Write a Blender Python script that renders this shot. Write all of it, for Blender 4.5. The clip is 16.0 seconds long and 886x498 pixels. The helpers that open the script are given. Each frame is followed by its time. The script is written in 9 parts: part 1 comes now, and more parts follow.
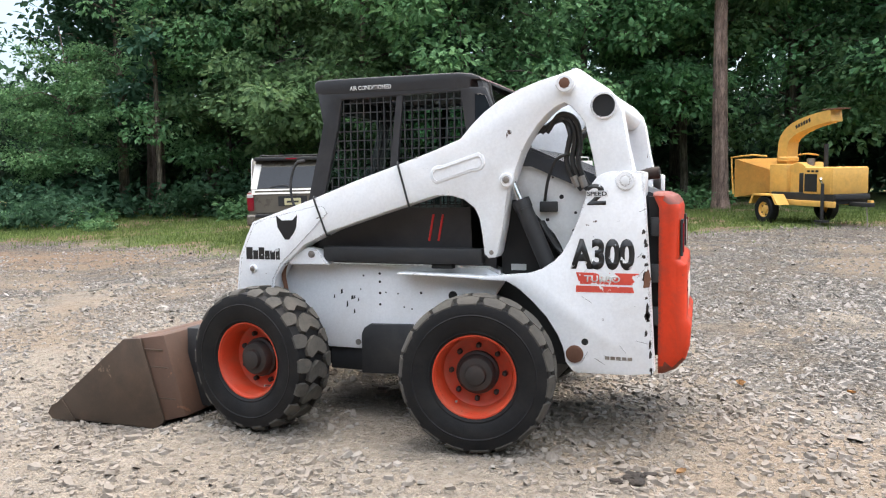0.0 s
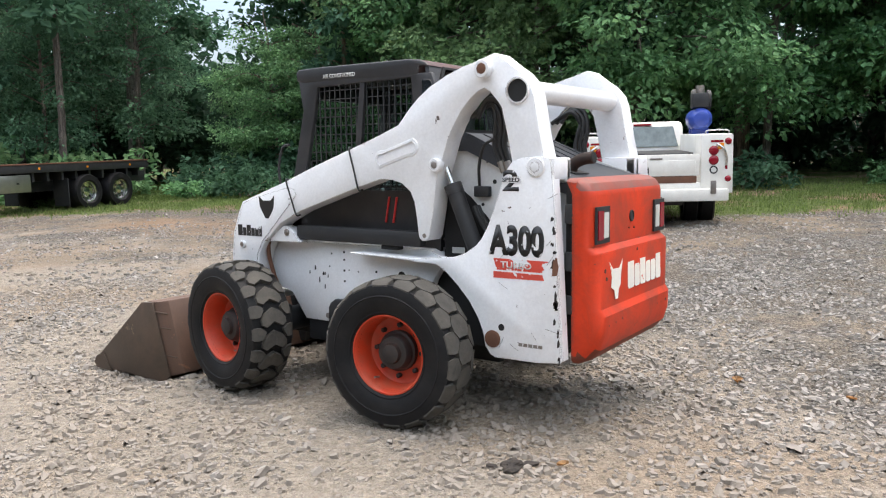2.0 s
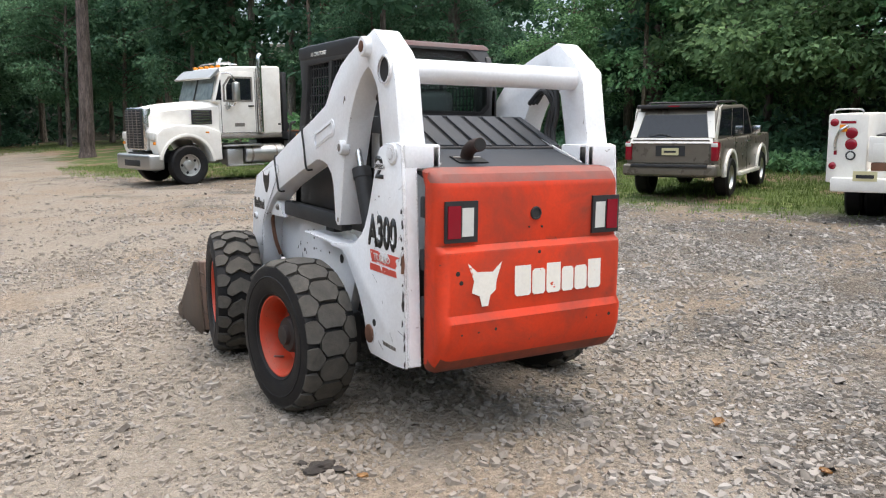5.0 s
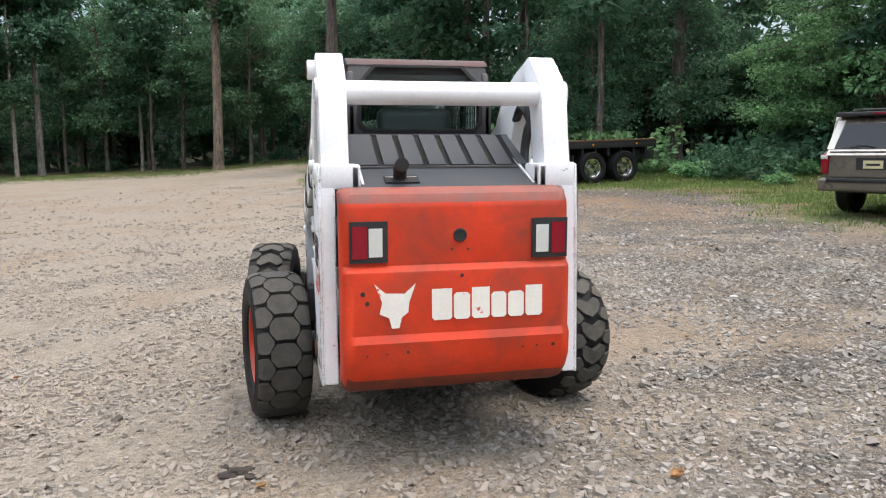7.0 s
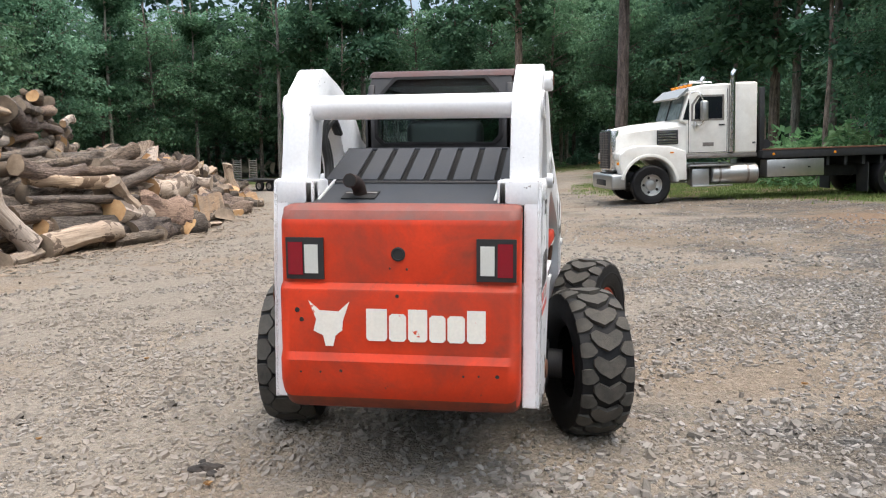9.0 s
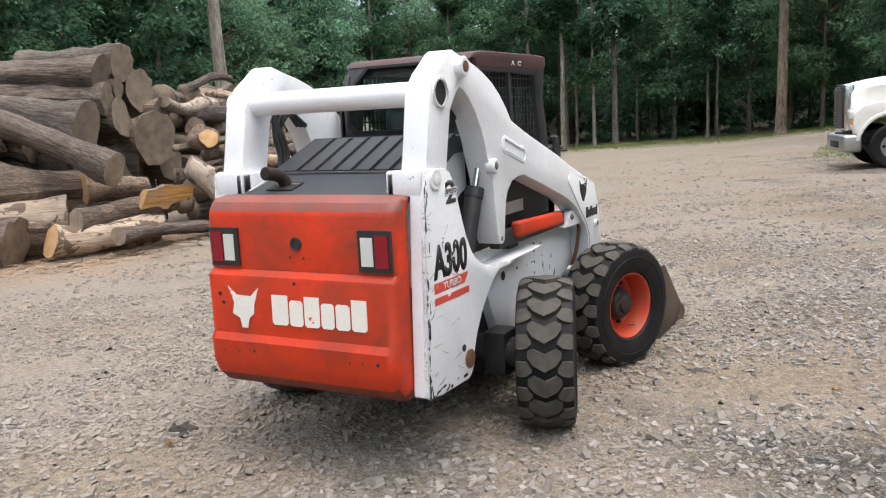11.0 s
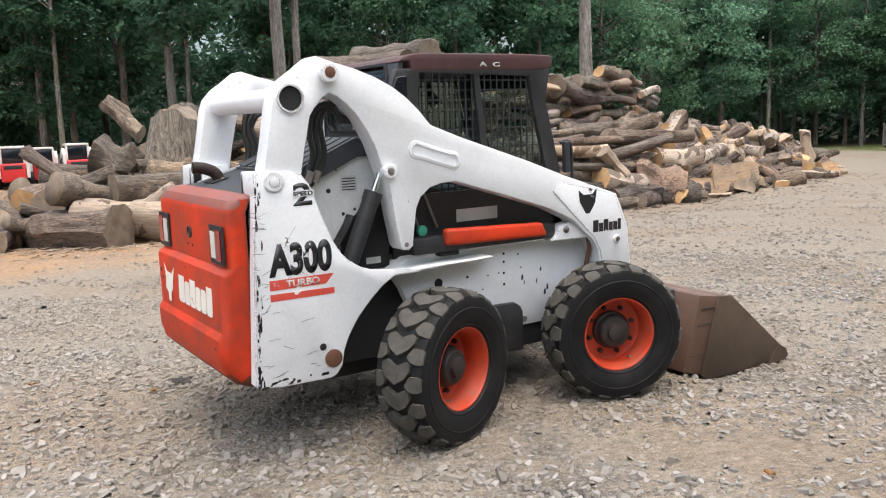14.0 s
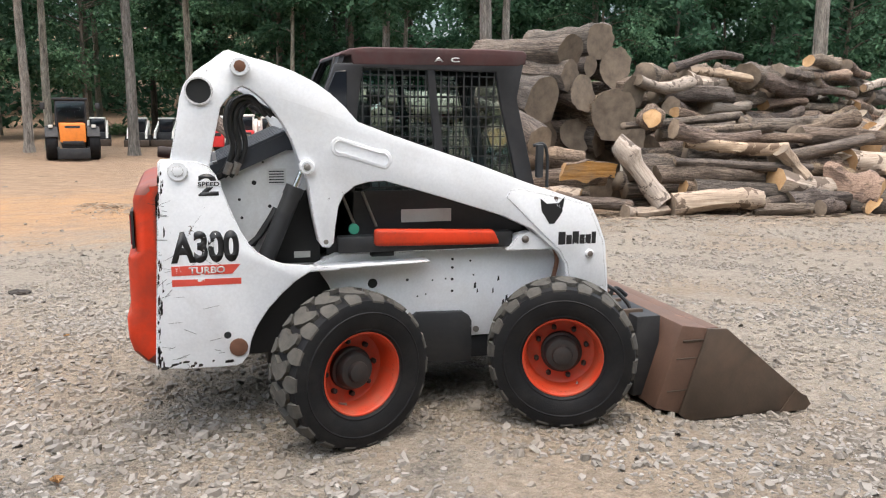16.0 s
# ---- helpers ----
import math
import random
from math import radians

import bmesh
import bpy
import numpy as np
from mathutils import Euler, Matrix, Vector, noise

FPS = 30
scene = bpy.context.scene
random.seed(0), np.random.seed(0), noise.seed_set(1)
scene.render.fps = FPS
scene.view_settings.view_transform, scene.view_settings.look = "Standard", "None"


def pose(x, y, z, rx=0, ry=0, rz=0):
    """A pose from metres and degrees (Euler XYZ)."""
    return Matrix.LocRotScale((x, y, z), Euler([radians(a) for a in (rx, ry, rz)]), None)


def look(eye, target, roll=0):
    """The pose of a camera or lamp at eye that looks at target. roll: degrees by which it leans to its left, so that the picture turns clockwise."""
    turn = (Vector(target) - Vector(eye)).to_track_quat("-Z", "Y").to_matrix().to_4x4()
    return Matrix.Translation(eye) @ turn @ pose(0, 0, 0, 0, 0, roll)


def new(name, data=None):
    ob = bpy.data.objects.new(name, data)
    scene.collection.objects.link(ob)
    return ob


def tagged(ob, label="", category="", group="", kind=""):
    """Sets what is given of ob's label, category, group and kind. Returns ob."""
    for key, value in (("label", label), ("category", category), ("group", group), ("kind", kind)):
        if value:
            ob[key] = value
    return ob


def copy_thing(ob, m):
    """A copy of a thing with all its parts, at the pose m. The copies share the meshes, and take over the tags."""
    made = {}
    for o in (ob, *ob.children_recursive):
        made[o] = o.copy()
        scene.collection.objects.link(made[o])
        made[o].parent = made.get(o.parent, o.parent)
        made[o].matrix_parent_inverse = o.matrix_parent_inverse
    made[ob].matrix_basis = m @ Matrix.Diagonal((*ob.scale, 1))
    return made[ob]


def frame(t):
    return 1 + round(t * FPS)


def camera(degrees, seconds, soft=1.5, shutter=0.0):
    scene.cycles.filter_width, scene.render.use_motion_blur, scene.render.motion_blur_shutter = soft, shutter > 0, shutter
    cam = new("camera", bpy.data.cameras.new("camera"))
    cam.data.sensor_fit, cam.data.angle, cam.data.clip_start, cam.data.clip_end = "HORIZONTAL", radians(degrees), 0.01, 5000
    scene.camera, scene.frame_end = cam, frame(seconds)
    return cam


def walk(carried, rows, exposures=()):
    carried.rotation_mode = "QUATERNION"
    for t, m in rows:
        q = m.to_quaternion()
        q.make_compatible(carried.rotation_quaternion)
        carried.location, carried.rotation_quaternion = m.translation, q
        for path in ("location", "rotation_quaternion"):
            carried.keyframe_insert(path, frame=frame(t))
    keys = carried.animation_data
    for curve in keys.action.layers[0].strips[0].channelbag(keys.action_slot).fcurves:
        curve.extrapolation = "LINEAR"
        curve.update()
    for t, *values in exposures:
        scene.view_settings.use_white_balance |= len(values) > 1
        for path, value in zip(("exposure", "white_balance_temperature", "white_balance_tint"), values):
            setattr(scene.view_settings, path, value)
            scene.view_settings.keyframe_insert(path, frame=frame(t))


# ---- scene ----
import itertools

# ---- camera ----
cam = camera(57.5, 16.0, soft=1.15)
# seconds, eye, target, roll
PATH = [
    (0, (-1.986, 4.978, 1.413), (-1.303, 3.104, 1.264), -0.6),
    (0.5, (-2.444, 4.93, 1.449), (-1.622, 3.114, 1.281), -0.4),
    (1, (-2.79, 4.731, 1.427), (-1.871, 2.964, 1.247), 0.5),
    (1.5, (-3.057, 4.558, 1.471), (-2.054, 2.839, 1.278), 0.5),
    (2, (-3.479, 4.35, 1.483), (-2.323, 2.732, 1.265), -0.6),
    (2.5, (-3.714, 4.045, 1.475), (-2.451, 2.511, 1.243), -0.2),
    (3, (-3.959, 3.741, 1.528), (-2.621, 2.274, 1.289), 0.3),
    (3.5, (-4.329, 3.435, 1.526), (-2.877, 2.083, 1.276), 0.1),
    (3.7, (-4.426, 3.326, 1.557), (-2.933, 2.02, 1.295), 0.3),
    (5.8, (-5.116, 1.68, 1.575), (-3.291, 0.912, 1.295), -0.0),
    (6, (-5.157, 1.534, 1.593), (-3.31, 0.816, 1.319), -0.2),
    (6.5, (-5.321, 1.169, 1.566), (-3.415, 0.625, 1.301), 0.2),
    (7, (-5.415, 0.835, 1.616), (-3.474, 0.439, 1.345), -0.0),
    (7.5, (-5.358, 0.387, 1.642), (-3.388, 0.192, 1.363), -0.4),
    (8, (-5.458, -0.098, 1.637), (-3.477, -0.047, 1.37), -0.5),
    (8.5, (-5.466, -0.498, 1.666), (-3.496, -0.278, 1.401), -0.2),
    (9, (-5.245, -0.888, 1.66), (-3.296, -0.521, 1.402), -0.4),
    (9.2, (-5.202, -1.026, 1.685), (-3.267, -0.6, 1.408), -0.4),
    (11.3, (-4.586, -2.755, 1.731), (-2.923, -1.689, 1.418), -2.8),
    (11.5, (-4.52, -2.887, 1.721), (-2.89, -1.769, 1.414), -2.5),
    (12, (-4.172, -3.197, 1.717), (-2.604, -1.993, 1.41), -1.2),
    (12.5, (-3.904, -3.558, 1.713), (-2.463, -2.206, 1.405), -1.0),
    (13, (-3.629, -3.899, 1.734), (-2.331, -2.409, 1.432), -1.7),
    (13.5, (-3.197, -4.116, 1.699), (-2.003, -2.54, 1.393), -1.6),
    (14, (-2.839, -4.414, 1.713), (-1.787, -2.742, 1.399), -1.8),
    (14.5, (-2.509, -4.692, 1.768), (-1.578, -2.95, 1.456), -1.0),
    (15, (-2.125, -4.708, 1.73), (-1.291, -2.918, 1.414), 0.1),
    (15.5, (-1.709, -4.755, 1.783), (-1.028, -2.904, 1.447), 0.0),
    (16, (-1.275, -4.922, 1.79), (-0.729, -3.031, 1.436), 0.5),
]
# the clip's camera opens up a little while it faces the dark trees
EXPOSURES = [(t, stops, 6300, 7.5) for t, stops in ((0, 1.42), (2, 1.22), (3.5, 1.12), (6, 1.06), (7, 1.06), (9, 0.97), (12.5, 1.05), (16, 1.16))]
walk(cam, [(t, look(eye, target, roll)) for t, eye, target, roll in PATH], EXPOSURES)
# ---- light: a bright, thinly overcast summer sky ----
world = bpy.data.worlds.new("sky")
scene.world = world
world.use_nodes = True
wn = world.node_tree.nodes
sky = wn.new("ShaderNodeTexSky")
sky.sky_type = 'NISHITA'
sky.sun_disc = False
sky.sun_elevation = radians(80)
sky.sun_rotation = radians(190)
sky.dust_density = 6.0
sky.air_density = 1.0
sky.ozone_density = 1.0
wn["Background"].inputs["Strength"].default_value = 0.15
world.node_tree.links.new(sky.outputs["Color"], wn["Background"].inputs["Color"])
sun = new("sun", bpy.data.lights.new("sun", 'SUN'))
sun.data.energy = 1.7
sun.data.angle = radians(150)
sun.data.color = (1.0, 0.985, 0.92)
sun.matrix_world = look((-0.6, -3.4, 20), (0, 0, 0))


# ---- materials ----
def ramp(nt, socket, stops):
    n = nt.nodes.new("ShaderNodeValToRGB")
    els = n.color_ramp.elements
    while len(els) < len(stops):
        els.new(0.5)
    for e, (p, c) in zip(els, stops):
        e.position = p
        e.color = (*c, 1) if len(c) == 3 else c
    nt.links.new(socket, n.inputs[0])
    return n.outputs[0]


def noise_tex(nt, vec, scale, detail=4.0, rough=0.55, dist=0.0):
    n = nt.nodes.new("ShaderNodeTexNoise")
    n.inputs["Scale"].default_value = scale
    n.inputs["Detail"].default_value = detail
    n.inputs["Roughness"].default_value = rough
    n.inputs["Distortion"].default_value = dist
    if vec is not None:
        nt.links.new(vec, n.inputs["Vector"])
    return n.outputs["Fac"]


def mix(nt, fac, a, b, blend='MIX'):
    n = nt.nodes.new("ShaderNodeMix")
    n.data_type = 'RGBA'
    n.blend_type = blend
    for s, v in ((n.inputs[0], fac), (n.inputs[6], a), (n.inputs[7], b)):
        if isinstance(v, bpy.types.NodeSocket):
            nt.links.new(v, s)
        elif isinstance(v, (int, float)):
            s.default_value = v
        else:
            s.default_value = (*v, 1)
    return n.outputs[2]


def maths(nt, op, a, b=None, clamp=False):
    n = nt.nodes.new("ShaderNodeMath")
    n.operation = op
    n.use_clamp = clamp
    for s, v in zip(n.inputs, (a, b)):
        if isinstance(v, bpy.types.NodeSocket):
            nt.links.new(v, s)
        elif v is not None:
            s.default_value = v
    return n.outputs[0]


def bare(name):
    m = bpy.data.materials.new(name)
    m.use_nodes = True
    nt = m.node_tree
    return m, nt, nt.nodes["Principled BSDF"]


def bumped(nt, bsdf, height, strength, distance):
    b = nt.nodes.new("ShaderNodeBump")
    b.inputs["Strength"].default_value = strength
    b.inputs["Distance"].default_value = distance
    nt.links.new(height, b.inputs["Height"])
    nt.links.new(b.outputs[0], bsdf.inputs["Normal"])


def surface(name, base, rough=0.6, metal=0.0, vary=0.12, scale=5.0, bump=0.15, bscale=70.0, stain=None, chips=None, rvary=0.12, spec=0.5, edge=None):
    """Paint, metal or rubber: broad stains, fine grain, and chips in which another colour shows.
    stain: (colour, how much, size); chips: (colour, threshold, size); edge: (colour, radius, how much) for paint worn off the corners."""
    m, nt, bsdf = bare(name)
    vec = nt.nodes.new("ShaderNodeTexCoord").outputs["Object"]
    broad = noise_tex(nt, vec, scale, 6.0, 0.6)
    fine = noise_tex(nt, vec, bscale, 3.0)
    lo = tuple(c * (1 - vary) for c in base)
    hi = tuple(min(1, c * (1 + vary)) for c in base)
    col = ramp(nt, broad, [(0.3, lo), (0.7, hi)])
    col = mix(nt, 0.12, col, ramp(nt, fine, [(0.3, tuple(c * 0.6 for c in base)), (0.7, tuple(min(1, c * 1.3) for c in base))]))
    if stain:
        scol, amount, ssize = stain
        s = noise_tex(nt, vec, ssize, 8.0, 0.7, 0.4)
        f = ramp(nt, s, [(0.45, (0, 0, 0)), (0.75, (amount,) * 3)])
        col = mix(nt, f, col, scol)
    if chips:
        ccol, th, csize = chips
        c = noise_tex(nt, vec, csize, 5.0, 0.65, 0.3)
        f = ramp(nt, c, [(th, (0, 0, 0)), (th + 0.015, (1, 1, 1))])
        col = mix(nt, f, col, ccol)
    if edge:
        ecol, radius, amount = edge
        bev = nt.nodes.new("ShaderNodeBevel")
        bev.samples = 4
        bev.inputs["Radius"].default_value = radius
        dot = nt.nodes.new("ShaderNodeVectorMath")
        dot.operation = 'DOT_PRODUCT'
        nt.links.new(bev.outputs[0], dot.inputs[0])
        nt.links.new(nt.nodes.new("ShaderNodeNewGeometry").outputs["Normal"], dot.inputs[1])
        e = maths(nt, 'MULTIPLY', maths(nt, 'SUBTRACT', 1.0, dot.outputs["Value"], True), amount)
        wn = maths(nt, 'ADD', maths(nt, 'MULTIPLY', noise_tex(nt, vec, 7.0, 3.0), 3.0), maths(nt, 'MULTIPLY', noise_tex(nt, vec, 40.0, 5.0, 0.7), 2.0))
        f = ramp(nt, maths(nt, 'ADD', maths(nt, 'MULTIPLY', e, 1.0), maths(nt, 'SUBTRACT', wn, 2.5)), [(0.88, (0, 0, 0)), (0.95, (1, 1, 1))])
        col = mix(nt, f, col, ecol)
    nt.links.new(col, bsdf.inputs["Base Color"])
    r = nt.nodes.new("ShaderNodeMapRange")
    r.inputs[3].default_value = max(0.02, rough - rvary)
    r.inputs[4].default_value = min(1, rough + rvary)
    nt.links.new(broad, r.inputs[0])
    nt.links.new(r.outputs[0], bsdf.inputs["Roughness"])
    bsdf.inputs["Metallic"].default_value = metal
    bsdf.inputs["Specular IOR Level"].default_value = spec
    if bump:
        bumped(nt, bsdf, fine, bump, 0.004)
    return m


M_WHITE = surface("white_paint", (0.80, 0.81, 0.83), 0.42, vary=0.04, scale=3, bump=0.04, stain=((0.42, 0.36, 0.28), 0.20, 2.2), chips=((0.12, 0.07, 0.05), 0.725, 9.0), edge=((0.075, 0.05, 0.04), 0.014, 3.2))
M_PRESSED = surface("smooth_white_paint", (0.80, 0.81, 0.83), 0.42, vary=0.04, scale=3, bump=0.04, stain=((0.42, 0.36, 0.28), 0.2, 2.2))
M_WHITE_WORN = surface("scraped_white_paint", (0.80, 0.81, 0.83), 0.48, vary=0.05, scale=3, bump=0.06, stain=((0.4, 0.33, 0.25), 0.26, 2.4), chips=((0.10, 0.065, 0.05), 0.68, 11.0), edge=((0.085, 0.05, 0.038), 0.018, 3.6))
M_RED = surface("faded_orange_red_paint", (0.56, 0.040, 0.009), 0.55, vary=0.16, scale=4, bump=0.05, stain=((0.13, 0.045, 0.03), 0.8, 2.6), chips=((0.08, 0.04, 0.03), 0.715, 10.0), spec=0.3, edge=((0.12, 0.045, 0.03), 0.05, 5.0))
M_RED_GRIMY = surface("grimy_scraped_red_paint", (0.20, 0.035, 0.014), 0.7, vary=0.3, scale=6, bump=0.15, stain=((0.035, 0.022, 0.018), 0.95, 4.0))
M_RED_TOP = surface("dull_weathered_red_paint", (0.24, 0.058, 0.04), 0.65, vary=0.25, scale=5, bump=0.08, stain=((0.13, 0.09, 0.08), 0.85, 3.0))
M_RIM = surface("orange_red_wheel_paint", (0.50, 0.042, 0.011), 0.5, vary=0.12, bump=0.05, stain=((0.22, 0.10, 0.06), 0.6, 6.0), chips=((0.10, 0.05, 0.03), 0.70, 14.0))
M_TYRE = surface("dusty_black_rubber", (0.009, 0.009, 0.010), 0.6, vary=0.25, scale=9, bump=0.25, bscale=120, stain=((0.045, 0.041, 0.036), 0.3, 6.0), spec=0.22)
M_TREAD = surface("grey_dusty_tread_rubber", (0.060, 0.056, 0.049), 0.88, vary=0.3, scale=14, bump=0.5, bscale=90, stain=((0.12, 0.105, 0.085), 0.6, 9.0))
M_BLACK = surface("matt_black_metal", (0.016, 0.017, 0.019), 0.6, vary=0.2, bump=0.1, stain=((0.07, 0.063, 0.056), 0.35, 4.0))
M_CAB = surface("weathered_black_cab_paint", (0.020, 0.020, 0.022), 0.5, vary=0.2, bump=0.08, stain=((0.07, 0.062, 0.06), 0.4, 3.0))
M_ROOF = surface("sun_faded_maroon_roof", (0.064, 0.024, 0.022), 0.7, vary=0.35, scale=4, bump=0.2, bscale=40, stain=((0.07, 0.06, 0.06), 0.8, 3.0))
M_HOOD = surface("dusty_charcoal_plastic", (0.048, 0.052, 0.060), 0.7, vary=0.15, bump=0.12, stain=((0.07, 0.067, 0.063), 0.4, 3.0), spec=0.25)
M_GREYWHITE = surface("grey_white_panel", (0.68, 0.69, 0.69), 0.5, vary=0.07, bump=0.05, stain=((0.3, 0.26, 0.2), 0.4, 3.0))
# near-black; also stands for the shade inside holes, slots and bays
M_DARKHOLE = surface("dark_steel_and_hole_shade", (0.012, 0.012, 0.012), 0.8, bump=0.0)
M_HOOD_DUST = surface("pale_dust_on_plastic", (0.115, 0.105, 0.10), 0.85, vary=0.3, scale=6, bump=0.1, stain=((0.05, 0.048, 0.047), 0.8, 5.0))
M_PIPE = surface("sooty_rusted_pipe", (0.030, 0.020, 0.017), 0.75, 0.2, vary=0.3, bump=0.3, stain=((0.09, 0.045, 0.03), 0.5, 14.0))
M_HUB = surface("rusty_brown_hub_steel", (0.032, 0.029, 0.028), 0.6, 0.3, vary=0.3, bump=0.3, stain=((0.09, 0.05, 0.034), 0.5, 12.0))
M_BUCKET = surface("rust_brown_bucket_steel", (0.125, 0.070, 0.048), 0.62, 0.15, vary=0.25, scale=3, bump=0.2, stain=((0.075, 0.052, 0.04), 0.75, 2.6), chips=((0.20, 0.10, 0.06), 0.66, 5.0))
M_BUCKET_DARK = surface("dark_brown_worn_steel", (0.070, 0.050, 0.036), 0.6, 0.2, vary=0.3, scale=3, bump=0.2, stain=((0.13, 0.082, 0.055), 0.75, 2.4), chips=((0.17, 0.12, 0.08), 0.68, 4.0))
M_CHROME = surface("bright_metal", (0.65, 0.65, 0.64), 0.22, 1.0, vary=0.06, bump=0.03)
M_ALU = surface("dull_aluminium", (0.48, 0.48, 0.47), 0.42, 1.0, vary=0.1, bump=0.05)
M_STEEL = surface("grey_bolt_steel", (0.30, 0.28, 0.26), 0.5, 0.8, vary=0.25, bump=0.1, stain=((0.13, 0.07, 0.04), 0.6, 20.0))
M_RUST = surface("rusted_steel", (0.16, 0.075, 0.045), 0.8, 0.2, vary=0.3, bump=0.3, bscale=50)
M_HOSE = surface("black_hydraulic_hose", (0.02, 0.02, 0.02), 0.5, bump=0.25, bscale=200)
M_DECAL = surface("worn_black_decal", (0.015, 0.015, 0.016), 0.45, bump=0.0, chips=((0.70, 0.71, 0.72), 0.635, 13.0))
M_DECALRED = surface("worn_red_decal", (0.60, 0.075, 0.05), 0.45, bump=0.0, chips=((0.72, 0.73, 0.74), 0.615, 12.0))
M_DECALWHITE = surface("cream_white_decal", (0.80, 0.76, 0.68), 0.5, bump=0.0, vary=0.04, chips=((0.62, 0.08, 0.03), 0.66, 14.0))
M_DECALPEEL = surface("mostly_peeled_red_decal", (0.62, 0.07, 0.045), 0.45, bump=0.0, chips=((0.74, 0.75, 0.76), 0.50, 11.0))
M_PAPER = surface("grey_printed_label", (0.55, 0.55, 0.53), 0.5, bump=0.0)
M_LAMPRED = surface("red_lamp_plastic", (0.24, 0.004, 0.016), 0.18, vary=0.05, bump=0.0)
M_LAMPCLEAR = surface("clear_ribbed_lamp_plastic", (0.62, 0.62, 0.58), 0.2, vary=0.05, bump=0.3, bscale=150)
M_LAMPAMBER = surface("amber_lamp_plastic", (0.75, 0.26, 0.02), 0.2, vary=0.05, bump=0.0)
M_GREENPLUG = surface("green_plastic", (0.05, 0.3, 0.2), 0.5, bump=0.0)
M_CREAM = surface("cream_white_truck_paint", (0.78, 0.76, 0.71), 0.35, vary=0.05, bump=0.02, stain=((0.45, 0.38, 0.3), 0.3, 2.0))
M_TAUPE = surface("taupe_car_paint", (0.15, 0.133, 0.108), 0.3, 0.3, vary=0.08, bump=0.0, stain=((0.3, 0.27, 0.22), 0.3, 2.0))
M_SILVERP = surface("pale_silver_car_paint", (0.70, 0.67, 0.61), 0.3, 0.1, vary=0.06, bump=0.0)
M_YELLOW = surface("yellow_machine_paint", (0.74, 0.42, 0.10), 0.45, vary=0.12, bump=0.04, stain=((0.25, 0.15, 0.06), 0.4, 2.5))
M_ORANGE = surface("orange_machine_paint", (0.75, 0.22, 0.03), 0.5, vary=0.12, bump=0.04)
M_BLUE = surface("blue_tank_paint", (0.03, 0.06, 0.30), 0.35, bump=0.02)
M_REDP = surface("bright_red_paint", (0.60, 0.03, 0.03), 0.4, bump=0.02)
M_PLATE = surface("pale_yellow_plate", (0.6, 0.55, 0.32), 0.4, bump=0.0)


def glass_mat(name, tint, rough=0.02):
    m, nt, bsdf = bare(name)
    bsdf.inputs["Base Color"].default_value = (*tint, 1)
    bsdf.inputs["Transmission Weight"].default_value = 1.0
    bsdf.inputs["Roughness"].default_value = rough
    bsdf.inputs["IOR"].default_value = 1.15
    return m


M_GLASS = glass_mat("cab_glass", (0.62, 0.74, 0.72))
# pale opaque pane: reflected brightness is put into the base colour
M_SKYGLASS = surface("glass_with_reflection_in_colour", (0.16, 0.19, 0.19), 0.12, vary=0.3, scale=6, bump=0.0, rvary=0.05)
M_DARKGLASS = surface("dark_tinted_glass", (0.012, 0.014, 0.018), 0.06, vary=0.05, bump=0.0, rvary=0.02)


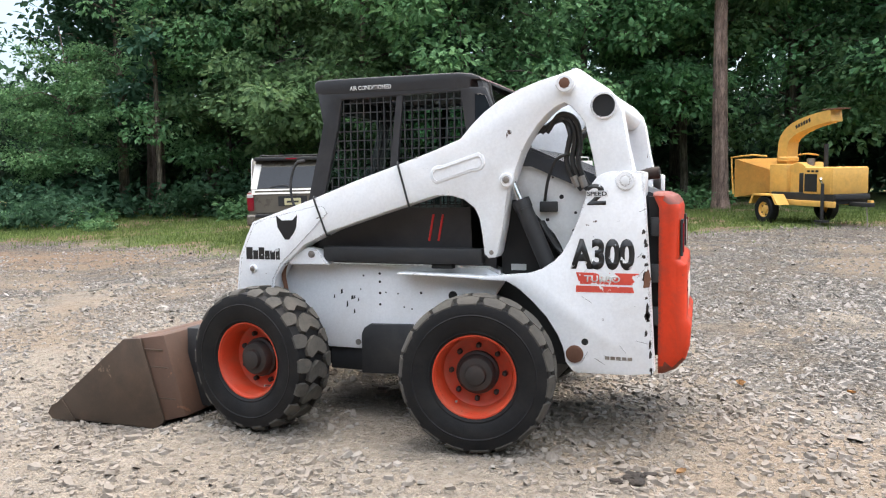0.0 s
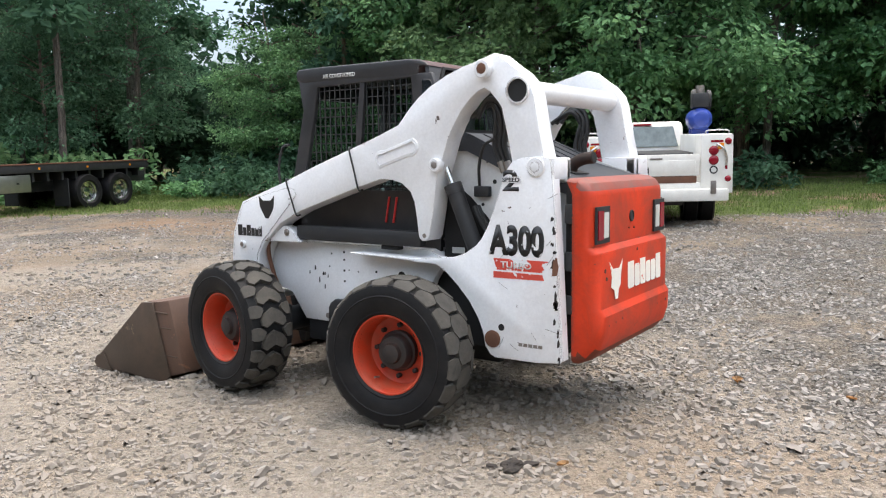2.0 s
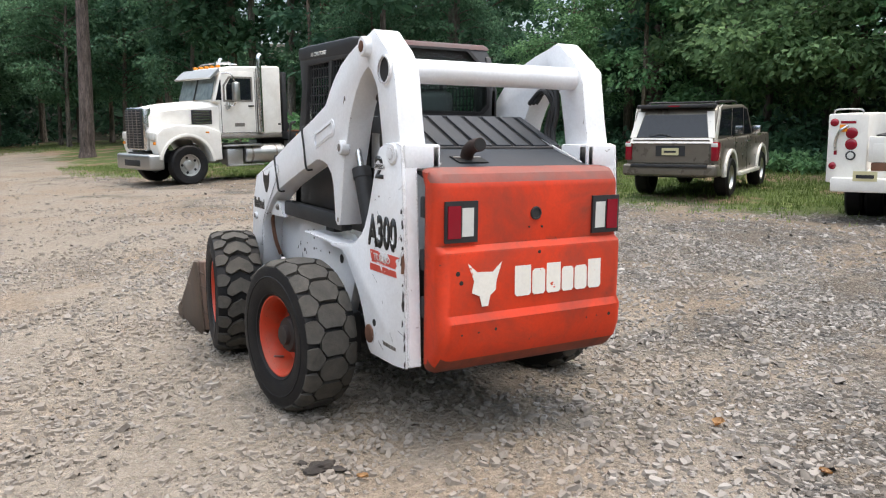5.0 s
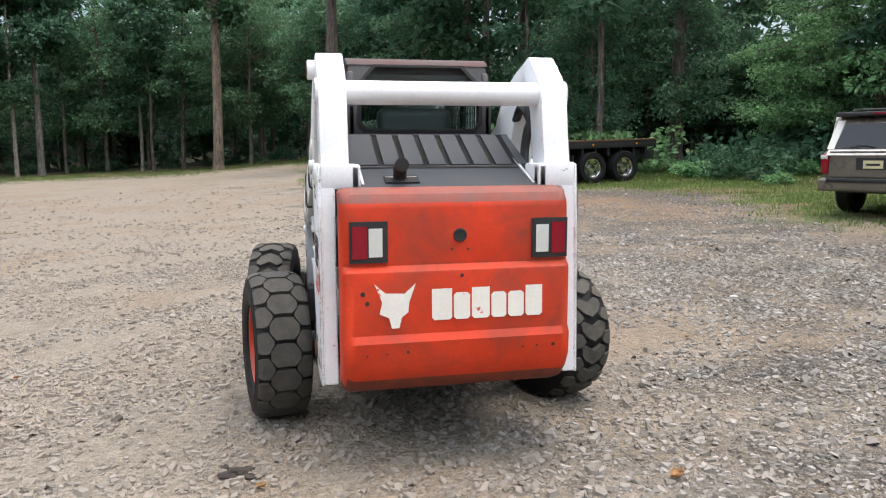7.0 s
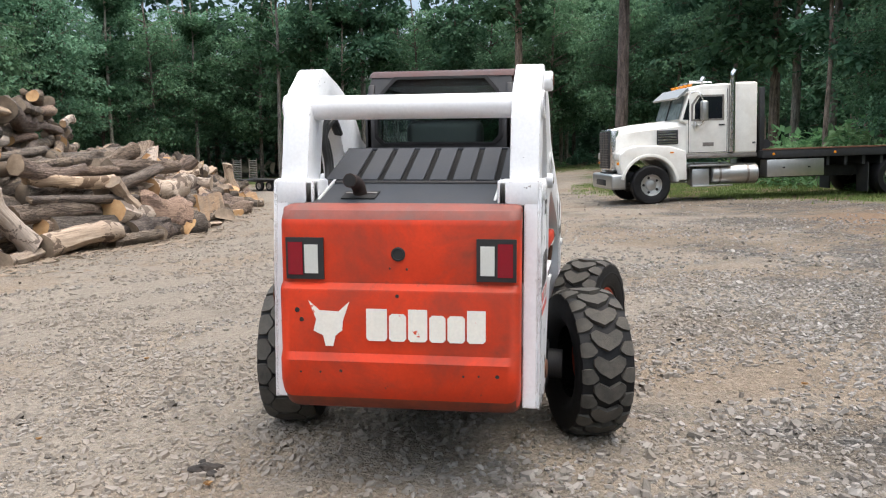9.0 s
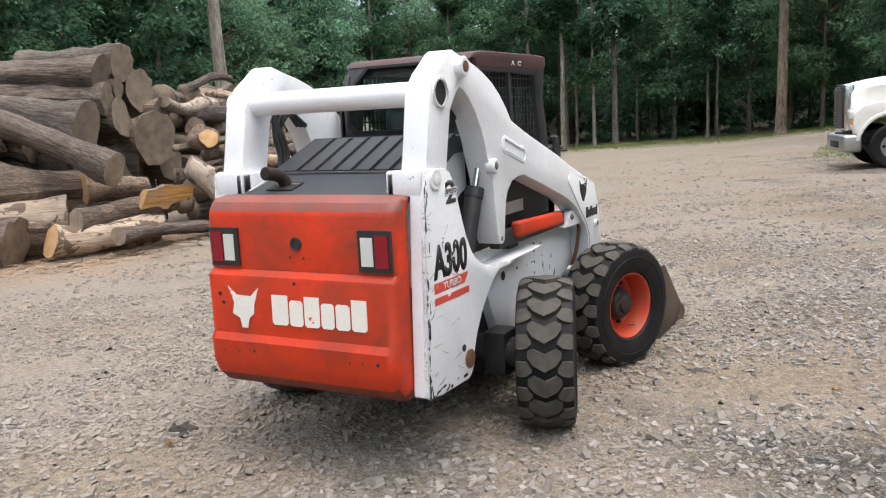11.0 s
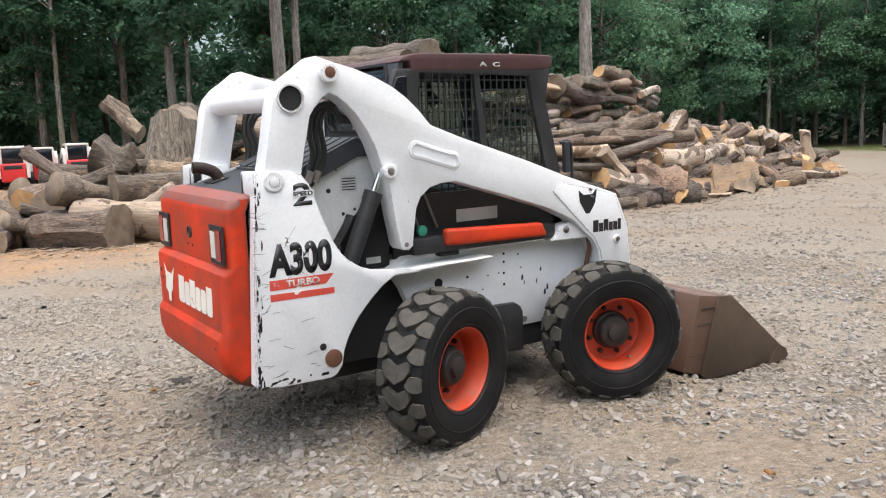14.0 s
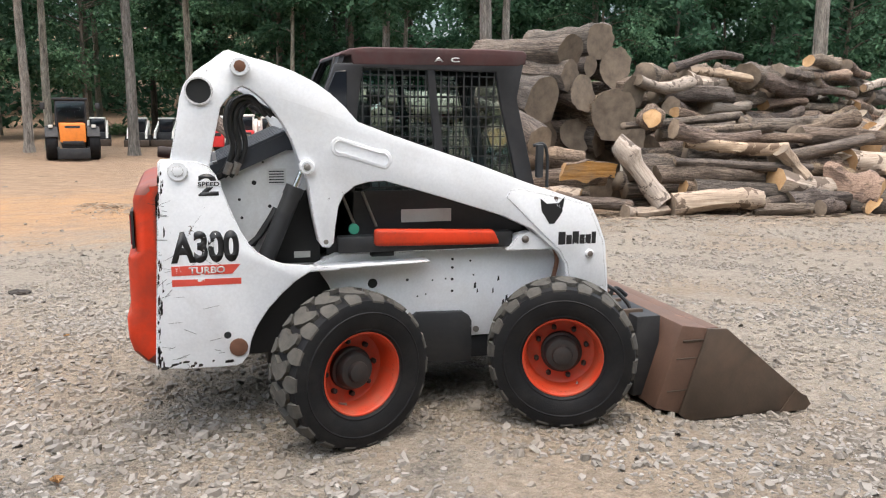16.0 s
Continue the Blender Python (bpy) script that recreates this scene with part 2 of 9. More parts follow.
def bark_mat(name, lo, hi, sc, peeled=None, share=0.80):
    m, nt, bsdf = bare(name)
    tc = nt.nodes.new("ShaderNodeTexCoord").outputs["Object"]
    mp = nt.nodes.new("ShaderNodeMapping")
    mp.inputs["Scale"].default_value = sc
    nt.links.new(tc, mp.inputs[0])
    a = noise_tex(nt, mp.outputs[0], 1.0, 8.0, 0.7, 0.6)
    b = noise_tex(nt, tc, 1.3, 4.0)
    rnd = nt.nodes.new("ShaderNodeObjectInfo").outputs["Random"]
    col = ramp(nt, a, [(0.36, tuple(c * 0.3 for c in lo)), (0.47, lo), (0.62, hi)])
    col = mix(nt, ramp(nt, b, [(0.35, (0, 0, 0)), (0.7, (0.5, 0.5, 0.5))]), col, tuple(c * 1.25 for c in hi))
    if peeled:
        pn = maths(nt, 'ADD', noise_tex(nt, tc, 1.6, 5.0, 0.6, 0.5), maths(nt, 'MULTIPLY', maths(nt, 'FRACT', maths(nt, 'MULTIPLY', rnd, 7.3)), 0.32))
        col = mix(nt, ramp(nt, pn, [(share, (0, 0, 0)), (share + 0.03, (1, 1, 1))]), col, ramp(nt, a, [(0.3, tuple(c * 0.7 for c in peeled)), (0.7, peeled)]))
    crack = nt.nodes.new("ShaderNodeTexVoronoi")
    crack.feature = 'DISTANCE_TO_EDGE'
    crack.inputs["Scale"].default_value = 1.9
    warp = nt.nodes.new("ShaderNodeVectorMath")
    warp.operation = 'ADD'
    nt.links.new(mp.outputs[0], warp.inputs[0])
    nt.links.new(a, warp.inputs[1])
    nt.links.new(warp.outputs[0], crack.inputs["Vector"])
    furrow = ramp(nt, crack.outputs["Distance"], [(0.02, (0.48, 0.48, 0.48)), (0.14, (0, 0, 0))])
    col = mix(nt, furrow, col, tuple(c * 0.25 for c in lo))
    hue = nt.nodes.new("ShaderNodeHueSaturation")
    nt.links.new(maths(nt, 'ADD', maths(nt, 'MULTIPLY', rnd, 0.75), 0.6), hue.inputs["Value"])
    nt.links.new(maths(nt, 'ADD', maths(nt, 'MULTIPLY', rnd, 0.4), 0.75), hue.inputs["Saturation"])
    nt.links.new(maths(nt, 'ADD', maths(nt, 'MULTIPLY', maths(nt, 'FRACT', maths(nt, 'MULTIPLY', rnd, 13.7)), 0.024), 0.484), hue.inputs["Hue"])
    nt.links.new(col, hue.inputs["Color"])
    nt.links.new(hue.outputs[0], bsdf.inputs["Base Color"])
    bsdf.inputs["Roughness"].default_value = 0.9
    bumped(nt, bsdf, maths(nt, 'SUBTRACT', a, maths(nt, 'MULTIPLY', furrow, 0.6)), 0.9, 0.05)
    return m


M_LOGBARK = bark_mat("log_bark", (0.135, 0.095, 0.068), (0.285, 0.215, 0.16), (1.5, 22, 22), (0.42, 0.31, 0.22), 0.76)
M_TRUNKBARK = bark_mat("thick_trunk_bark", (0.115, 0.086, 0.064), (0.25, 0.197, 0.15), (1.3, 15, 15), (0.36, 0.27, 0.19), 0.88)
M_STUMP = bark_mat("grey_furrowed_stump_bark", (0.15, 0.125, 0.10), (0.32, 0.275, 0.225), (18, 18, 1.4))
M_BARK_PALE = bark_mat("pale_tree_bark", (0.18, 0.16, 0.13), (0.36, 0.325, 0.27), (9, 9, 1.2))
M_BARK_RED = bark_mat("reddish_pine_bark", (0.15, 0.105, 0.08), (0.31, 0.225, 0.175), (9, 9, 1.2))
M_BARK = bark_mat("tree_bark", (0.10, 0.08, 0.06), (0.24, 0.20, 0.16), (9, 9, 1.2))


def cut_wood(name, share, dim=1.0):
    m, nt, bsdf = bare(name)
    tc = nt.nodes.new("ShaderNodeTexCoord").outputs["Object"]
    sep = nt.nodes.new("ShaderNodeSeparateXYZ")
    nt.links.new(tc, sep.inputs[0])
    r = maths(nt, 'SQRT', maths(nt, 'ADD', maths(nt, 'MULTIPLY', sep.outputs[1], sep.outputs[1]), maths(nt, 'MULTIPLY', sep.outputs[2], sep.outputs[2])))
    rings = maths(nt, 'SINE', maths(nt, 'MULTIPLY', maths(nt, 'ADD', r, maths(nt, 'MULTIPLY', noise_tex(nt, tc, 6.0), 0.05)), 260.0))
    n = noise_tex(nt, tc, 4.0, 6.0, 0.65)
    rnd = nt.nodes.new("ShaderNodeObjectInfo").outputs["Random"]
    fresh = ramp(nt, n, [(0.3, (0.44, 0.24, 0.10)), (0.7, (0.62, 0.40, 0.20))])
    old = ramp(nt, n, [(0.3, (0.15 * dim, 0.115 * dim, 0.085 * dim)), (0.7, (0.36 * dim, 0.28 * dim, 0.20 * dim))])
    col = mix(nt, ramp(nt, rnd, [(share, (0, 0, 0)), (share + 0.1, (1, 1, 1))]), old, fresh)
    col = mix(nt, maths(nt, 'MULTIPLY', maths(nt, 'ADD', rings, 1.0), 0.1), col, (0.13, 0.08, 0.05))
    nt.links.new(col, bsdf.inputs["Base Color"])
    bsdf.inputs["Roughness"].default_value = 0.85
    bumped(nt, bsdf, n, 0.4, 0.01)
    return m


M_CUT = cut_wood("sawn_log_end", 0.72)
M_CUT_OLD = cut_wood("grey_weathered_log_end", 0.97, 0.62)
M_CUT_FRESH = cut_wood("fresh_orange_log_end", -0.2)


def riven_wood(name, lo, hi, bark):
    """Bare wood: long fibres, grey weathering and scraps of bark left on it."""
    m, nt, bsdf = bare(name)
    tc = nt.nodes.new("ShaderNodeTexCoord").outputs["Object"]
    mp = nt.nodes.new("ShaderNodeMapping")
    mp.inputs["Scale"].default_value = (1.4, 26, 26)
    nt.links.new(tc, mp.inputs[0])
    fibre = noise_tex(nt, mp.outputs[0], 1.0, 8.0, 0.7, 0.4)
    rnd = nt.nodes.new("ShaderNodeObjectInfo").outputs["Random"]
    col = ramp(nt, fibre, [(0.32, tuple(c * 0.45 for c in lo)), (0.45, lo), (0.65, hi)])
    grey = noise_tex(nt, tc, 2.0, 6.0, 0.65, 0.4)
    col = mix(nt, ramp(nt, grey, [(0.42, (0, 0, 0)), (0.66, (0.6, 0.6, 0.6))]), col, (0.26, 0.21, 0.165))
    scraps = maths(nt, 'ADD', noise_tex(nt, tc, 3.2, 5.0, 0.6, 0.6), maths(nt, 'MULTIPLY', rnd, 0.12))
    col = mix(nt, ramp(nt, scraps, [(bark, (0, 0, 0)), (bark + 0.02, (1, 1, 1))]), col, (0.13, 0.09, 0.062))
    hue = nt.nodes.new("ShaderNodeHueSaturation")
    nt.links.new(maths(nt, 'ADD', maths(nt, 'MULTIPLY', rnd, 0.4), 0.78), hue.inputs["Value"])
    nt.links.new(maths(nt, 'ADD', maths(nt, 'MULTIPLY', maths(nt, 'FRACT', maths(nt, 'MULTIPLY', rnd, 9.1)), 0.4), 0.75), hue.inputs["Saturation"])
    nt.links.new(col, hue.inputs["Color"])
    nt.links.new(hue.outputs[0], bsdf.inputs["Base Color"])
    bsdf.inputs["Roughness"].default_value = 0.85
    bumped(nt, bsdf, fibre, 0.6, 0.02)
    return m


M_PEELED = riven_wood("pale_barkless_wood", (0.36, 0.265, 0.19), (0.56, 0.45, 0.34), 0.62)
M_SPLIT = riven_wood("riven_wood", (0.33, 0.225, 0.15), (0.52, 0.39, 0.275), 0.68)
M_SPLIT_FRESH = riven_wood("fresh_orange_riven_wood", (0.46, 0.25, 0.10), (0.64, 0.41, 0.20), 0.74)


def leaf_mat(name, lo, hi):
    m, nt, bsdf = bare(name)
    geo = nt.nodes.new("ShaderNodeNewGeometry")
    tc = nt.nodes.new("ShaderNodeTexCoord").outputs["Object"]
    rnd = nt.nodes.new("ShaderNodeObjectInfo").outputs["Random"]
    a = geo.outputs["Random Per Island"]
    b = noise_tex(nt, tc, 0.8, 3.0)
    col = ramp(nt, a, [(0.0, lo), (0.7, hi), (1.0, tuple(c * 1.25 for c in hi))])
    col = mix(nt, ramp(nt, b, [(0.35, (0.55, 0.55, 0.55)), (0.65, (0, 0, 0))]), col, tuple(c * 0.6 for c in lo))
    hue = nt.nodes.new("ShaderNodeHueSaturation")
    nt.links.new(maths(nt, 'ADD', maths(nt, 'MULTIPLY', rnd, 0.35), 0.82), hue.inputs["Value"])
    nt.links.new(maths(nt, 'ADD', maths(nt, 'MULTIPLY', rnd, 0.04), 0.48), hue.inputs["Hue"])
    nt.links.new(col, hue.inputs["Color"])
    nt.links.new(hue.outputs[0], bsdf.inputs["Base Color"])
    bsdf.inputs["Roughness"].default_value = 0.7
    bsdf.inputs["Specular IOR Level"].default_value = 0.18
    tr = nt.nodes.new("ShaderNodeBsdfTranslucent")
    nt.links.new(hue.outputs[0], tr.inputs[0])
    ms = nt.nodes.new("ShaderNodeMixShader")
    ms.inputs[0].default_value = 0.50
    nt.links.new(bsdf.outputs[0], ms.inputs[1])
    nt.links.new(tr.outputs[0], ms.inputs[2])
    nt.links.new(ms.outputs[0], nt.nodes["Material Output"].inputs[0])
    return m


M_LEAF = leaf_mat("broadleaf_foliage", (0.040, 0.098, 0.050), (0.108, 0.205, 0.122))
# brighter copy: the sunlit, hazy wood's edge is put into the leaf colour
M_LEAF_MID = leaf_mat("edge_foliage_light_in_colour", (0.085, 0.175, 0.100), (0.19, 0.33, 0.195))
M_LEAF_PALE = leaf_mat("pale_locust_foliage", (0.125, 0.245, 0.112), (0.27, 0.45, 0.21))
# darker copy: the shade under the canopy is put into the leaf colour
M_LEAF_DARK = leaf_mat("understory_foliage_shade_in_colour", (0.024, 0.055, 0.030), (0.056, 0.110, 0.060))
M_GRASS = leaf_mat("grass_blades", (0.10, 0.145, 0.04), (0.235, 0.30, 0.10))


def ground_mat():
    """Grey crushed stone over tan dirt, grass towards the trees and orange sawdust by the logs."""
    m, nt, bsdf = bare("gravel_yard")
    pos = nt.nodes.new("ShaderNodeNewGeometry").outputs["Position"]
    sep = nt.nodes.new("ShaderNodeSeparateXYZ")
    nt.links.new(pos, sep.inputs[0])
    x, y = sep.outputs[0], sep.outputs[1]

    def chips(scale, stops):
        v = nt.nodes.new("ShaderNodeTexVoronoi")
        v.inputs["Scale"].default_value = scale
        nt.links.new(pos, v.inputs["Vector"])
        sc = nt.nodes.new("ShaderNodeSeparateColor")
        nt.links.new(v.outputs["Color"], sc.inputs[0])
        return v.outputs["Distance"], ramp(nt, sc.outputs[0], stops)
    # chip colours darkened to stand for shadows between the loose stones
    d1, grey = chips(34.0, [(0.0, (0.03, 0.028, 0.026)), (0.45, (0.08, 0.075, 0.068)), (0.8, (0.165, 0.155, 0.142)), (1.0, (0.28, 0.265, 0.245))])
    d2, grit = chips(85.0, [(0.0, (0.04, 0.033, 0.026)), (0.6, (0.115, 0.096, 0.075)), (1.0, (0.24, 0.21, 0.172))])
    big = noise_tex(nt, pos, 0.45, 6.0, 0.62, 0.3)
    mid = noise_tex(nt, pos, 2.2, 6.0, 0.68)
    fine = noise_tex(nt, pos, 16.0, 8.0, 0.75)
    col = mix(nt, ramp(nt, mid, [(0.40, (0, 0, 0)), (0.56, (1, 1, 1))]), grey, grit)
    dirt = ramp(nt, fine, [(0.28, (0.160, 0.134, 0.105)), (0.72, (0.335, 0.293, 0.238))])
    w = maths(nt, 'ADD', maths(nt, 'MULTIPLY', maths(nt, 'SUBTRACT', big, 0.5), 6.0), maths(nt, 'MULTIPLY', maths(nt, 'SUBTRACT', mid, 0.5), 3.5))
    # more bare dirt towards +y, more stone towards -y
    side = maths(nt, 'MULTIPLY', maths(nt, 'ADD', maths(nt, 'ADD', y, 2.0), w), 0.045, False)
    bare_f = ramp(nt, maths(nt, 'ADD', big, side), [(0.41, (0, 0, 0)), (0.57, (0.95, 0.95, 0.95))])
    col = mix(nt, bare_f, col, dirt)
    # trodden patches of brown earth between the stones
    soil = ramp(nt, fine, [(0.3, (0.14, 0.106, 0.075)), (0.7, (0.31, 0.246, 0.18))])
    col = mix(nt, ramp(nt, maths(nt, 'ADD', noise_tex(nt, pos, 0.32, 5.0, 0.62, 0.4), maths(nt, 'MULTIPLY', maths(nt, 'SUBTRACT', mid, 0.5), 0.25)), [(0.49, (0, 0, 0)), (0.60, (0.7, 0.7, 0.7))]), col, soil)
    # grass beyond a bent line towards the trees
    line = ((-20, -16), (-5, -14.6), (0, -11.8), (2.4, -9.6), (4, -8.2), (7, -7.0), (11, -8.8), (16, -7.4), (19, -3.4), (24, 0.2), (30, 1.2))
    e = ramp(nt, maths(nt, 'MULTIPLY', maths(nt, 'ADD', x, 20.0), 0.02, True), [((px + 20) / 50, (-py / 20,) * 3) for px, py in line])
    edge = maths(nt, 'ADD', maths(nt, 'ADD', y, maths(nt, 'MULTIPLY', e, 20.0)), maths(nt, 'MULTIPLY', w, 0.8))
    g1 = maths(nt, 'MULTIPLY', edge, -0.8, True)
    g2 = maths(nt, 'MULTIPLY', maths(nt, 'ADD', maths(nt, 'SUBTRACT', x, 57.0), w), 0.5, True)
    g3 = maths(nt, 'MULTIPLY', maths(nt, 'ADD', maths(nt, 'SUBTRACT', y, 53.0), w), 0.4, True)
    gm = maths(nt, 'MAXIMUM', g1, maths(nt, 'MAXIMUM', g2, g3))
    gn = noise_tex(nt, pos, 5.0, 8.0, 0.75)
    grass = ramp(nt, gn, [(0.3, (0.045, 0.07, 0.02)), (0.6, (0.105, 0.135, 0.04)), (0.75, (0.17, 0.15, 0.08))])
    red = ramp(nt, fine, [(0.3, (0.15, 0.098, 0.062)), (0.7, (0.26, 0.185, 0.125))])
    grass = mix(nt, ramp(nt, noise_tex(nt, pos, 0.42, 5.0, 0.6), [(0.50, (0, 0, 0)), (0.58, (1, 1, 1))]), grass, red)
    col = mix(nt, gm, col, grass)
    # leaf litter under the woods all round, darkened: the woods' shade is in its colour
    far = maths(nt, 'SQRT', maths(nt, 'ADD', maths(nt, 'POWER', maths(nt, 'SUBTRACT', x, 8.0), 2.0), maths(nt, 'POWER', maths(nt, 'SUBTRACT', y, 8.0), 2.0)))
    litter = ramp(nt, fine, [(0.3, (0.018, 0.020, 0.012)), (0.7, (0.05, 0.045, 0.028))])
    col = mix(nt, maths(nt, 'MULTIPLY', maths(nt, 'ADD', maths(nt, 'SUBTRACT', far, 66.0), w), 0.2, True), col, litter)
    # a worn reddish patch by the truck
    rx = maths(nt, 'MULTIPLY', maths(nt, 'SUBTRACT', x, 10.5), 0.28)
    ry = maths(nt, 'MULTIPLY', maths(nt, 'ADD', y, 6.2), 0.6)
    rr = maths(nt, 'SUBTRACT', 1.0, maths(nt, 'ADD', maths(nt, 'MULTIPLY', rx, rx), maths(nt, 'MULTIPLY', ry, ry)))
    col = mix(nt, maths(nt, 'ADD', rr, maths(nt, 'MULTIPLY', w, 0.4), True), col, red)
    # sawdust by the log piles
    d = maths(nt, 'SUBTRACT', 1.0, maths(nt, 'MULTIPLY', maths(nt, 'ABSOLUTE', maths(nt, 'SUBTRACT', y, 13.5)), 0.15))
    dx = maths(nt, 'MULTIPLY', maths(nt, 'SUBTRACT', 7.5, x), 0.3, True)
    sd = maths(nt, 'MULTIPLY', maths(nt, 'ADD', d, maths(nt, 'MULTIPLY', w, 0.22)), maths(nt, 'MULTIPLY', dx, 1.3), True)
    # trodden brown earth round the heap
    bd = maths(nt, 'MULTIPLY', maths(nt, 'ADD', maths(nt, 'SUBTRACT', y, 7.5), maths(nt, 'MULTIPLY', w, 0.9)), 0.35, True)
    bx = maths(nt, 'MULTIPLY', maths(nt, 'SUBTRACT', 10.0, x), 0.18, True)
    earth = ramp(nt, maths(nt, 'ADD', maths(nt, 'MULTIPLY', fine, 0.5), maths(nt, 'MULTIPLY', mid, 0.5)), [(0.36, (0.175, 0.113, 0.073)), (0.62, (0.36, 0.248, 0.16))])
    col = mix(nt, maths(nt, 'MULTIPLY', maths(nt, 'MULTIPLY', bd, bx), 0.85), col, earth)
    saw = ramp(nt, fine, [(0.3, (0.27, 0.155, 0.080)), (0.7, (0.47, 0.29, 0.155))])
    streak = ramp(nt, noise_tex(nt, pos, 0.9, 8.0, 0.75, 0.8), [(0.40, (0.25, 0.25, 0.25)), (0.60, (1, 1, 1))])
    col = mix(nt, maths(nt, 'MULTIPLY', sd, streak), col, saw)
    # damp dark spots
    col = mix(nt, ramp(nt, noise_tex(nt, pos, 1.1, 3.0, 0.5), [(0.70, (0, 0, 0)), (0.76, (0.55, 0.55, 0.55))]), col, (0.035, 0.03, 0.026))
    col = mix(nt, 1.0, col, (1.04, 1.04, 1.05), 'MULTIPLY')
    nt.links.new(col, bsdf.inputs["Base Color"])
    bsdf.inputs["Roughness"].default_value = 0.95
    bsdf.inputs["Specular IOR Level"].default_value = 0.2
    h = maths(nt, 'ADD', maths(nt, 'MULTIPLY', d1, 1.0), maths(nt, 'ADD', maths(nt, 'MULTIPLY', d2, 0.5), maths(nt, 'MULTIPLY', fine, -0.5)))
    bumped(nt, bsdf, h, 0.8, -0.03)
    return m


M_GROUND = ground_mat()


def stone_mat():
    m, nt, bsdf = bare("crushed_stone")
    a = nt.nodes.new("ShaderNodeNewGeometry").outputs["Random Per Island"]
    tc = nt.nodes.new("ShaderNodeTexCoord").outputs["Object"]
    col = ramp(nt, a, [(0.0, (0.10, 0.092, 0.082)), (0.2, (0.16, 0.148, 0.132)), (0.7, (0.26, 0.243, 0.22)), (0.94, (0.33, 0.312, 0.285)), (1.0, (0.40, 0.385, 0.355))])
    n = noise_tex(nt, tc, 40.0, 4.0)
    sep = nt.nodes.new("ShaderNodeSeparateXYZ")
    nt.links.new(tc, sep.inputs[0])
    dust = maths(nt, 'ADD', noise_tex(nt, tc, 0.6, 5.0, 0.65), maths(nt, 'ADD', maths(nt, 'MULTIPLY', sep.outputs[1], 0.026), 0.012))
    col = mix(nt, ramp(nt, dust, [(0.42, (0.12, 0.12, 0.12)), (0.58, (0.72, 0.72, 0.72))]), col, (0.235, 0.195, 0.152))
    col = mix(nt, 0.22, col, ramp(nt, n, [(0.3, (0.11, 0.094, 0.075)), (0.7, (0.28, 0.25, 0.21))]))
    col = mix(nt, 1.0, col, (1.03, 1.03, 1.045), 'MULTIPLY')
    nt.links.new(col, bsdf.inputs["Base Color"])
    bsdf.inputs["Roughness"].default_value = 0.8
    bumped(nt, bsdf, n, 0.4, 0.006)
    return m


M_STONE = stone_mat()
M_CLOD = surface("damp_dark_earth", (0.030, 0.024, 0.020), 0.9, vary=0.4, scale=20, bump=0.6, bscale=90, stain=((0.08, 0.062, 0.045), 0.5, 25.0))
M_LEAF_DRY = surface("dry_leaf_brown", (0.42, 0.25, 0.11), 0.75, vary=0.35, scale=30, bump=0.2, bscale=150, stain=((0.30, 0.14, 0.05), 0.7, 25.0))


# ---- mesh helpers ----
def thing(name, label, category, group="", m=None):
    ob = new(name)
    ob.empty_display_size = 0.2
    if m is not None:
        ob.matrix_world = m
    return tagged(ob, label, category, group)


def finish(bm, name, mats, smooth=True, angle=35):
    bmesh.ops.recalc_face_normals(bm, faces=bm.faces)
    me = bpy.data.meshes.new(name)
    bm.to_mesh(me)
    bm.free()
    for m in (mats if isinstance(mats, (list, tuple)) else [mats]):
        me.materials.append(m)
    if smooth:
        me.polygons.foreach_set("use_smooth", [True] * len(me.polygons))
        me.set_sharp_from_angle(angle=radians(angle))
    return me


def part(name, bm, mats, parent, label="", smooth=True, angle=35):
    ob = new(name, finish(bm, name, mats, smooth, angle))
    ob.parent = parent
    return tagged(ob, label)


def prism(bm, pts, a, b, axis='y', inset=None):
    """A polygon of (u, v) drawn out from a to b along an axis: y takes (x, z), x takes (y, z), z takes (x, y)."""
    def at(u, v, w):
        return (u, w, v) if axis == 'y' else (w, u, v) if axis == 'x' else (u, v, w)
    v0 = [bm.verts.new(at(u, v, a)) for u, v in pts]
    v1 = [bm.verts.new(at(u, v, b)) for u, v in (inset or pts)]
    n = len(pts)
    made = [bm.faces.new(v0), bm.faces.new(v1[::-1])]
    for i in range(n):
        made.append(bm.faces.new((v0[i], v1[i], v1[(i + 1) % n], v0[(i + 1) % n])))
    return made


def soften(bm, width, segments=2, angle=30, only=None):
    bm.normal_update()
    es = [e for e in bm.edges if len(e.link_faces) == 2 and e.calc_face_angle(0) > radians(angle) and (only is None or only(e))]
    bmesh.ops.bevel(bm, geom=es, offset=width, segments=segments, affect='EDGES', clamp_overlap=True, profile=0.5)


def box(x0, x1, y0, y1, z0, z1, bevel=0.0, seg=2, bm=None):
    own = bmesh.new()
    prism(own, [(x0, z0), (x1, z0), (x1, z1), (x0, z1)], y0, y1)
    if bevel:
        bmesh.ops.recalc_face_normals(own, faces=own.faces)
        soften(own, bevel, seg)
    return join(bm, own)


def join(bm, own):
    """Adds one bmesh to another."""
    if bm is None:
        return own
    me = bpy.data.meshes.new("tmp")
    own.to_mesh(me)
    own.free()
    bm.from_mesh(me)
    bpy.data.meshes.remove(me)
    return bm


def frame_of(d):
    d = Vector(d).normalized()
    up = Vector((0, 0, 1)) if abs(d.z) < 0.9 else Vector((1, 0, 0))
    a = d.cross(up).normalized()
    return a, d.cross(a).normalized(), d


